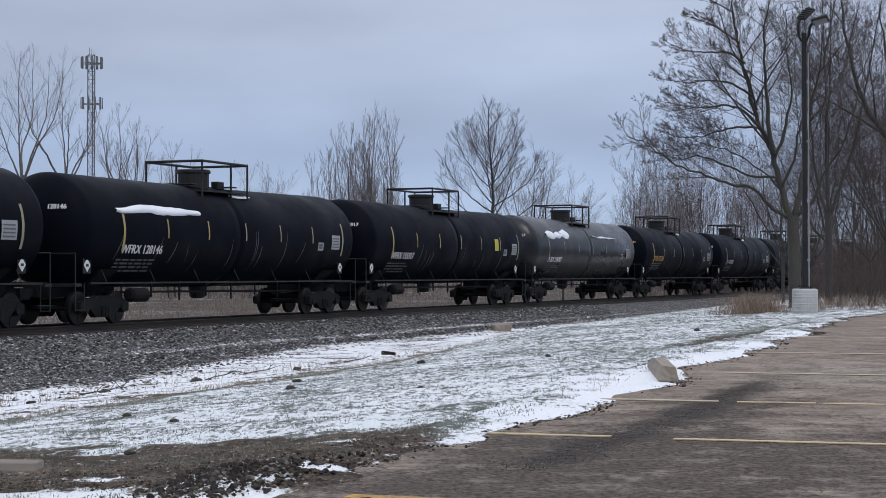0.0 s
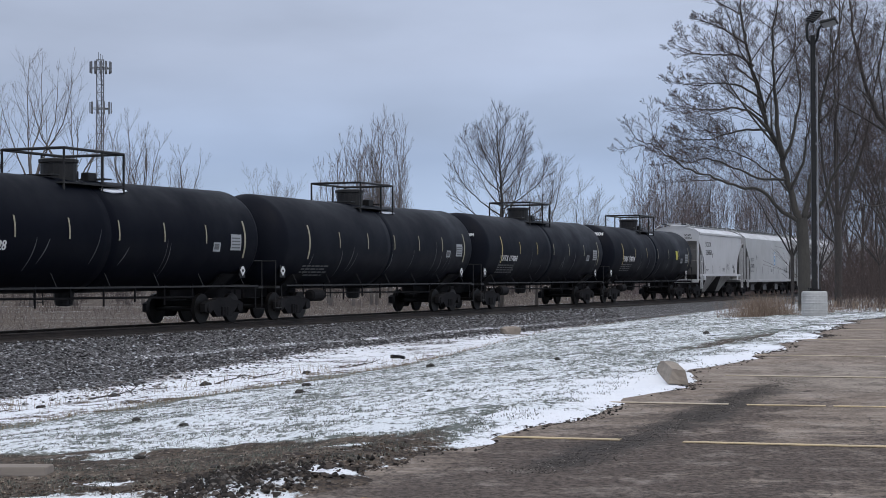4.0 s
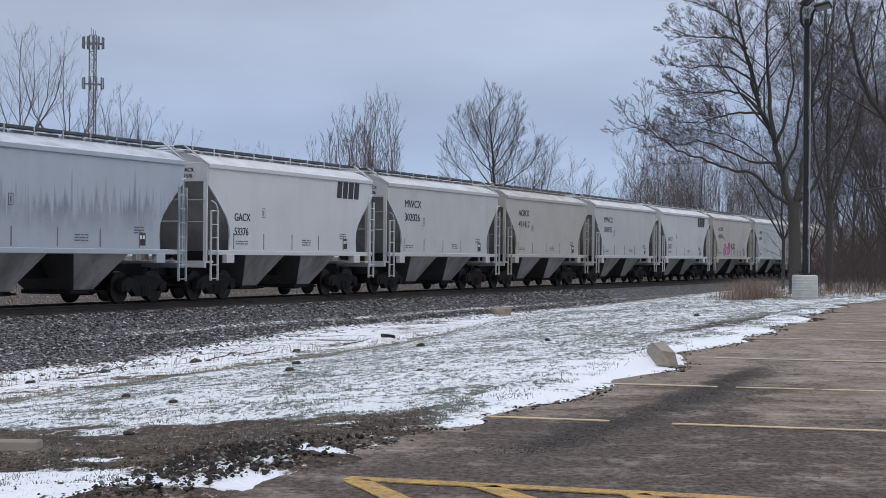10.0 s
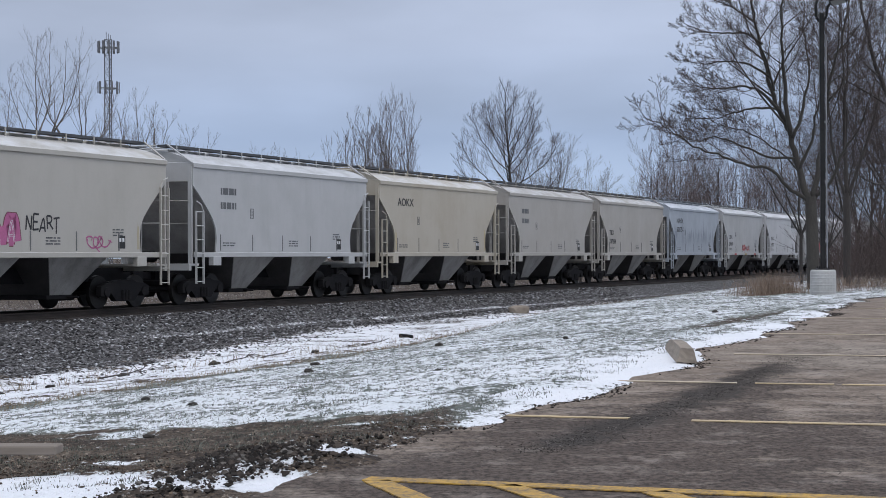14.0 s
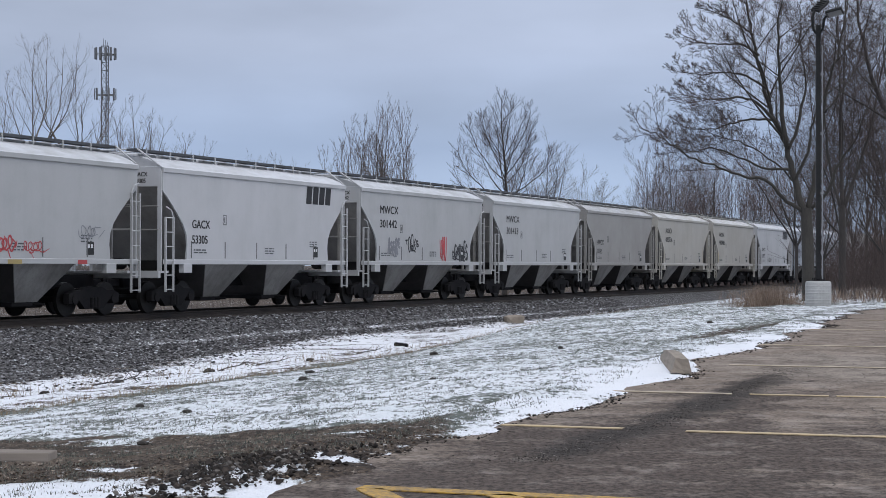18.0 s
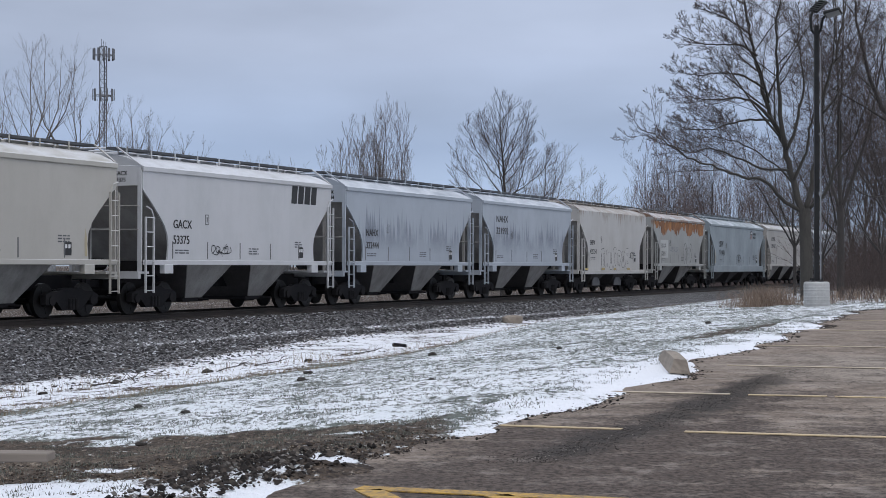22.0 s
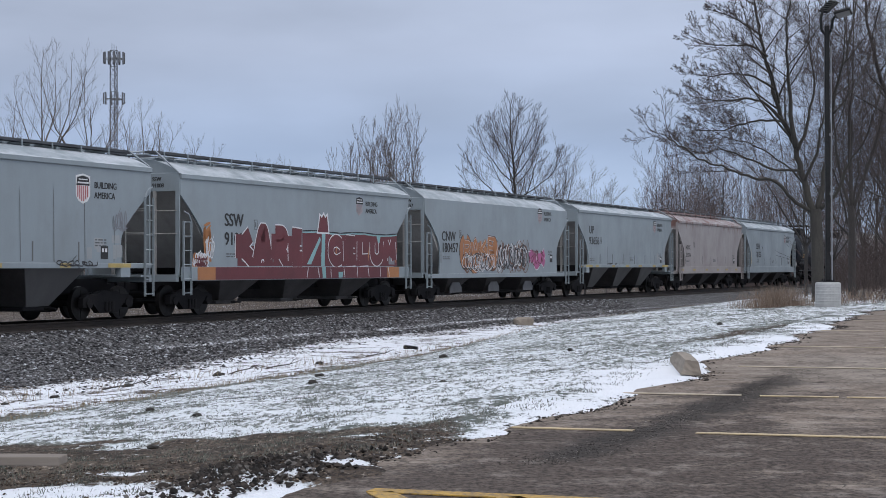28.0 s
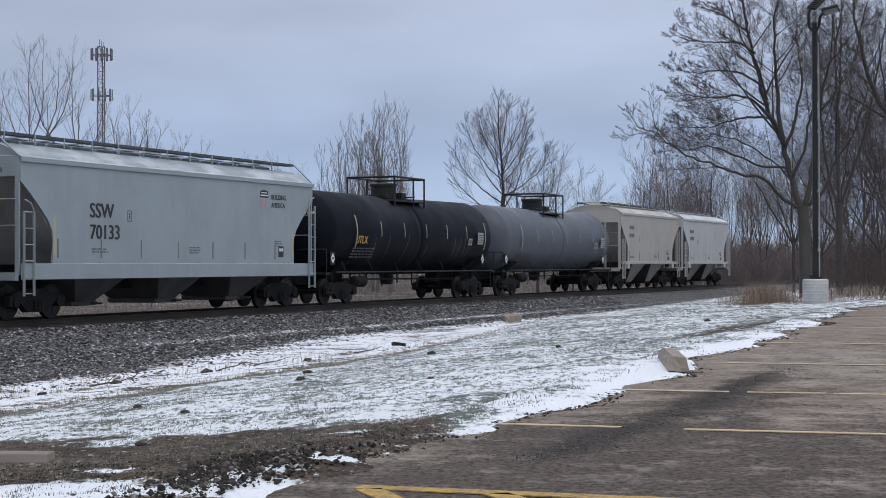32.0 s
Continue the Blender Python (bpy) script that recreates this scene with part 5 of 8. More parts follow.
def side_wear(car, half, step, tall, seed):
    """Dark run-off lines down the plate seams and pale squares where old tags were painted out."""
    rng = random.Random(seed)
    x = -half + 2.0
    while x < half - 1.6:
        bm = bmesh.new()
        top = tall * rng.uniform(0.8, 1.15)
        lean = rng.uniform(-0.02, 0.02)
        blob(bm, [(x, 1.55), (x + 0.028, 1.55), (x + 0.022 + lean, top - 0.3), (x + 0.010 + lean, top), (x + lean, top - 0.3)], SIDE_Y - 0.0012)
        part("seam_stain", bm, LETTER_GHOST, car, "dark run-off line")
        x += step * rng.uniform(0.9, 1.1)
    for _ in range(6):
        u, z = half - rng.uniform(1.6, 3.0), rng.uniform(1.6, 2.1)
        bm = bmesh.new()
        slab(bm, u, u + rng.uniform(0.15, 0.4), z, z + rng.uniform(0.12, 0.4), SIDE_Y - 0.0005 * rng.random(), 0.001)
        part("paint_patch", bm, PATCH_GREY, car, "pale painted-out patch")


side_wear(cars["93783"], 8.12, 1.25, 3.2, 41)
side_wear(cars["93656"], 8.12, 1.25, 2.4, 42)
scrawl(cars["93783"], 3.7, 5.6, 1.42, 1.58, 140, SPRAY_BLACK, "black tag along the sill", 0.03, 7, -1.594)
scrawl(cars["93783"], 6.3, 7.0, 2.3, 2.9, 141, SPRAY_GREY, "grey tag", 0.04, 5)
scrawl(cars["93783"], -4.9, -4.3, 1.75, 2.1, 142, SPRAY_BLACK, "black tag", 0.03, 4)
scrawl(cars["93783"], -1.0, -0.2, 1.7, 2.0, 143, SPRAY_GREY, "small grey tag", 0.03, 4)
bm = bmesh.new()
slab(bm, 1.15, 1.65, 2.2, 3.1)
part("blue_decal", bm, SIGN_BLUE, cars["515075"], "blue and white decal")
bm = bmesh.new()
for z in (2.3, 2.62):
    prism(bm, [(1.25, z), (1.55, z), (1.4, z + 0.2)], SIDE_Y - 0.006, SIDE_Y - 0.004)
slab(bm, 1.2, 1.6, 2.86, 3.04, SIDE_Y - 0.003)
part("decal_mark", bm, LETTER_WHITE, cars["515075"])
rng = random.Random(31)
for k, (x, w, low) in enumerate(((-5.6, 1.5, 3.30), (-4.4, 1.7, 2.98), (-3.0, 1.8, 3.30), (-1.6, 1.7, 3.06), (-0.2, 1.6, 3.36), (1.1, 1.8, 3.05), (2.6, 1.6, 3.25), (3.9, 1.6, 3.05))):
    bm = bmesh.new()
    rows = []
    n = 30
    for j in range(n + 1):
        u = x + w * j / n
        side = (abs(j / n - 0.5) * 2) ** 4
        rag = low + 0.5 * abs(noise.noise(Vector((u * 3.2, x, 0)))) + 0.25 * abs(noise.noise(Vector((u * 11.0, x, 3)))) + rng.uniform(0, 0.06) + 0.55 * side
        rows.append((bm.verts.new((u, SIDE_Y - 0.003 - 0.0004 * k, rag)), bm.verts.new((u, SIDE_Y - 0.003 - 0.0004 * k, 3.95 - 0.25 * abs(noise.noise(Vector((u * 2.0, x, 7))))))))
    for a, b in zip(rows, rows[1:]):
        bm.faces.new((a[0], b[0], b[1], a[1]))
    part("rust_patch", bm, RUST_PATCH, cars["328311"], "orange-brown rust patch")
bm = bmesh.new()
slab(bm, -4.35, -2.7, 1.86, 2.86, SIDE_Y, 0.0015)
part("number_panel", bm, PANEL_WHITE, cars["328311"], "repainted pale number panel")
for number in ("93656", "93783", "13940"):
    sill_tape(cars[number], 8.12, [SAFETY_YELLOW], int(number) % 97, 1.03 if number == "13940" else 1.42)
sill_tape(cars["515794"], 7.6, [SAFETY_YELLOW], 5, 1.2)
sill_tape(cars["435254"], 5.4, [SAFETY_YELLOW], 6, 1.2)
for number in ("93656", "93783"):
    for x in (-7.1, 6.1):
        bm = bmesh.new()
        slab(bm, x, x + 1.0, 1.40, 1.51, -1.592, 0.003)
        part("sill_stripe", bm, SAFETY_YELLOW, cars[number], "yellow stripe on the sill")
sill_tape(cars["300149"], 5.72, [SAFETY_YELLOW, SPRAY_BRIGHT_RED], 5)

# ---- ground ----
def ease(a, b, x):
    u = min(1.0, max(0.0, (x - a) / (b - a)))
    return u * u * (3 - 2 * u)


def fbm(x, y, scale, seed=0.0, octaves=3):
    return noise.fractal(Vector((x * scale + seed * 7.3, y * scale - seed * 3.1, seed)), 0.9, 2.1, octaves)


def lot_height(y):
    return 0.26 * ease(10.5, 22.5, y)


LOT_EDGE = 22.8     # metres from the track's centre line to the edge of the asphalt


def lot_edge(s):
    return LOT_EDGE - 1.0 * ease(19, 34, s) + 0.35 * ease(8.4, 6.6, s)


def ground_height(s, d):
    """Height of the open ground; d: metres from the centre line towards the viewer."""
    y = (TRACK_GAP - d) * ACROSS.y + s * AWAY.y
    top = 14.9 - 0.085 * (min(70.0, max(12.0, s)) - 16.0)
    if d > top:
        z = -0.60 + (lot_height(y) - 0.04 + 0.60) * min(1.0, (d - top) / (lot_edge(s) - top)) ** (0.9 - 0.62 * ease(24, 38, s))
    elif d > 9.0:
        z = -1.02 + 0.42 * ease(9.0, top + 0.2, d)
    elif d > 3.7:
        z = -0.98 - 0.04 * math.sin((d - 3.7) / 5.3 * math.pi)
    elif d > -3.7:
        z = -0.47 - 0.5 * ease(1.75, 3.7, abs(d))
    else:
        z = -0.97 + 0.1 * ease(-4, -12, d)
    if d > 3.0 or d < -3.0:
        z += 0.035 * fbm(s, d, 0.5, 1) + 0.02 * fbm(s, d, 1.8, 2)
        if top < d < lot_edge(s) - 0.3 and s < 60:
            z += 0.020 * fbm(s, d, 1.9, 12, 2)
    edge = lot_edge(s)
    if d > edge - 0.6:
        lobe = d - 0.34 * fbm(s, 3.0, 0.5, 8) - 0.10 * fbm(s, d, 1.7, 9)
        z = lot_height(y) + 0.014 - 0.09 * ease(edge - 0.15, edge + 0.7, lobe)
    # spill of earth and stones at the corner of the lot
    z += 0.05 * math.exp(-((s - 7.5) / 1.2) ** 2 - ((d - 22.45) / 0.4) ** 2)
    return z


def place(s, d, lift=0.0):
    p = track_point(s, d)
    p.z = ground_height(s, d) + lift
    return p


def crest_line(s):
    return 14.9 - 0.085 * (min(70.0, max(12.0, s)) - 16.0)


def bell(u, w):
    return math.exp(-(u / w) ** 2)


def covers(s, d):
    """How much snow, grass, gravel and bare earth lie at a place."""
    n1, n2, n3 = fbm(s, d, 0.16, 3), fbm(s, d, 0.7, 4), fbm(s, d, 2.4, 5, 2)
    pad = 4.4 + 3.6 * (1 - ease(24, 45, s)) - 0.5 * ease(50, 75, s) + 0.4 * n1 + 0.8 * n2 + 0.75 * n3
    gravel = ease(pad + 0.35, pad - 0.25, d) if d > 0 else ease(-4.2, -3.3, d)
    snow, grass, dirt = 0.0, 0.0, 0.0
    crest = crest_line(s)
    if d > 0:
        at = track_point(s, d)
        x, y = at.x, at.y
        if d < crest - 0.2:
            snow = 0.70 + 0.36 * n2 + 0.46 * n3 - 0.25 * ease(pad + 1.3, pad, d + 0.8 * n2)
        else:
            snow = 0.55 + 0.10 * n1 + 0.20 * n2 + 0.08 * n3
        snow -= 0.34 * bell(d - crest - 0.15 * n1, 0.42) + 0.2 * bell(d - crest + 0.9, 0.16)
        grass = 0.75 * ease(crest - 0.8, crest + 0.1, d) + 0.25 * n2
        snow += 0.30 * ease(lot_edge(s) - 0.5, lot_edge(s) - 0.1, d + 0.8 * n2) * ease(10.4, 11.2, y) * ease(34, 26, s)
        snow += 0.5 * bell(x - 1.95, 0.75) * bell(y - 16.2, 1.1)
        bare = ease(12.7, 11.5, y + 0.35 * min(0.0, x) + 0.9 * n2 + 0.9 * n3) * ease(0.3, -0.45, x)
        patch = min(1.0, 1.3 * bell(s - 25.4, 3.2) * bell(d - 21.1 + 0.3 * n2, 0.55))
        dirt = max(bare, 0.8 * patch)
        snow -= (0.50 - 0.35 * n3) * bare + 0.6 * patch * (0.7 + 0.6 * n3)
        snow += 0.95 * ease(1.3, 0.7, math.hypot((x + 2.35) / 0.85, (y - 8.7) / 1.1) + 0.25 * n3)
        for cx, cy, rx, ry in ((-1.4, 8.3, 0.6, 0.5), (-0.70, 9.4, 0.2, 0.2), (-0.93, 8.85, 0.2, 0.14), (-1.02, 8.15, 0.22, 0.22), (-2.1, 10.4, 0.16, 0.16), (-0.33, 9.85, 0.11, 0.08), (-1.3, 10.0, 0.1, 0.08)):
            snow += 0.9 * ease(1.4, 0.7, math.hypot((x - cx) / rx, (y - cy) / ry) + 0.3 * n3)
        streak = bell(d - 3.25 - 0.2 * n1, 0.16) * ease(30, 38, s)
        snow = snow * (1 - gravel) + 0.6 * streak * (0.8 + 0.5 * n2) + 0.22 * gravel * ease(0.1, 0.6, n2) * ease(3.5, 6.0, d)
        if s > 60:
            snow -= 0.2 * ease(60, 95, s)
    else:
        snow = (0.13 + 0.24 * n1 + 0.2 * n2) * ease(-4.5, -7.0, d)
        grass = 0.15
    return snow, grass, gravel, dirt


def steps(*legs):
    out = []
    for a, b, step in legs:
        n = max(1, round((b - a) / step))
        out += [a + (b - a) * k / n for k in range(n)]
    return out + [legs[-1][1]]


def sheet(name, rows, cols, where, material, attrs=None):
    """A grid of rows (s) by columns (d), lifted by where(s, d), with float attributes from attrs(s, d)."""
    verts, faces = [], []
    cover = []
    for s in rows:
        for d in cols:
            verts.append(where(s, d))
            if attrs:
                cover.append(attrs(s, d))
    w = len(cols)
    for i in range(len(rows) - 1):
        for k in range(w - 1):
            a = i * w + k
            faces.append((a, a + w, a + w + 1, a + 1))
    me = bpy.data.meshes.new(name)
    me.from_pydata(verts, [], faces)
    if attrs:
        for n, key in enumerate(attrs.keys):
            at = me.attributes.new(key, "FLOAT", "POINT")
            at.data.foreach_set("value", np.array([c[n] for c in cover], dtype=np.float32))
    me.polygons.foreach_set("use_smooth", [True] * len(me.polygons))
    me.materials.append(material)
    me.update()
    return new(name, me)


def attr_of(nt, key):
    n = nt.nodes.new("ShaderNodeAttribute")
    n.attribute_name = key
    return n.outputs["Fac"]


def ground_material():
    m, nt, b = blank("winter_ground")
    co = nt.nodes.new("ShaderNodeTexCoord").outputs["Object"]
    mid, fine, tiny = noise_on(nt, co, 1.6, 4.0, 0.6), noise_on(nt, co, 7.0, 4.0, 0.65, (1, 0.6, 1)), noise_on(nt, co, 34.0, 3.0, 0.7, (1, 0.5, 1))
    cells = node_of(nt, "ShaderNodeTexVoronoi", Scale=22.0)
    nt.links.new(co, cells.inputs["Vector"])
    stone = nt.nodes.new("ShaderNodeValToRGB")
    stone.color_ramp.elements[0].color, stone.color_ramp.elements[1].color = (0.025, 0.025, 0.027, 1), (0.42, 0.42, 0.43, 1)
    for at, col in ((0.5, (0.085, 0.083, 0.085, 1)), (0.85, (0.17, 0.165, 0.165, 1))):
        stone.color_ramp.elements.new(at).color = col
    hue = nt.nodes.new("ShaderNodeSeparateColor")
    nt.links.new(cells.outputs["Color"], hue.inputs[0])
    nt.links.new(hue.outputs[0], stone.inputs[0])
    speck = noise_on(nt, co, 20.0, 4.0, 0.7, (1, 0.4, 1))
    earth = blend(nt, span(nt, fine, 0.38, 0.62), (0.040, 0.031, 0.026), (0.118, 0.090, 0.068))
    earth = blend(nt, span(nt, mid, 0.50, 0.60, 0.0, 0.7), earth, (0.15, 0.118, 0.09))
    earth = blend(nt, span(nt, tiny, 0.48, 0.62), earth, (0.032, 0.026, 0.023))
    earth = blend(nt, span(nt, speck, 0.57, 0.66), earth, (0.28, 0.235, 0.19))
    turf = blend(nt, span(nt, fine, 0.36, 0.62), (0.15, 0.168, 0.150), (0.255, 0.255, 0.225))
    turf = blend(nt, span(nt, tiny, 0.40, 0.65), turf, (0.085, 0.096, 0.088))
    g = span(nt, sums(nt, (attr_of(nt, "grass"), 1.0), (mid, 0.6)), 0.6, 0.85)
    col = blend(nt, g, earth, turf)
    dirt = span(nt, sums(nt, (attr_of(nt, "dirt"), 1.0), (fine, 0.5)), 0.55, 0.75)
    col = blend(nt, dirt, col, earth)
    gravel = span(nt, sums(nt, (attr_of(nt, "gravel"), 1.0), (fine, 0.5)), 0.6, 0.85)
    col = blend(nt, gravel, col, stone.outputs[0])
    heap = sums(nt, (attr_of(nt, "snow"), 1.0), (mid, 0.15), (fine, 1.3), (speck, 1.6), (tiny, 0.5))
    snow = span(nt, heap, 2.14, 2.40)
    white = blend(nt, span(nt, mid, 0.3, 0.7), (0.86, 0.87, 0.90), (0.78, 0.80, 0.84))
    frosted = blend(nt, span(nt, fine, 0.40, 0.62), (0.70, 0.74, 0.75), (0.54, 0.60, 0.60))
    thin = blend(nt, span(nt, sums(nt, (attr_of(nt, "grass"), 1.0), (attr_of(nt, "snow"), -1.1), (mid, 0.4)), 0.10, 0.5, 0.0, 0.5), white, frosted)
    col = blend(nt, snow, col, thin)
    nt.links.new(col, b.inputs["Base Color"])
    b.inputs["Roughness"].default_value = 0.85
    b.inputs["Specular IOR Level"].default_value = 0.1
    relief = sums(nt, (heap, 0.7), (tiny, 0.35), (cells.outputs["Distance"], -0.5))
    bump(nt, relief, b, 0.55, 0.06)
    return m


covers.keys = ("snow", "grass", "gravel", "dirt")
GROUND_MAT = ground_material()
ground = sheet("ground",
               steps((-2500, -300, 700), (-300, -40, 60), (-40, 3, 6), (3, 24, 0.16), (24, 45, 0.3), (45, 90, 1.0), (90, 200, 5), (200, 500, 30), (500, 4500, 500)),
               steps((-3500, -300, 640), (-300, -40, 40), (-40, -8, 4), (-8, 1.5, 0.5), (1.5, 23.6, 0.17), (23.6, 60, 6), (60, 300, 60), (300, 3000, 600)),
               lambda s, d: tuple(track_point(s, d, ground_height(s, d))), GROUND_MAT, covers)
tagged(ground, "winter ground with patchy snow, short grass, earth and gravel", "ground", kind="structure")


# parking lot
def lot_covers(s, d):
    n1, n2 = fbm(s, d, 0.25, 6), fbm(s, d, 1.1, 7)
    x, y = track_point(s, d).x, track_point(s, d).y
    # worn wheel path with wet, dark asphalt and a trail of crumbled stone
    path = (x - (0.24 + (y - 9.0) * 0.42)) / 0.3
    crumb = math.exp(-path * path) * ease(16.4, 14.6, y) * ease(8.6, 10.4, y) * (0.85 + 0.4 * n2)
    wet = 0.55 * math.exp(-(path * 0.3 / 0.75) ** 2) * ease(17.0, 14.0, y) + 0.95 * ease(12.9, 10.2, y + 0.5 * n1) * ease(-0.6, 0.7, x + 0.4 * n2) * (0.85 + 0.3 * n1) + 0.45 * ease(0.25, -0.45, x + 0.3 * n2) * ease(10.3, 9.2, y + 0.3 * n1) + 0.45 * math.exp(-((y - 12.6) / 1.5) ** 2) * ease(1.6, 3.0, x) * (0.6 + n1)
    pale = ease(0.1, 0.7, n1 + 0.4 * n2)
    return crumb, wet, pale


lot_covers.keys = ("crumb", "wet", "pale")


def asphalt_material():
    m, nt, b = blank("worn_asphalt")
    co = nt.nodes.new("ShaderNodeTexCoord").outputs["Object"]
    mid, fine, tiny = noise_on(nt, co, 0.9, 4.0, 0.6), noise_on(nt, co, 4.0, 6.0, 0.72, (0.8, 1.0, 1)), noise_on(nt, co, 70.0, 3.0, 0.7)
    col = blend(nt, span(nt, mid, 0.35, 0.68), (0.305, 0.250, 0.205), (0.215, 0.172, 0.140))
    col = blend(nt, span(nt, attr_of(nt, "pale"), 0.2, 0.9, 0.0, 0.55), col, (0.33, 0.29, 0.25))
    col = blend(nt, span(nt, fine, 0.45, 0.7, 0.0, 0.8), col, (0.11, 0.092, 0.08))
    grit = noise_on(nt, co, 24.0, 3.0, 0.7, (1.0, 0.65, 1))
    scuff = noise_on(nt, co, 3.6, 5.0, 0.72, (0.5, 1.0, 1))
    blots = noise_on(nt, co, 1.5, 6.0, 0.68, (0.75, 1.0, 1))
    col = blend(nt, span(nt, grit, 0.50, 0.62, 0.0, 0.28), col, (0.085, 0.068, 0.056))
    col = blend(nt, span(nt, grit, 0.47, 0.36, 0.0, 0.25), col, (0.36, 0.31, 0.265))
    col = blend(nt, span(nt, scuff, 0.55, 0.61, 0.0, 0.6), col, (0.36, 0.31, 0.265))
    wet = span(nt, sums(nt, (attr_of(nt, "wet"), 1.0), (blots, 2.6), (grit, 0.5), (scuff, -0.6)), 1.52, 2.0, 0.0, 0.93)
    col = blend(nt, wet, col, blend(nt, span(nt, grit, 0.42, 0.6), (0.120, 0.094, 0.080), (0.034, 0.027, 0.024)))
    rub = noise_on(nt, co, 2.8, 7.0, 0.74, (1.0, 0.8, 1))
    col = blend(nt, span(nt, rub, 0.53, 0.66, 0.0, 0.6), col, (0.33, 0.285, 0.25))
    col = blend(nt, span(nt, rub, 0.47, 0.36, 0.0, 0.45), col, (0.075, 0.062, 0.055))
    cracks = node_of(nt, "ShaderNodeTexVoronoi", Scale=2.6)
    cracks.feature = "DISTANCE_TO_EDGE"
    wob = nt.nodes.new("ShaderNodeVectorMath")
    wob.operation = "ADD"
    nt.links.new(co, wob.inputs[0])
    lift = node_of(nt, "ShaderNodeTexNoise", Scale=3.0, Detail=3.0)
    nt.links.new(co, lift.inputs["Vector"])
    nt.links.new(lift.outputs["Color"], wob.inputs[1])
    nt.links.new(wob.outputs[0], cracks.inputs["Vector"])
    col = blend(nt, span(nt, sums(nt, (cracks.outputs["Distance"], 1.0), (mid, 0.05)), 0.030, 0.042, 0.7, 0.0), col, (0.06, 0.052, 0.046))
    crumb = span(nt, sums(nt, (attr_of(nt, "crumb"), 1.0), (tiny, 0.9), (fine, 0.6)), 1.1, 1.4, 0.0, 0.85)
    col = blend(nt, crumb, col, (0.048, 0.043, 0.040))
    col = blend(nt, span(nt, tiny, 0.48, 0.72, 0.0, 0.5), col, (0.10, 0.09, 0.08))
    nt.links.new(col, b.inputs["Base Color"])
    nt.links.new(span(nt, wet, 0.0, 1.0, 0.95, 0.8), b.inputs["Roughness"])
    b.inputs["Specular IOR Level"].default_value = 0.05
    bump(nt, sums(nt, (tiny, 0.5), (fine, 0.5)), b, 0.5, 0.012)
    return m


ASPHALT = asphalt_material()


def lot_place(s, d):
    edge = lot_edge(s) - 0.5
    p = track_point(s, max(d, edge) if d < edge + 1.4 else d)
    p.z = lot_height(p.y) + 0.004 * fbm(s, d, 0.6, 2)
    if d <= edge:
        p.z -= 0.03
    return tuple(p)


lot = sheet("parking_lot", steps((-60, 3, 5), (3, 30, 0.22), (30, 52, 1.0)), steps((LOT_EDGE - 1.5, 34, 0.22), (34, 90, 6)), lot_place, ASPHALT, lot_covers)
tagged(lot, "worn grey asphalt parking lot with damp dark patches", "parking lot", kind="structure")


def line_paint(name, base, worn):
    m, nt, b = blank(name)
    co = nt.nodes.new("ShaderNodeTexCoord").outputs["Object"]
    fine, tiny = noise_on(nt, co, 6.0, 5.0, 0.7), noise_on(nt, co, 45.0, 3.0, 0.7)
    col = blend(nt, span(nt, sums(nt, (fine, 0.6), (tiny, 0.5)), 0.48, 0.66), base, worn)
    nt.links.new(col, b.inputs["Base Color"])
    b.inputs["Roughness"].default_value = 0.8
    return m


YELLOW_LINE = line_paint("yellow_line_paint", (0.50, 0.30, 0.06), (0.17, 0.125, 0.075))
FADED_LINE = line_paint("faded_line_paint", (0.56, 0.43, 0.25), (0.38, 0.30, 0.20))
PALE_LINE = line_paint("pale_line_paint", (0.54, 0.45, 0.33), (0.40, 0.33, 0.26))


def stripe(x0, y0, x1, y1, width, material):
    """One painted stall line on the asphalt, with worn, broken edges."""
    a, b = Vector((x0, y0, 0)), Vector((x1, y1, 0))
    along = (b - a).normalized()
    side = Vector((-along.y, along.x, 0))
    bm = bmesh.new()
    n = max(2, int((b - a).length / 0.12))
    prev = None
    for k in range(n + 1):
        p = a + (b - a) * (k / n)
        w0 = width * (0.5 + 0.07 * fbm(p.x, p.y, 5, 1))
        w1 = width * (0.5 + 0.07 * fbm(p.x, p.y, 5, 2))
        z = lot_height(p.y) + 0.008
        pair = []
        for q in (p - side * w0, p + side * w1):
            pair += [bm.verts.new((q.x, q.y, z)), bm.verts.new((q.x, q.y, z - 0.006))]
        if prev:
            bm.faces.new((prev[0], pair[0], pair[2], prev[2]))
            bm.faces.new((prev[1], pair[1], pair[0], prev[0]))
            bm.faces.new((prev[2], pair[2], pair[3], prev[3]))
        prev = pair
    ob = part("stall_line", bm, material, None)
    return tagged(ob, "", "parking line", "stall lines", "structure")


STALLS = [(0.33, 11.55, 1.14, 11.32, FADED_LINE), (1.54, 11.17, 4.4, 10.42, FADED_LINE), (1.25, 14.06, 2.28, 13.83, PALE_LINE), (2.42, 13.79, 3.04, 13.68, FADED_LINE), (3.1, 13.66, 5.2, 13.25, FADED_LINE),
          (2.69, 16.5, 6.4, 15.8, PALE_LINE), (3.45, 19.08, 7.4, 18.2, PALE_LINE), (4.75, 22.4, 8.6, 20.9, PALE_LINE), (6.1, 26.4, 9.6, 25.0, PALE_LINE)]
for x0, y0, x1, y1, mat in STALLS:
    tagged(stripe(x0, y0, x1, y1, 0.08, mat), "worn yellow stall line painted on the asphalt")
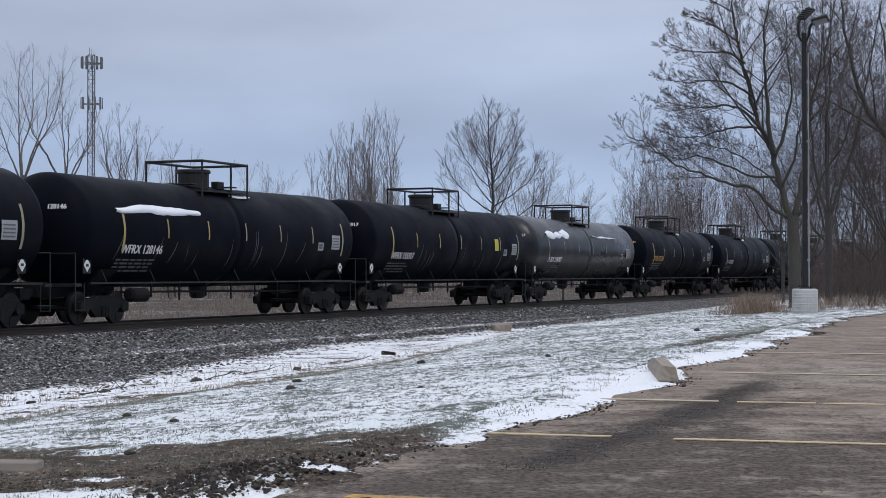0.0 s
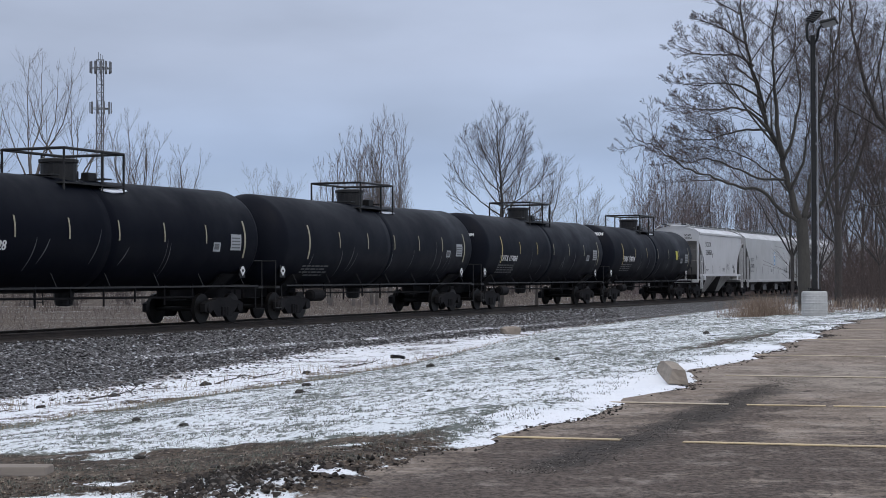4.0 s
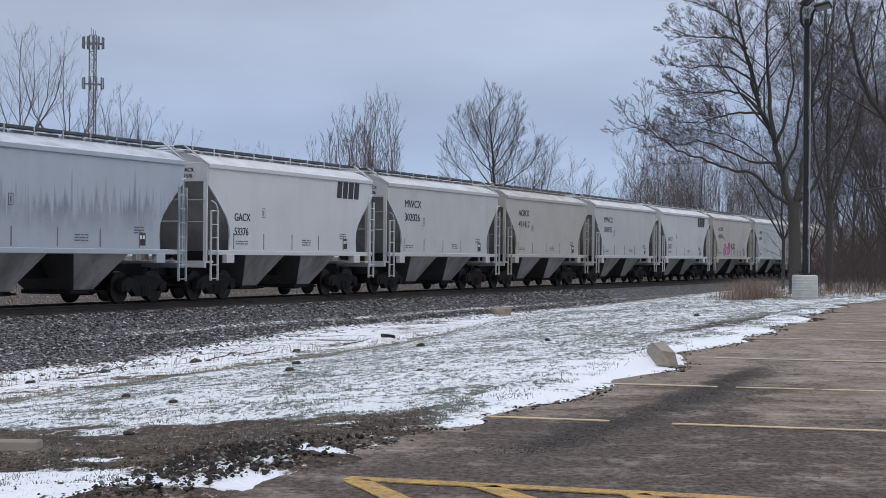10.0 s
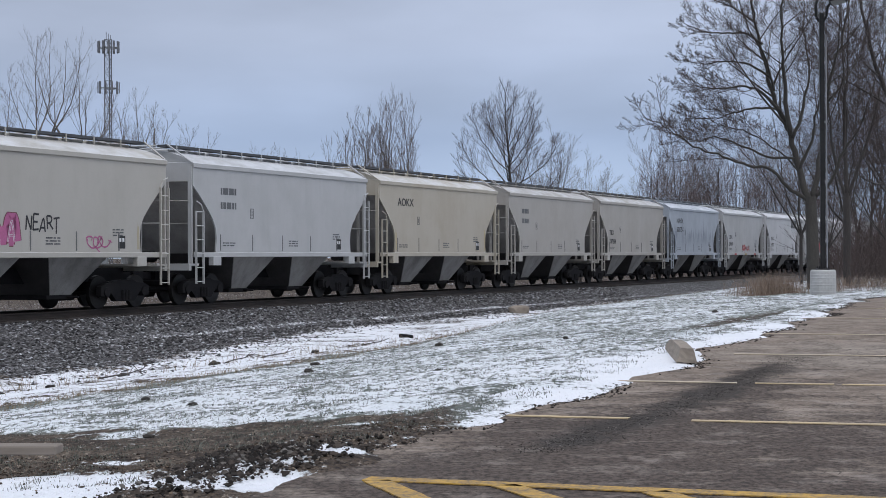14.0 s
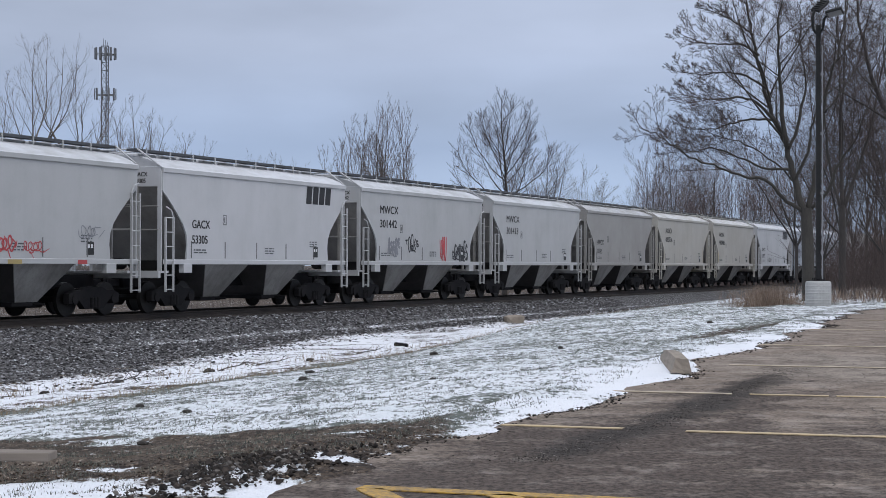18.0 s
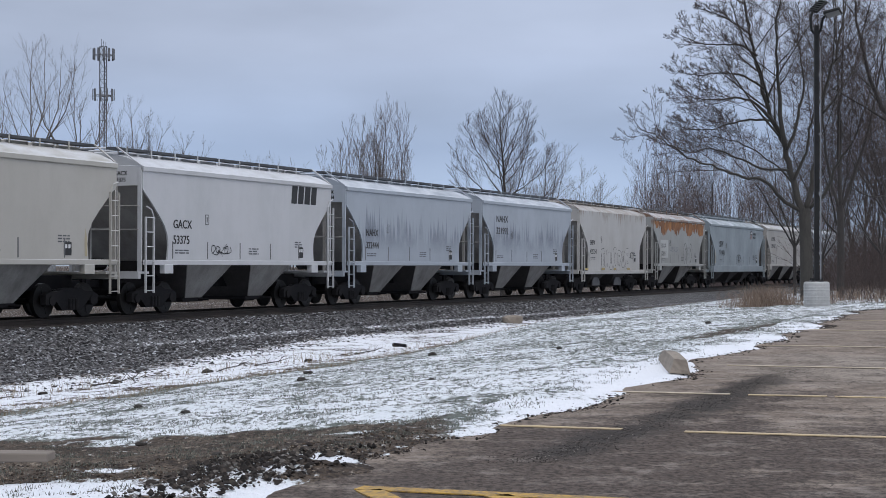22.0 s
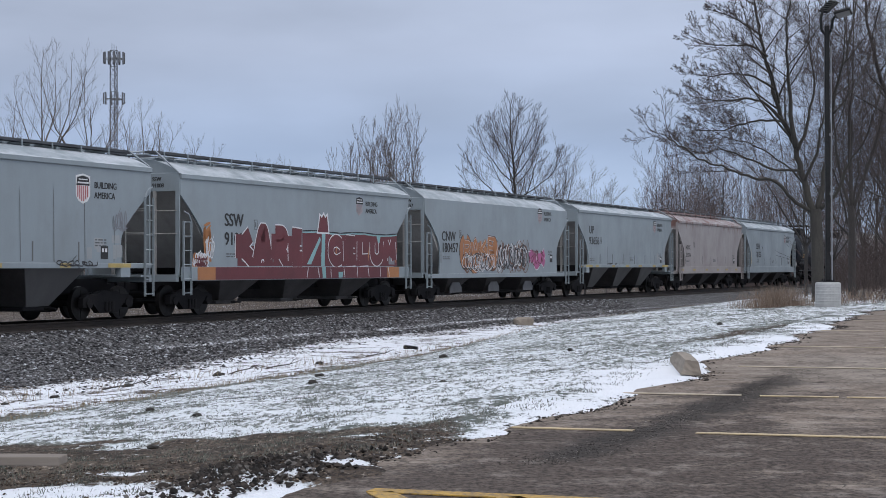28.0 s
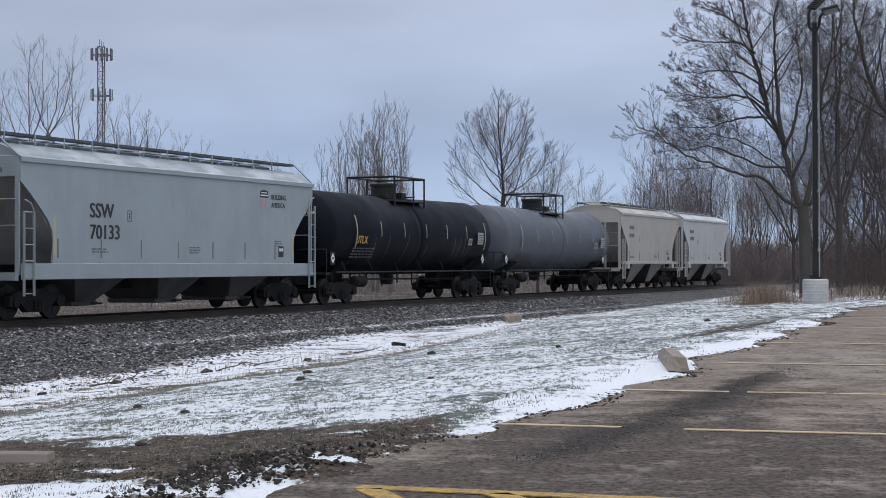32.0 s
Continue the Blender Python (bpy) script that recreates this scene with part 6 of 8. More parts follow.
# hatched no-parking corner in fresher yellow
for x0, y0, x1, y1 in ((-0.46, 8.32, 2.9, 7.22), (-0.41, 8.24, 0.2, 6.5), (0.21, 8.06, 0.87, 6.5), (0.90, 7.82, 1.48, 6.5), (1.75, 7.52, 2.15, 6.5)):
    tagged(stripe(x0, y0, x1, y1, 0.13, YELLOW_LINE), "bright yellow hatching line painted on the asphalt")

# ---- track ----
def rail_profile():
    return [(-0.075, 0.0), (0.075, 0.0), (0.07, 0.02), (0.012, 0.035), (0.012, 0.125), (0.036, 0.138), (0.036, 0.165), (0.028, 0.172), (-0.028, 0.172), (-0.036, 0.165), (-0.036, 0.138), (-0.012, 0.125), (-0.012, 0.035), (-0.07, 0.02)]


track = tagged(new("railway_track"), "single railway track with steel rails on wooden ties", "railway track")
track.matrix_basis = Matrix.Translation(track_point(0, 0, RAIL_TOP)) @ pose(0, 0, 0, 0, 0, CAR_TURN)
for y in (-0.7535, 0.7535):
    bm = bmesh.new()
    prism(bm, [(y + a, b - 0.172) for a, b in rail_profile()], -900, 1500, "x")
    part("rail", bm, RAIL_STEEL, track)
bm = bmesh.new()
box(bm, -0.115, 0.115, -1.3, 1.3, -0.35, -0.176, 0.012)
first = part("tie", bm, TIE_WOOD, track)
first.location.x = 10.0
rng = random.Random(4)
for k in range(1, 260):
    shared("tie", first.data, track, pose(10.0 + 0.52 * k + rng.uniform(-0.02, 0.02), rng.uniform(-0.03, 0.03), rng.uniform(-0.008, 0.008), 0, 0, rng.uniform(-1, 1)))


def pebbles(name, spots, material, label, category, seed=1, flat=0.6):
    """Many small broken stones as one mesh: spots are (place, size)."""
    rg = np.random.default_rng(seed)
    base = np.array([(0, 0, 1), (1, 0, 0.1), (0.2, 1, -0.1), (-1, 0.3, 0.1), (-0.2, -1, 0.0), (0.6, -0.6, 0.55), (-0.5, 0.6, 0.6), (0, 0, -0.6)], dtype=float)
    tris = np.array([(0, 5, 1), (0, 1, 6), (1, 2, 6), (0, 6, 3), (6, 2, 3), (0, 3, 4), (0, 4, 5), (5, 4, 1), (7, 2, 1), (7, 3, 2), (7, 4, 3), (7, 1, 4)])
    n = len(spots)
    pts = np.array([tuple(p) for p, _ in spots])
    size = np.array([z for _, z in spots])
    a = rg.uniform(0, 2 * np.pi, n)
    jit = base[None] + rg.normal(0, 0.15, (n, 8, 3))
    jit *= np.stack([rg.uniform(0.7, 1.3, n), rg.uniform(0.7, 1.3, n), rg.uniform(flat * 0.7, flat * 1.3, n)], 1)[:, None, :]
    c, s = np.cos(a)[:, None], np.sin(a)[:, None]
    x, y = jit[..., 0] * c - jit[..., 1] * s, jit[..., 0] * s + jit[..., 1] * c
    v = np.stack([x, y, jit[..., 2]], -1) * size[:, None, None] + pts[:, None, :]
    f = tris[None] + 8 * np.arange(n)[:, None, None]
    me = bpy.data.meshes.new(name)
    me.from_pydata(v.reshape(-1, 3).tolist(), [], f.reshape(-1, 3).tolist())
    me.materials.append(material)
    ob = new(name, me)
    return tagged(ob, label, category, kind="stuff")


def stone_material(name, stops):
    m, nt, b = blank(name)
    geo = nt.nodes.new("ShaderNodeNewGeometry")
    ramp = nt.nodes.new("ShaderNodeValToRGB")
    ramp.color_ramp.elements[0].position, ramp.color_ramp.elements[0].color = stops[0][0], (*stops[0][1], 1)
    ramp.color_ramp.elements[1].position, ramp.color_ramp.elements[1].color = stops[-1][0], (*stops[-1][1], 1)
    for at, col in stops[1:-1]:
        ramp.color_ramp.elements.new(at).color = (*col, 1)
    nt.links.new(geo.outputs["Random Per Island"], ramp.inputs[0])
    co = nt.nodes.new("ShaderNodeTexCoord").outputs["Object"]
    tiny = noise_on(nt, co, 40.0, 3.0, 0.7)
    nt.links.new(blend(nt, span(nt, tiny, 0.4, 0.75, 0, 0.5), ramp.outputs[0], (0.06, 0.055, 0.05)), b.inputs["Base Color"])
    b.inputs["Roughness"].default_value, b.inputs["Specular IOR Level"].default_value = 0.9, 0.2
    return m


BALLAST = stone_material("crushed_ballast_stone", [(0.0, (0.020, 0.020, 0.023)), (0.45, (0.058, 0.056, 0.058)), (0.76, (0.155, 0.15, 0.152)), (0.90, (0.34, 0.34, 0.35)), (1.0, (0.66, 0.68, 0.72))])
DARK_STONE = stone_material("dark_rubble_stone", [(0.0, (0.010, 0.009, 0.008)), (0.6, (0.030, 0.024, 0.021)), (0.9, (0.075, 0.06, 0.05)), (1.0, (0.22, 0.205, 0.19))])
EARTH_GRIT = stone_material("brown_earth_grit", [(0.0, (0.014, 0.010, 0.008)), (0.5, (0.06, 0.042, 0.03)), (0.85, (0.14, 0.10, 0.07)), (1.0, (0.36, 0.30, 0.24))])
CRUMB = stone_material("asphalt_crumb_stone", [(0.0, (0.015, 0.013, 0.012)), (0.6, (0.05, 0.044, 0.04)), (0.9, (0.14, 0.125, 0.11)), (1.0, (0.4, 0.37, 0.33))])
rng = random.Random(7)
spots = []
while len(spots) < 26000:
    s = 14 + 66 * rng.random() ** 1.5
    pad = 4.4 + 3.6 * (1 - ease(24, 45, s)) - 0.5 * ease(50, 75, s) + 0.4 * fbm(s, 6, 0.16, 3)
    d = rng.uniform(0.9, pad + 0.2) if rng.random() < 0.93 else pad + 0.2 + 1.5 * rng.random() ** 2
    if abs(d - 3.25) < 0.16 and s > 34 and rng.random() < 0.8:
        continue
    spots.append((place(s, d, 0.004), rng.uniform(0.024, 0.055) * (1 if d < 5 else 0.8)))
for _ in range(900):
    s = rng.uniform(12, 40)
    d = rng.uniform(8.2, 12.6)
    if fbm(s, d, 0.8, 18) > 0.05:
        spots.append((place(s, d, 0.004), 0.008 + 0.03 * rng.random() ** 3))
pebbles("ballast", spots, BALLAST, "grey crushed-stone ballast along the track", "ballast", 3)
spots = []
gritty = []
for _ in range(2300):
    s, d = rng.gauss(7.35, 0.6), rng.gauss(22.60, 0.17)
    at = track_point(s, d)
    if d < LOT_EDGE + 0.15 and 4.5 < s < 9.2 and at.x > -1.45 + rng.gauss(0, 0.25):
        spots.append((place(s, d, 0.01), 0.004 + 0.019 * rng.random() ** 3))
for _ in range(15000):
    s, d = rng.uniform(4.5, 11), rng.uniform(19.0, 22.9)
    if track_point(s, d).y > 11.2 + 0.4 * fbm(s, d, 0.7, 4):
        continue
    if covers(s, d)[0] > 0.62 and rng.random() < 0.85:
        continue
    gritty.append((place(s, d, 0.002), 0.003 + 0.011 * rng.random() ** 3))
pebbles("earth_grit", gritty, EARTH_GRIT, "loose brown gravel and clods on the bare earth", "gravel", 4, 0.7)
pebbles("rubble", spots, DARK_STONE, "dark broken stones spilled at the lot's corner", "stones", 5, 0.85)
spots = []
for _ in range(7000):
    y = rng.uniform(9.4, 16.2)
    x = 0.24 + (y - 9.0) * 0.42 + rng.gauss(0, 0.10 + 0.16 * rng.random() ** 3)
    spots.append((Vector((x, y, lot_height(y) + 0.003)), 0.0015 + 0.0042 * rng.random() ** 2))
pebbles("asphalt_crumbs", spots, CRUMB, "loose dark crumbs of broken asphalt", "crumbs", 6, 0.6)

spots = []
while len(spots) < 3000:
    s = rng.uniform(8.6, 36)
    if fbm(s, 2.0, 0.6, 21) + 0.6 * fbm(s, 5.0, 2.2, 22) < rng.uniform(-0.35, 0.35):
        continue
    d = lot_edge(s) + 0.34 * fbm(s, 3.0, 0.5, 8) + rng.gauss(0.06, 0.07)
    p = track_point(s, d)
    p.z = lot_height(p.y) + 0.004
    spots.append((p, 0.003 + 0.014 * rng.random() ** 3))
pebbles("edge_debris", spots, DARK_STONE, "dark crumbs and earth along the asphalt's ragged edge", "debris", 8, 0.6)


# ---- grass ----
def blade_material(name, stops):
    return stone_material(name, stops)


GRASS = blade_material("winter_grass_blades", [(0.0, (0.07, 0.078, 0.068)), (0.4, (0.13, 0.145, 0.125)), (0.75, (0.20, 0.208, 0.18)), (1.0, (0.34, 0.32, 0.27))])
STRAW = blade_material("dry_straw_blades", [(0.0, (0.16, 0.11, 0.065)), (0.5, (0.27, 0.20, 0.12)), (1.0, (0.40, 0.32, 0.21))])

WEED = blade_material("reddish_weed_stalks", [(0.0, (0.15, 0.10, 0.075)), (0.5, (0.26, 0.19, 0.145)), (1.0, (0.40, 0.32, 0.25))])
FIELD_STRAW = blade_material("field_straw_blades", [(0.0, (0.095, 0.076, 0.072)), (0.5, (0.16, 0.134, 0.127)), (1.0, (0.24, 0.205, 0.19))])


def blades(name, roots, material, label, category, seed=1):
    """Leaning tapered blades: roots are (place, height, width)."""
    rg = np.random.default_rng(seed)
    n = len(roots)
    p = np.array([tuple(r[0]) for r in roots])
    h = np.array([r[1] for r in roots])
    w = np.array([r[2] for r in roots])
    a, lean = rg.uniform(0, 2 * np.pi, n), rg.uniform(0.05, 0.75, n)
    side = np.stack([np.cos(a), np.sin(a), np.zeros(n)], 1) * w[:, None] / 2
    b = rg.uniform(0, 2 * np.pi, n)
    tilt = np.stack([np.cos(b) * lean, np.sin(b) * lean, np.ones(n)], 1)
    mid, top = p + tilt * h[:, None] * 0.55, p + tilt * h[:, None] * np.stack([1.25 * np.ones(n), 1.25 * np.ones(n), 0.92 * np.ones(n)], 1)
    v = np.stack([p - side, p + side, mid - side * 0.7, mid + side * 0.7, top], 1)
    f = np.array([(0, 1, 3), (0, 3, 2), (2, 3, 4)])[None] + 5 * np.arange(n)[:, None, None]
    me = bpy.data.meshes.new(name)
    me.from_pydata(v.reshape(-1, 3).tolist(), [], f.reshape(-1, 3).tolist())
    me.materials.append(material)
    return tagged(new(name, me), label, category, kind="stuff")


rng = random.Random(11)
roots = []
for _ in range(36000):
    s, d = 6.5 + 44 * rng.random() ** 1.6, rng.uniform(12.0, 22.6)
    if d < crest_line(s) or track_point(s, d).y < 10.6 or 0.8 * fbm(s, d, 0.9, 14) + 0.8 * fbm(s, d, 3.2, 15) < -0.02:
        continue
    wide = rng.uniform(0.02, 0.08)
    tall = rng.uniform(0.6, 1.3)
    for _ in range(8):
        q = place(s + rng.gauss(0, wide), d + rng.gauss(0, wide))
        roots.append((q, tall * rng.uniform(0.008, 0.024), rng.uniform(0.004, 0.008)))
# sparser tufts on the bare earth and in the near snow
for _ in range(1500):
    s, d = rng.uniform(4.5, 11), rng.uniform(19.0, 22.7)
    if track_point(s, d).y > 11.4 or fbm(s, d, 1.1, 16) < 0.0:
        continue
    for _ in range(8):
        roots.append((place(s + rng.gauss(0, 0.03), d + rng.gauss(0, 0.03)), rng.uniform(0.008, 0.03), 0.005))
blades("lawn_grass", roots, GRASS, "short winter grass poking through thin snow", "grass", 2)
roots = []
for _ in range(7000):
    s = rng.uniform(10, 62)
    d = crest_line(s) + rng.gauss(0, 0.4)
    roots.append((place(s, d), rng.uniform(0.03, 0.09), 0.006))
for _ in range(700):
    s, d = rng.uniform(12, 45), rng.uniform(9.5, 13)
    roots.append((place(s, d), rng.uniform(0.1, 0.3), 0.007))
blades("ditch_straw", roots, STRAW, "dry tan grass along the ditch's rim", "grass", 3)

# ---- bare trees ----
BARK = surface("grey_brown_bark", (0.070, 0.062, 0.058), (0.036, 0.032, 0.030), 0.9, 0, 1.2, 16.0, 0.6, 0.03, (1, 1, 0.35))
TWIG = surface("dark_twigs", (0.085, 0.066, 0.062), (0.05, 0.039, 0.038), 0.9, 0, 1.0, 6.0)
PALE_TWIG = surface("pale_grey_twigs", (0.18, 0.152, 0.142), (0.12, 0.102, 0.096), 0.9, 0, 1.0, 6.0)
PALE_BARK = surface("pale_grey_bark", (0.17, 0.15, 0.14), (0.10, 0.09, 0.085), 0.9, 0, 1.2, 14.0, 0.5, 0.02, (1, 1, 0.35))
MOSSY_BARK = surface("greenish_trunk_bark", (0.066, 0.061, 0.053), (0.036, 0.033, 0.030), 0.9, 0, 1.2, 16.0, 0.7, 0.03, (1, 1, 0.35))
FAR_TWIG = surface("greyish_pink_far_twigs", (0.165, 0.128, 0.125), (0.11, 0.086, 0.084), 0.9, 0, 1.0, 6.0)
BRUSH_RED = surface("reddish_brown_stems", (0.085, 0.060, 0.052), (0.045, 0.033, 0.030), 0.9, 0, 1.0, 6.0)


class Wood:
    def __init__(self):
        self.v, self.f = [], []

    def tube(self, pts, radii, n):
        start = len(self.v)
        for i, (p, r) in enumerate(zip(pts, radii)):
            t = (pts[min(i + 1, len(pts) - 1)] - pts[max(i - 1, 0)])
            t.normalize()
            u = t.cross(Vector((0.31, 0.95, 0.05)))
            if u.length < 0.1:
                u = t.cross(Vector((1, 0, 0)))
            u.normalize()
            w = t.cross(u)
            for k in range(n):
                a = 2 * math.pi * k / n
                self.v.append(p + (u * math.cos(a) + w * math.sin(a)) * r)
        for i in range(len(pts) - 1):
            for k in range(n):
                a, b = start + i * n + k, start + i * n + (k + 1) % n
                self.f.append((a, b, b + n, a + n))
        if n > 3:
            self.f.append(tuple(range(start, start + n))[::-1])

    def mesh(self, name, material):
        me = bpy.data.meshes.new(name)
        me.from_pydata([tuple(p) for p in self.v], [], self.f)
        me.polygons.foreach_set("use_smooth", [True] * len(me.polygons))
        me.materials.append(material)
        return me


def bend(pts, n):
    """A smooth run through a few control points."""
    out = []
    for i in range(len(pts) - 1):
        p0, p1, p2, p3 = pts[max(0, i - 1)], pts[i], pts[i + 1], pts[min(len(pts) - 1, i + 2)]
        for k in range(n):
            t = k / n
            out.append(0.5 * ((2 * p1) + (p2 - p0) * t + (2 * p0 - 5 * p1 + 4 * p2 - p3) * t * t + (3 * p1 - p0 - 3 * p2 + p3) * t ** 3))
    out.append(pts[-1].copy())
    return out


def sprout(limbs, twigs, pts, r, lev, rng, cfg):
    """Side shoots along a limb, level by level down to the twigs; each one bows up towards the light."""
    depth, kids, angles, ratios, up, wild, least, dome = cfg
    if lev > depth:
        return
    length = sum((b - a).length for a, b in zip(pts, pts[1:]))
    n = max(2, round(kids[lev - 1] * (0.8 + 0.4 * rng.random())))
    first = 0.30 if lev == 1 else 0.18
    turn = rng.uniform(0, 2 * math.pi)
    for k in range(n):
        u = first + (1 - first) * (k + 0.2 + 0.6 * rng.random()) / n
        x = u * (len(pts) - 1)
        i = min(int(x), len(pts) - 2)
        p = pts[i].lerp(pts[i + 1], x - i)
        d = (pts[i + 1] - pts[i]).normalized()
        turn += 2.4 + rng.uniform(-0.7, 0.7)
        flat = d.cross(Vector((0.2, 0.9, 0.3))).normalized()
        side = flat * math.cos(turn) + d.cross(flat) * math.sin(turn)
        if side.z < -0.3:
            side.z *= 0.3
            side.normalize()
        a = radians(angles[lev - 1] * rng.uniform(0.75, 1.25))
        d = (d * math.cos(a) + side * math.sin(a)).normalized()
        ell = length * ratios[lev - 1] * rng.uniform(0.65, 1.2) * (1.25 - 0.75 * u)
        if dome:
            e = p + d * ell
            far = math.sqrt(((e.x - dome[3]) ** 2 + e.y * e.y) / dome[0] ** 2 + ((e.z - dome[1]) / dome[2]) ** 2)
            ell *= max(0.35, 1.0 - 1.2 * max(0.0, far - 0.97))
        rr = max(least, r * (1 - 0.6 * u) * rng.uniform(0.26, 0.42))
        segs = max(2, 6 - lev)
        run = [p]
        for _ in range(segs):
            d = (d + Vector((rng.uniform(-wild, wild), rng.uniform(-wild, wild), rng.uniform(-wild, wild) + up)) * (4 / segs) ** 0.5).normalized()
            run.append(run[-1] + d * ell / segs)
        thick = rr > 0.02
        (limbs if thick else twigs).tube(run, [max(least * 0.55, rr * (1 - 0.7 * j / segs)) for j in range(segs + 1)], 5 if thick else 3)
        sprout(limbs, twigs, run, rr, lev + 1, rng, cfg)


def tree(name, runs, cfg, seed, bark, twig, label, trunk_n=9, group=""):
    """runs: limb control points with start and end radius; the first is the trunk."""
    rng = random.Random(seed)
    limbs, twigs = Wood(), Wood()
    for k, (pts, r0, r1) in enumerate(runs):
        run = bend([Vector(p) for p in pts], 4)
        n = len(run)
        if k:   # limbs waver a little along their way
            sway = min(0.045, 0.008 * sum((b - a).length for a, b in zip(run, run[1:])))
            for q in run[2:]:
                q += Vector((rng.uniform(-sway, sway), rng.uniform(-sway, sway), rng.uniform(-sway, sway)))
        limbs.tube(run, [r0 + (r1 - r0) * (i / (n - 1)) ** (0.8 if k else 1.0) for i in range(n)], trunk_n if k == 0 else 7)
        if k or len(runs) == 1:
            sprout(limbs, twigs, run, r0, 1, rng, cfg)
    root = new(name)
    a = new("trunk", limbs.mesh("trunk", bark))
    b = new("crown", twigs.mesh("crown", twig))
    a.parent = b.parent = root
    return tagged(root, label, "tree", group)


def stand(name, height, stems, lean, cfg, seed, bark, twig, label, group="", r=None, fork=0.12, base_spread=0.0):
    """A tree whose stems rise from a short trunk in a vase shape."""
    rng = random.Random(seed)
    r = r or height * 0.016
    base = height * fork
    runs = [([(0, 0, -0.3), (0.02, 0, base * 0.5), (0, 0, base)], r * 1.15, r)]
    for k in range(stems):
        a = 2 * math.pi * (k + rng.uniform(-0.3, 0.3)) / stems
        h = height * rng.uniform(0.78, 1.0)
        out = lean * h * rng.uniform(0.55, 1.1)
        if k == 0:
            out, h = lean * h * 0.15, height
        pts = [Vector((math.cos(a) * base_spread, math.sin(a) * base_spread, base * 0.92))]
        for u, v in ((0.25, 0.38), (0.55, 0.70), (1.0, 1.0)):
            q = base_spread + out * v
            pts.append(Vector((math.cos(a) * q + rng.uniform(-0.015, 0.015) * h, math.sin(a) * q + rng.uniform(-0.015, 0.015) * h, base + (h - base) * u)))
        runs.append((pts, r * rng.uniform(0.55, 0.75), r * 0.08))
    return tree(name, runs, cfg, seed, bark, twig, label, 7, group)


def oval(name, height, bole, wide, cfg, seed, bark, twig, label, limbs=15, r=0.2, group=""):
    """A tree with one leader and limbs that sweep out and up to an egg-shaped crown."""
    rng = random.Random(seed)
    runs = [([(0, 0, -0.3), (0.05, 0, bole * 0.5), (0, 0, bole)], r * 1.1, r * 0.85)]
    spine = [Vector((0, 0, bole * 0.97)), Vector((0.1, 0, bole + (height - bole) * 0.3)), Vector((-0.12, 0.1, bole + (height - bole) * 0.65)), Vector((-0.25, 0, height))]
    runs.append((spine, r * 0.7, r * 0.07))
    for k in range(limbs):
        u = k / limbs
        z = bole * 0.92 + (height - bole) * 0.62 * u
        a = k * 2.4 + 0.3
        # egg-shaped outline: widest at a third of the crown's height
        out = wide * (1.0 - 0.55 * u) * rng.uniform(0.8, 1.05)
        rise = (height - z) * (0.36 + 0.5 * u) * rng.uniform(0.85, 1.1)
        c, s = math.cos(a), math.sin(a)
        runs.append(([(0, 0, z), (c * out * 0.42, s * out * 0.42, z + rise * 0.26), (c * out * 0.8, s * out * 0.8, z + rise * 0.62), (c * out, s * out, z + rise)], r * (0.32 - 0.14 * u), r * 0.05))
    return tree(name, runs, cfg, seed, bark, twig, label, 8, group)


def footing(x, y):
    d = TRACK_GAP - (x * ACROSS.x + y * ACROSS.y)
    s = x * AWAY.x + y * AWAY.y
    return ground_height(s, d)


def limb(r0, r1, depth, *way):
    """A limb through (x, z) points that drifts away from or towards the viewer by depth metres."""
    n = len(way) - 1
    return ([(x, depth * k / n, z) for k, (x, z) in enumerate(way)], r0, r1)


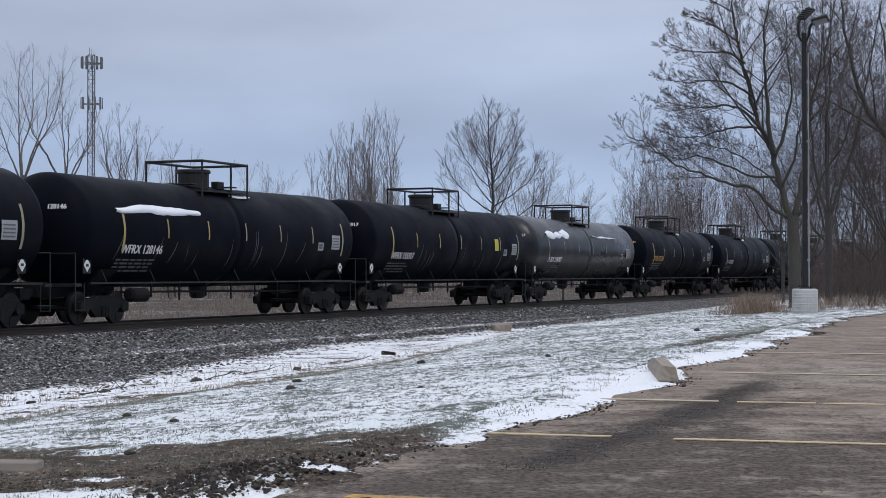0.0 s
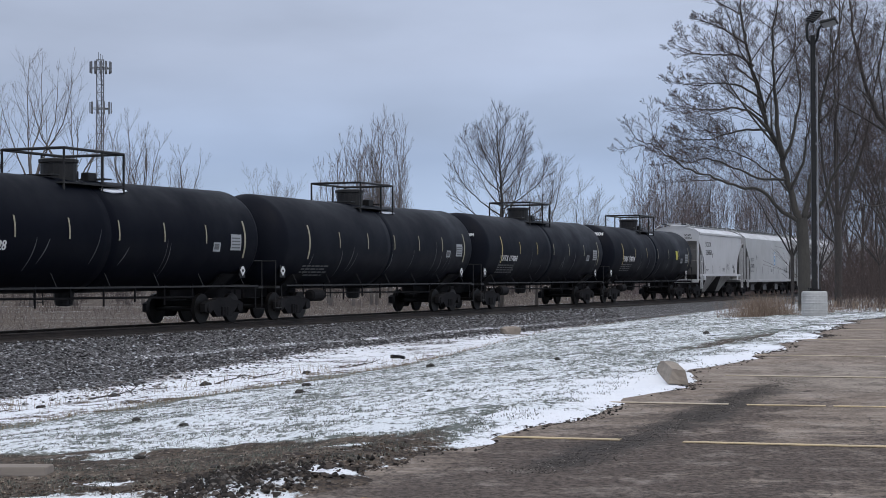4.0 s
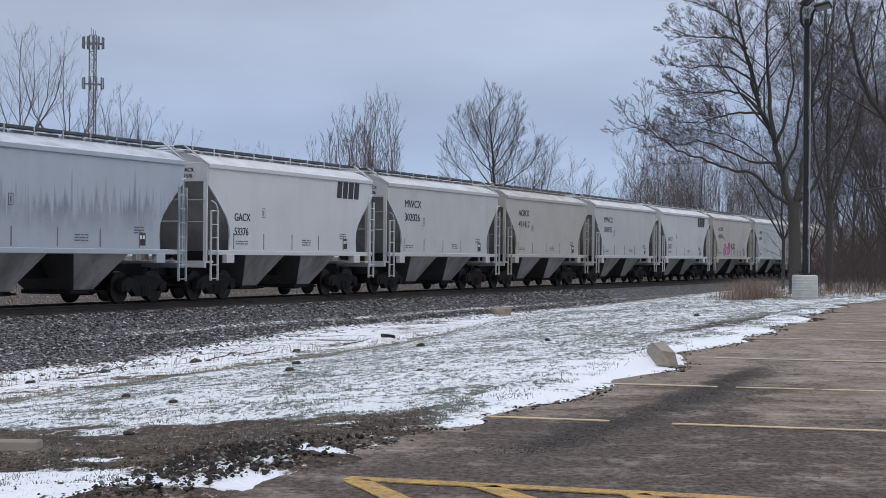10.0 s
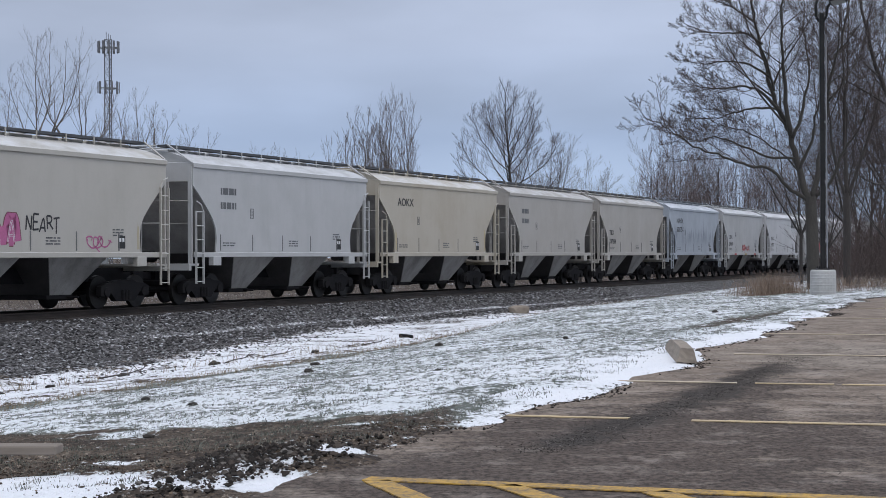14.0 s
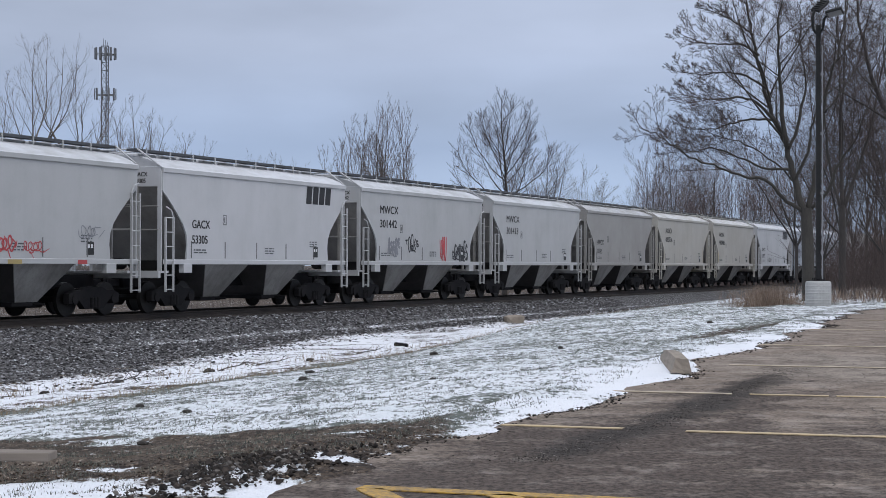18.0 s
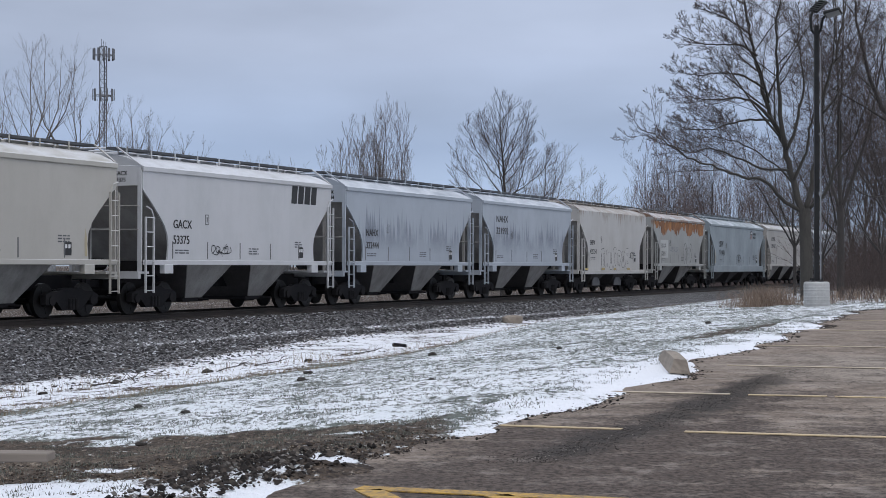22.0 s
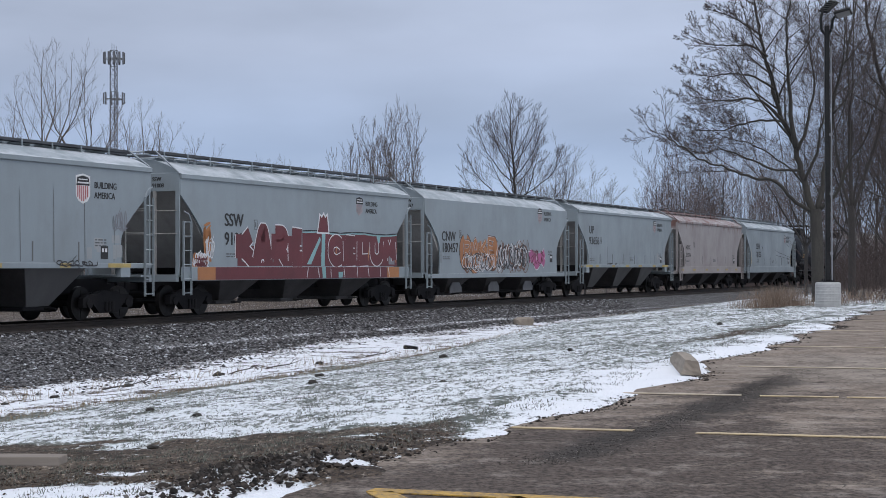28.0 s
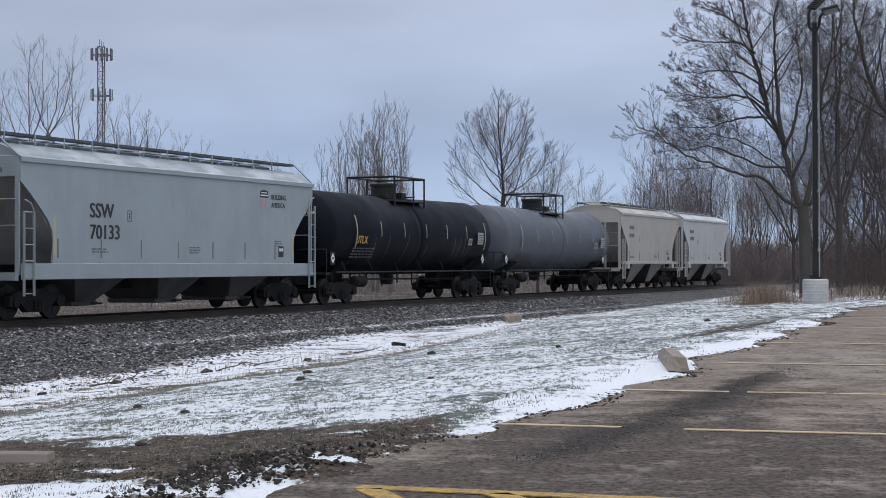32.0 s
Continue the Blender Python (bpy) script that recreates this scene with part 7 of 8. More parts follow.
# the broad tree behind the lamp
oak = tree("bare_tree", [
    limb(0.21, 0.17, 0.0, (0.05, -0.9), (0.02, 0.0), (0.0, 1.5), (-0.05, 2.76)),
    limb(0.12, 0.02, 0.4, (-0.09, 2.6), (-0.38, 3.58), (-0.63, 4.6), (-1.0, 5.5), (-1.3, 6.55), (-1.5, 7.57), (-1.7, 8.5), (-1.8, 9.6)),
    limb(0.085, 0.014, -0.9, (-0.63, 4.6), (-0.84, 5.83), (-0.94, 6.85), (-1.0, 7.98), (-0.9, 9.3)),
    limb(0.066, 0.009, -1.4, (-0.2, 2.7), (-0.8, 3.07), (-1.3, 3.53), (-2.0, 3.68), (-2.73, 3.94), (-3.45, 4.15), (-4.06, 4.5), (-4.68, 4.86), (-5.2, 5.1)),
    limb(0.046, 0.009, 1.5, (-0.5, 3.9), (-1.3, 4.0), (-2.0, 4.3), (-2.73, 4.6), (-3.25, 4.5), (-4.06, 4.8)),
    limb(0.055, 0.009, -0.9, (-0.94, 5.3), (-1.5, 5.83), (-2.0, 6.0), (-2.73, 5.94), (-3.25, 5.94), (-3.86, 6.05)),
    limb(0.044, 0.008, 1.3, (-0.98, 5.37), (-1.6, 5.42), (-2.2, 5.32), (-2.73, 5.17), (-3.55, 5.22)),
    limb(0.044, 0.008, 0.9, (-1.2, 6.3), (-1.8, 6.7), (-2.4, 6.86), (-3.04, 6.8), (-3.6, 6.9)),
    limb(0.042, 0.008, -1.0, (-1.45, 7.3), (-2.0, 7.57), (-2.73, 7.57), (-3.35, 7.6), (-3.9, 7.8)),
    limb(0.036, 0.007, 0.6, (-1.6, 7.9), (-2.1, 8.3), (-2.6, 8.6), (-3.1, 8.8)),
    limb(0.10, 0.016, 0.6, (0.0, 2.7), (0.24, 3.79), (0.44, 4.8), (0.54, 6.04), (0.95, 7.27), (1.26, 8.5), (1.46, 9.6)),
    limb(0.065, 0.010, -1.0, (0.08, 2.76), (0.54, 3.17), (0.85, 4.1), (1.26, 4.8), (1.6, 5.8), (1.9, 7.0)),
    limb(0.060, 0.010, 1.1, (-0.58, 4.5), (-0.17, 5.5), (0.03, 6.65), (-0.07, 7.9), (0.03, 9.2)),
    limb(0.055, 0.009, -1.2, (-0.38, 3.6), (-0.07, 4.4), (0.03, 5.3), (0.44, 6.24), (0.6, 7.5), (0.5, 8.8)),
    limb(0.034, 0.007, 1.6, (-0.3, 3.4), (-0.9, 4.1), (-1.7, 4.7), (-2.6, 5.0), (-3.3, 5.5)),
    limb(0.040, 0.008, -1.2, (-1.1, 5.9), (-1.5, 7.0), (-2.1, 7.9), (-2.5, 9.0)),
    limb(0.040, 0.008, 1.0, (0.5, 5.6), (1.1, 6.3), (1.7, 7.3), (2.1, 8.5)),
], (4, (11, 8, 5, 4), (42, 42, 40, 36), (0.40, 0.50, 0.52, 0.55), 0.05, 0.13, 0.0052, (4.9, 5.6, 5.2, -1.0)), 21, MOSSY_BARK, TWIG, "broad bare deciduous tree with a greenish trunk and dense twigs")
oak.location = (10.50, 50.0, 0.07)


def set_tree(t, x, y, turn=0.0):
    t.matrix_basis = pose(x, y, footing(x, y), 0, 0, turn)
    return t


def fan(kids=(9, 6, 3), least=0.006):
    return (3, kids, (27, 28, 28), (0.40, 0.50, 0.55), 0.06, 0.07, least, None)


# round-crowned tree beyond the track, and its smaller neighbours
set_tree(oval("bare_tree", 13.2, 5.3, 4.0, (3, (12, 8, 4), (32, 30, 28), (0.42, 0.50, 0.52), 0.06, 0.06, 0.0058, (3.6, 8.6, 4.6, 0.0)), 5, BARK, TWIG, "round-crowned bare tree standing alone beyond the track", 16, 0.19), 3.35, 112)
set_tree(stand("bare_tree", 10.2, 6, 0.34, (3, (10, 7, 3), (32, 30, 28), (0.42, 0.50, 0.52), 0.05, 0.07, 0.0058, None), 6, BARK, PALE_TWIG, "small vase-shaped bare tree beside a taller one beyond the track", r=0.1, fork=0.34), 5.9, 115)
set_tree(stand("bare_tree", 8.6, 6, 0.5, (3, (10, 7, 3), (34, 30, 28), (0.42, 0.50, 0.52), 0.05, 0.07, 0.0058, None), 7, BARK, PALE_TWIG, "low spreading bare tree beyond the track", r=0.08, fork=0.3), 8.6, 119)
# clump of upright trees
for x, y, h, seed, n, lean in ((-6.8, 118, 11.6, 31, 5, 0.09), (-5.3, 121, 12.8, 32, 6, 0.12), (-4.3, 119, 12.0, 33, 6, 0.17), (-5.8, 124, 12.3, 34, 5, 0.14), (-8.6, 121, 10.4, 35, 3, 0.06), (-4.4, 124, 10.8, 36, 5, 0.18)):
    set_tree(stand("bare_tree", h, n, lean, (3, (14, 6, 3), (21, 22, 24), (0.30, 0.45, 0.5), 0.05, 0.06, 0.0085, None), seed, PALE_BARK, PALE_TWIG, "slender upright bare tree in a clump beyond the track", "upright clump", fork=0.14, r=0.12, base_spread=0.35), x, y)
# fan-shaped trees near the mast
for x, y, h, seed, lean, n in ((-29.9, 120, 17.4, 41, 0.22, 5), (-27.4, 123, 16.8, 46, 0.22, 5), (-24.6, 128, 14.0, 42, 0.16, 4), (-23.0, 126, 12.8, 43, 0.16, 5), (-33.6, 124, 14.4, 44, 0.34, 4), (-20.9, 130, 11.4, 45, 0.16, 4)):
    set_tree(stand("bare_tree", h, n, lean, fan((8, 5, 3)), seed, PALE_BARK, PALE_TWIG, "tall fan-shaped bare tree near the mast", "trees near the mast", fork=0.52, r=0.14), x, y, seed * 50)
for x, y, h, seed in ((-13.6, 126, 9.4, 51), (-12.6, 130, 9.2, 55), (-9.6, 132, 8.6, 52), (10.6, 125, 8.0, 54)):
    set_tree(stand("bare_tree", h, 5, 0.16, fan((9, 5, 3)), seed, PALE_BARK, PALE_TWIG, "small upright bare tree far beyond the track", "far small trees", fork=0.2, r=0.08, base_spread=0.3), x, y)

# dark trees on the right-hand verge
WILD = (4, (11, 7, 4, 3), (46, 44, 42, 38), (0.40, 0.50, 0.52, 0.55), 0.03, 0.15, 0.0045, None)
for x, y, h, seed, lean, n, r in ((12.55, 54.5, 12.5, 61, 0.16, 4, 0.115), (13.4, 58, 8.6, 62, 0.36, 5, 0.07), (14.6, 55, 8.8, 64, 0.38, 5, 0.065), (16.4, 62, 9.8, 65, 0.34, 5, 0.075), (12.6, 62, 8.0, 69, 0.36, 5, 0.06), (17.6, 66, 10.5, 66, 0.3, 4, 0.08), (13.8, 63, 5.8, 161, 0.5, 6, 0.05), (15.3, 60, 6.2, 162, 0.5, 6, 0.05), (17.2, 64, 6.0, 163, 0.5, 6, 0.05)):
    set_tree(stand("bare_tree", h, n, lean, WILD, seed, BARK, TWIG, "dark bare tree tangled with others on the verge", "verge trees", r=r, fork=0.24), x, y, seed * 40)

leaning = tree("bare_tree", [
    limb(0.20, 0.15, 0.0, (0.3, -0.4), (-0.2, 1.6), (-1.1, 3.6)),
    limb(0.14, 0.025, 0.5, (-1.1, 3.5), (-2.1, 4.9), (-3.0, 6.3), (-3.5, 8.2), (-3.7, 9.8)),
    limb(0.11, 0.018, 0.7, (-0.9, 3.2), (-1.3, 5.5), (-1.1, 8.0), (-1.0, 10.5)),
    limb(0.06, 0.010, -0.9, (-0.7, 2.6), (-2.2, 3.1), (-3.4, 3.0), (-4.3, 3.5)),
    limb(0.06, 0.010, -1.1, (-2.2, 5.0), (-2.3, 6.8), (-2.7, 8.8), (-2.8, 10.4)),
], WILD, 68, BARK, TWIG, "leaning dark bare tree tangled with others on the verge", group="verge trees")
set_tree(leaning, 16.4, 53)

# woods beside the line, far off: four patterns set many times
WOODS = [stand("wood_tree", h, 6, 0.17, (3, (7, 5, 3), (32, 30, 30), (0.40, 0.50, 0.55), 0.06, 0.09, 0.010, None), 70 + k, BARK, FAR_TWIG, "bare tree at the edge of far woods", "far woods", fork=0.25, r=0.075) for k, h in enumerate((14.5, 16.0, 12.5, 14.5))]
rng = random.Random(17)
spots = []
for _ in range(52):
    y = rng.uniform(150, 250)
    spots.append((y * rng.uniform(0.105, 0.235), y))
for _ in range(18):
    y = rng.uniform(80, 170)
    spots.append((y * rng.uniform(0.222, 0.30), y))
for _ in range(16):
    y = rng.uniform(260, 420)
    spots.append((y * rng.uniform(0.10, 0.26), y))
count = 0
for x, y in spots:
    d = TRACK_GAP - (x * ACROSS.x + y * ACROSS.y)
    if abs(d) < 7.5:
        continue
    src = WOODS[count % 4]
    at = pose(x, y, footing(x, y), 0, 0, rng.uniform(0, 360))
    count += 1
    if count <= 4:
        src.matrix_basis = at
    else:
        copy_thing(src, at)


def brush(name, spots, height, stems, material, label, seed, r=0.006):
    """A thicket of thin, arching stems as one mesh."""
    rng = random.Random(seed)
    w = Wood()
    for q in spots:
        for _ in range(stems):
            p = q + Vector((rng.gauss(0, 0.25), rng.gauss(0, 0.25), 0))
            d = Vector((rng.uniform(-0.5, 0.5), rng.uniform(-0.5, 0.5), 1)).normalized()
            h = height * rng.uniform(0.4, 1.1)
            run = [p]
            for _ in range(3):
                d = (d + Vector((rng.uniform(-0.35, 0.35), rng.uniform(-0.35, 0.35), rng.uniform(-0.25, 0.1)))).normalized()
                run.append(run[-1] + d * h / 3)
            w.tube(run, [r, r * 0.8, r * 0.6, r * 0.3], 3)
            for _ in range(3):
                i = rng.choice((1, 2))
                e = (d + Vector((rng.uniform(-1, 1), rng.uniform(-1, 1), rng.uniform(-0.2, 0.8)))).normalized()
                w.tube([run[i], run[i] + e * h * 0.3], [r * 0.6, r * 0.3], 3)
    return tagged(new(name, w.mesh(name, material)), label, "brush", kind="stuff")


def spot(x, y):
    return Vector((x, y, footing(x, y)))


def clear_of_track(x, y):
    return abs(TRACK_GAP - (x * ACROSS.x + y * ACROSS.y)) > 6


rng = random.Random(23)
near = []
while len(near) < 85:
    y = 43.0 + 24 * rng.random() ** 1.1
    near.append(spot(y * rng.uniform(0.226, 0.30), y))
brush("verge_brush", near, 1.9, 6, BRUSH_RED, "tangled reddish-brown bare brush on the verge", 3)
far = []
while len(far) < 650:
    y = rng.uniform(95, 300)
    x = y * rng.uniform(0.10, 0.30)
    if clear_of_track(x, y) and (x / y > 0.222 or y > 150):
        far.append(spot(x, y))
while len(far) < 1050:
    y = rng.uniform(150, 270)
    x = y * rng.uniform(0.155, 0.235)
    if clear_of_track(x, y):
        far.append(spot(x, y))
brush("far_brush", far, 5.2, 6, FAR_TWIG, "brown thicket along the railway in the distance", 4, 0.022)
tangle = []
while len(tangle) < 150:
    y = rng.uniform(64, 120)
    tangle.append(spot(y * rng.uniform(0.222, 0.30), y))
brush("dark_brush", tangle, 5.4, 6, BRUSH_RED, "dark tangled thicket behind the verge trees", 14, 0.010)
brush("field_brush", [place(rng.uniform(40, 260), -rng.uniform(30, 110)) for _ in range(600)], 2.2, 7, TWIG, "low brown scrub in the field beyond the track", 5, 0.016)
roots = []
for _ in range(1500):
    roots.append((spot(rng.gauss(7.7, 0.36), rng.gauss(41.6, 0.6)), rng.uniform(0.2, 0.68), 0.010))
for _ in range(1300):
    y = rng.uniform(42, 58)
    roots.append((spot(y * rng.uniform(0.218, 0.29), y), rng.uniform(0.12, 0.5), 0.010))
blades("dry_weeds", roots, WEED, "clump of tall dry tan weeds by the lamp's base", "weeds", 9)
roots = []
for _ in range(9000):
    s, d = rng.uniform(15, 160), -rng.uniform(5, 40)
    roots.append((place(s, d), rng.uniform(0.15, 0.45), 0.02))
blades("field_straw", roots, FIELD_STRAW, "dry brown grass in the field beyond the track", "grass", 10)

# ---- lamp, mast and loose things ----
CONCRETE = surface("pale_concrete", (0.46, 0.46, 0.45), (0.33, 0.33, 0.32), 0.85, 0, 1.5, 14.0, 0.4)
TAN_CONCRETE = surface("weathered_tan_concrete", (0.34, 0.29, 0.235), (0.22, 0.185, 0.15), 0.9, 0, 3.0, 22.0, 0.6)
OLD_PLANK = surface("grey_weathered_plank", (0.26, 0.22, 0.185), (0.16, 0.135, 0.11), 0.9, 0, 2.0, 16.0, 0.5, 0.01, (0.2, 1, 1))
MAST_STEEL = surface("galvanised_mast_steel", (0.20, 0.21, 0.23), (0.13, 0.135, 0.145), 0.6, 0.3, 1.0, 8.0)
LAMP_GLASS = surface("dull_lamp_lens", (0.20, 0.21, 0.22), (0.12, 0.125, 0.13), 0.3, 0.0, 1.0, 10.0)
CABLE = surface("grey_conduit", (0.30, 0.31, 0.33), (0.2, 0.2, 0.22), 0.6)

lamp = tagged(new("lot_lamp"), "black pole with two tilted floodlights on a round concrete base", "lot lamp")
bm = bmesh.new()
prof = [(-0.4, 0.30)]
for k in range(6):
    prof += [(0.02 + 0.08 * k, 0.300), (0.035 + 0.08 * k, 0.307), (0.05 + 0.08 * k, 0.300)]
lathe(bm, prof + [(0.50, 0.30), (0.53, 0.29), (0.55, 0.26)], 24, "z")
part("concrete_base", bm, CONCRETE, lamp)
bm = bmesh.new()
box(bm, -0.15, 0.15, -0.15, 0.15, 0.55, 0.58, 0.01)
for x, y in ((-0.11, -0.11), (0.11, -0.11), (0.11, 0.11), (-0.11, 0.11)):
    rod(bm, (x, y, 0.57), (x, y, 0.63), 0.02, 6)
part("base_plate", bm, BLACK_IRON, lamp)
bm = bmesh.new()
box(bm, -0.055, 0.055, -0.055, 0.055, 0.58, 6.6, 0.012)
part("pole", bm, BLACK_IRON, lamp)
bm = bmesh.new()
rod(bm, (0.085, -0.06, 0.6), (0.085, -0.06, 6.1), 0.016, 6)
for z in (1.2, 2.6, 4.0, 5.4):
    box(bm, 0.04, 0.11, -0.085, -0.05, z, z + 0.05)
part("conduit", bm, CABLE, lamp)
bm = bmesh.new()
pts = [Vector(p) for p in ((0.0, 0, 6.35), (-0.12, 0, 6.5), (-0.13, 0, 6.8), (-0.07, 0, 6.96))]
for a, b in zip(pts, pts[1:]):
    rod(bm, a, b, 0.035, 6)
pts = [Vector(p) for p in ((0.0, 0, 6.35), (0.10, -0.06, 6.5), (0.12, -0.1, 6.72), (0.17, -0.16, 6.8))]
for a, b in zip(pts, pts[1:]):
    rod(bm, a, b, 0.035, 6)
part("bracket", bm, BLACK_IRON, lamp)
for loc, rot in (((0.06, 0.05, 7.05), (18, -42, 20)), ((0.34, -0.22, 6.86), (-20, -12, -25))):
    bm = bmesh.new()
    box(bm, -0.2, 0.2, -0.14, 0.14, -0.035, 0.035, 0.015)
    for k in range(5):
        box(bm, -0.15 + 0.07 * k, -0.135 + 0.07 * k, -0.12, 0.12, 0.03, 0.06)
    head = part("floodlight_head", bm, BLACK_IRON, lamp)
    head.matrix_basis = pose(*loc, *rot)
    bm = bmesh.new()
    box(bm, -0.16, 0.16, -0.11, 0.11, -0.042, -0.036)
    part("lens", bm, LAMP_GLASS, head)
lamp.location = (8.58, 39.7, 0.20)

# lattice mast with antenna panels
mast = tagged(new("radio_mast"), "tall grey lattice radio mast with two rings of antennas", "radio mast")
H = 43.2
half = 0.75
corners = [Vector((half * math.cos(a), half * math.sin(a), 0)) for a in (radians(90), radians(210), radians(330))]
for c in corners:
    bm = bmesh.new()
    rod(bm, c, c + Vector((0, 0, H)), 0.11, 6)
    part("leg", bm, MAST_STEEL, mast)
for k in range(28):
    bm = bmesh.new()
    z0, z1 = k * H / 28, (k + 1) * H / 28
    for i in range(3):
        a, b = corners[i], corners[(i + 1) % 3]
        if k % 2:
            a, b = b, a
        rod(bm, a + Vector((0, 0, z0)), b + Vector((0, 0, z1)), 0.05, 4)
        rod(bm, a + Vector((0, 0, z1)), b + Vector((0, 0, z1)), 0.04, 4)
    part("brace", bm, MAST_STEEL, mast)
for z, n in ((41.6, 12), (34.0, 10)):
    bm = bmesh.new()
    for k in range(12):
        a, b = 2 * math.pi * k / 12, 2 * math.pi * (k + 1) / 12
        rod(bm, (1.7 * math.cos(a), 1.7 * math.sin(a), z), (1.7 * math.cos(b), 1.7 * math.sin(b), z), 0.07, 4)
    for k in range(3):
        a = 2 * math.pi * k / 3
        rod(bm, (0, 0, z), (1.7 * math.cos(a), 1.7 * math.sin(a), z), 0.07, 4)
    part("antenna_ring", bm, MAST_STEEL, mast)
    for k in range(n):
        a = 2 * math.pi * k / n + 0.2
        x, y = 1.95 * math.cos(a), 1.95 * math.sin(a)
        bm = bmesh.new()
        box(bm, -0.1, 0.1, -0.2, 0.2, z - 0.9, z + 1.2, 0.03)
        p = part("antenna_panel", bm, MAST_STEEL, mast)
        p.matrix_basis = pose(x, y, 0, 0, 0, math.degrees(a))
for k in range(3):
    bm = bmesh.new()
    rod(bm, (0.4 * k - 0.4, 0, H - 0.2), (0.4 * k - 0.4, 0, H + 1.4 - 0.3 * k), 0.05, 5)
    part("whip_antenna", bm, MAST_STEEL, mast)
mast.location = (-65.5, 315, -1.0)


def boulder(name, size, seed, material, label, loc, turn=0.0, tilt=0.0, blunt=0.4):
    """An angular lump with chipped corners."""
    rng = random.Random(seed)
    bm = bmesh.new()
    bmesh.ops.create_icosphere(bm, subdivisions=2, radius=0.5)
    for v in bm.verts:
        k = 1 + rng.uniform(-0.16, 0.16) * (0.5 if blunt < 0.45 else 1.6)
        v.co = Vector((max(-blunt, min(blunt, v.co.x * k)) * size[0] * 1.15, max(-blunt, min(blunt, v.co.y * k)) * size[1] * 1.2, max(-blunt, min(blunt, v.co.z * k)) * size[2] * 1.3))
    ob = part(name, bm, material, None)
    ob.matrix_basis = pose(*loc, tilt, 0, turn)
    return tagged(ob, label, "rock")


# broken parking stop at the lot's edge
bm = bmesh.new()
prism(bm, [(-0.095, 0.0), (0.095, 0.0), (0.058, 0.135), (-0.058, 0.135)], -0.78, 0.78, "y")
bmesh.ops.subdivide_edges(bm, edges=bm.edges[:], cuts=3, use_grid_fill=True)
rg = random.Random(3)
for v in bm.verts:
    if v.co.y > 0.7 and v.co.z > 0.08:
        v.co.z -= 0.03
    v.co += Vector((rg.uniform(-0.004, 0.004), rg.uniform(-0.006, 0.006), rg.uniform(-0.004, 0.004)))
stop = tagged(part("parking_stop", bm, TAN_CONCRETE, None), "tan broken concrete parking stop pushed into the snow", "parking stop")
stop.matrix_basis = pose(2.13, 16.25, lot_height(16.25) + 0.005, 0.9, 3, -3)

p = place(59.0, 4.9)
boulder("concrete_slab", (0.85, 0.5, 0.36), 4, TAN_CONCRETE, "tan concrete lump lying on the ballast's foot", (p.x, p.y, p.z + 0.1), 30)
p = place(39.9, 8.9)
bm = bmesh.new()
box(bm, -0.19, 0.19, -0.06, 0.06, 0.0, 0.10, 0.02)
stub = tagged(part("tie_stub", bm, DARK_STEEL, None), "short black end of a tie lying in the snow", "timber")
stub.matrix_basis = pose(p.x, p.y, p.z - 0.02, 3, 5, -24)
CLOD = surface("dark_earth_clod", (0.05, 0.044, 0.038), (0.03, 0.026, 0.022), 0.95, 0, 4.0, 25.0, 0.7)
for s, d, w in ((18.6, 17.2, 0.16), (20.9, 16.1, 0.18), (13.6, 18.6, 0.13), (14.8, 17.3, 0.12), (10.7, 20.0, 0.12), (9.6, 21.3, 0.1), (26.0, 15.8, 0.2), (23.5, 18.9, 0.16), (16.4, 19.9, 0.11), (19.0, 12.2, 0.15), (21.5, 11.2, 0.2), (24.4, 10.6, 0.3), (26.9, 10.9, 0.35), (18.0, 11.7, 0.18), (28.8, 12.0, 0.2), (30.5, 19.4, 0.2)):
    p = place(s, d)
    boulder("earth_clod", (w * 0.7, w * 0.5, w * 0.3), int(s * 10), CLOD, "dark clod of earth showing through the snow", (p.x, p.y, p.z + w * 0.06), s * 50, blunt=0.9)["group"] = "earth clods"
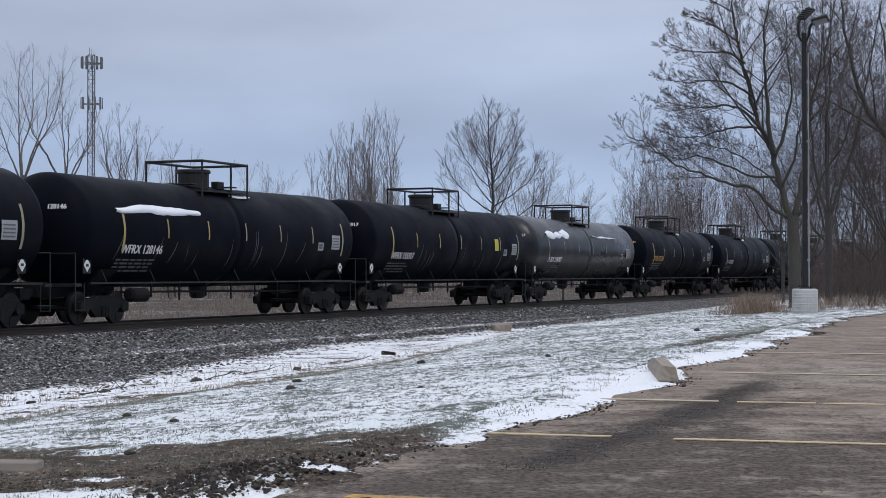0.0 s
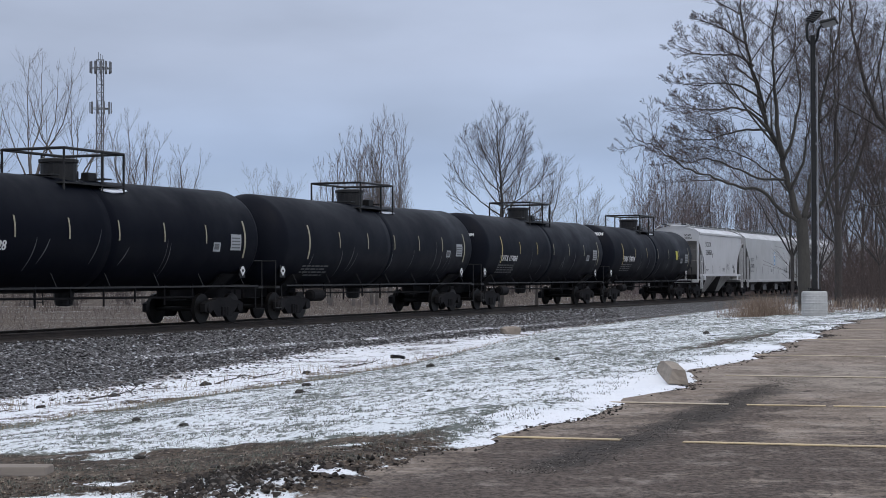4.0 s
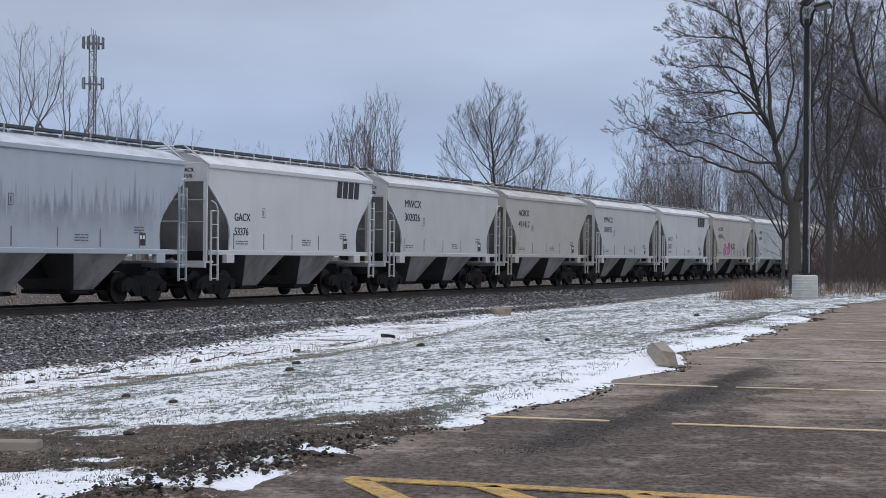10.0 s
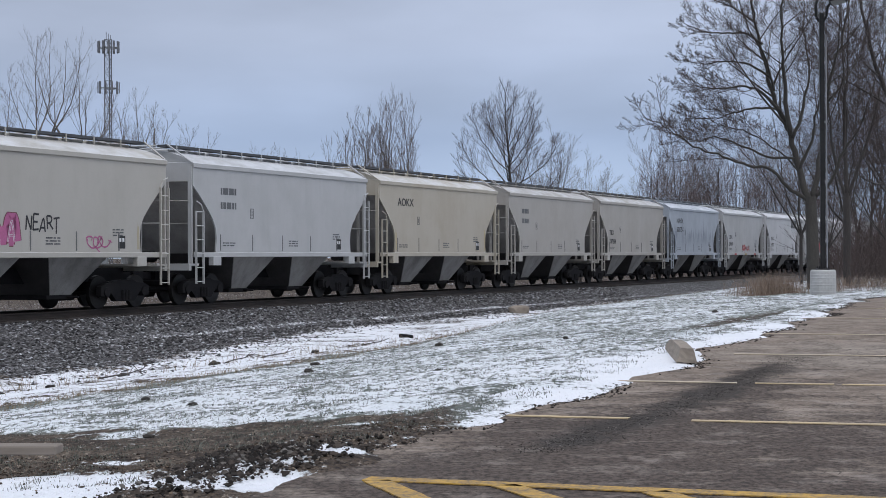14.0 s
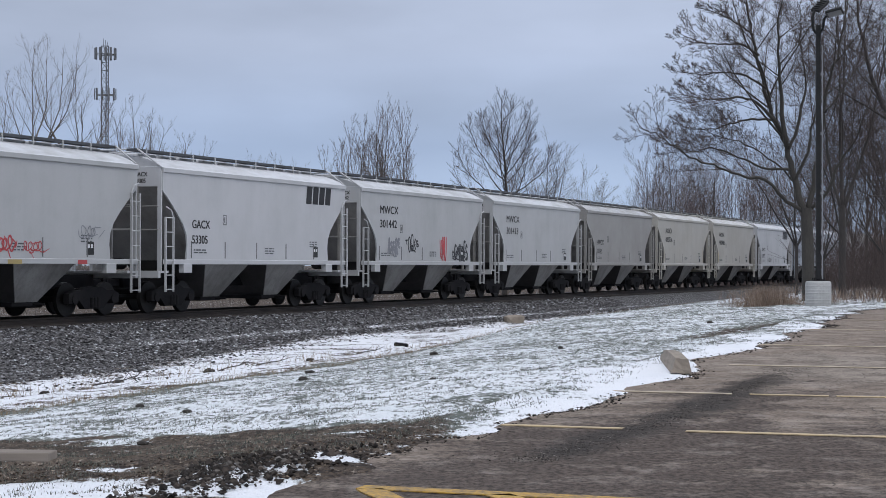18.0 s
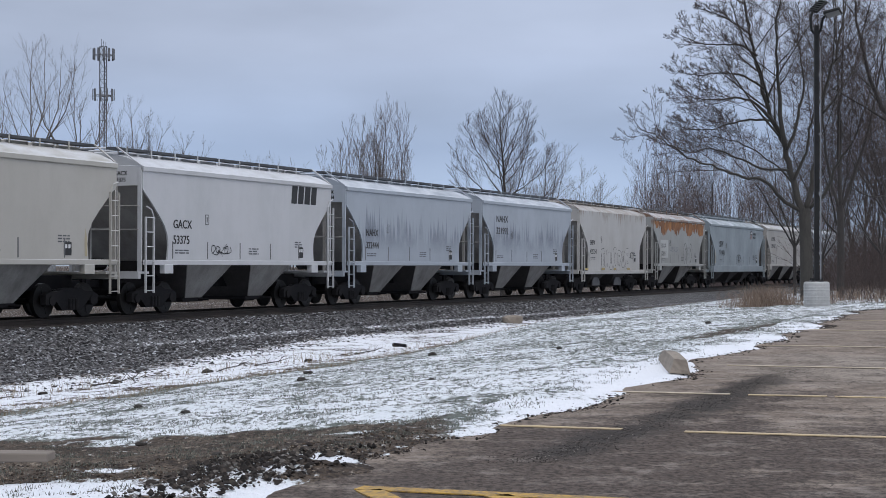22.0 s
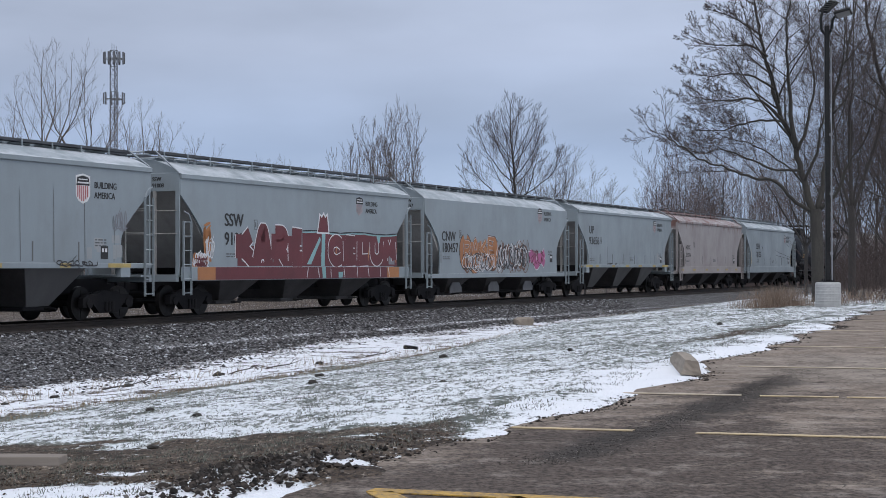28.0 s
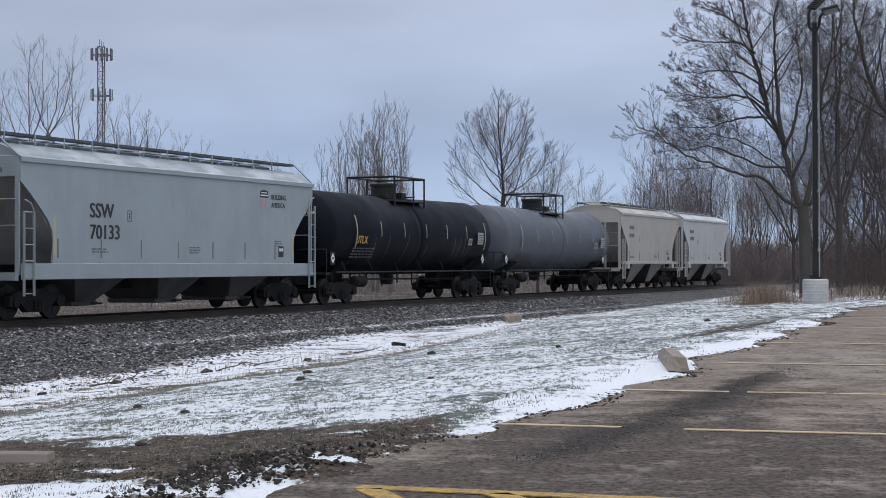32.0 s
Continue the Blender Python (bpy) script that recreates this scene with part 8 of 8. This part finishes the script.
for s, d, length, turn in ((22.8, 11.6, 0.7, 20), (27.8, 10.9, 0.9, 60), (25.6, 10.2, 0.6, 100), (31.0, 10.0, 0.8, 35), (17.2, 12.4, 0.9, 75), (33.2, 11.2, 0.6, 10)):
    p = place(s, d)
    bm = bmesh.new()
    rod(bm, (-length / 2, 0, 0.0), (-length * 0.1, 0.07, 0.04), 0.013, 6, 0.011)
    rod(bm, (-length * 0.1, 0.07, 0.04), (length * 0.2, 0.0, 0.07), 0.011, 6, 0.009)
    rod(bm, (length * 0.2, 0.0, 0.07), (length / 2, -0.06, 0.15), 0.009, 6, 0.004)
    rod(bm, (-length * 0.1, 0.07, 0.04), (length * 0.12, 0.2, 0.17), 0.007, 5, 0.003)
    rod(bm, (length * 0.2, 0.0, 0.07), (length * 0.3, -0.12, 0.2), 0.006, 5, 0.003)
    ob = tagged(part("fallen_branch", bm, BARK, None), "dark fallen branch lying in the snowy ditch", "branch", "fallen branches")
    ob.matrix_basis = pose(p.x, p.y, p.z, 0, 0, turn)
bm = bmesh.new()
box(bm, -1.1, 1.1, -0.09, 0.09, 0.0, 0.05, 0.006)
plank = tagged(part("plank", bm, OLD_PLANK, None), "weathered grey plank lying on bare earth", "plank")
p = place(8.0, 19.9)
plank.matrix_basis = pose(-3.42, 9.8, -0.03, 0, 0, -3)

# ---- motion ----
def motions():
    beats = [2.0 * k for k in range(17)]
    for car, q in TRAIN:
        rows = []
        for t in beats:
            p = track_point(q - travelled(t) - SIDE_SHIFT, 0.0, RAIL_TOP)
            rows.append((t, pose(p.x, p.y, p.z, 0, 0, CAR_TURN)))
        walk(car, rows)
    # every wheelset rolls with the way travelled; those in the same seat of their bogie share one action
    seats = {}
    for car, q in TRAIN:
        for o in car.children_recursive:
            if o.name.startswith("wheelset"):
                seats.setdefault(round(o.location.x, 2), []).append(o)
    for x, wheels in seats.items():
        rows = []
        for k in range(32 * FPS + 1):
            t = k / FPS
            turn = -math.degrees((travelled(t) - travelled(0)) / WHEEL_R)
            rows.append((t, pose(x, 0, WHEEL_R, 0, turn % 360, 0)))
        walk(wheels[0], rows)
        done = wheels[0].animation_data
        for w in wheels[1:]:
            w.rotation_mode = "QUATERNION"
            keys = w.animation_data_create()
            keys.action = done.action
            keys.action_slot = done.action_slot


motions()
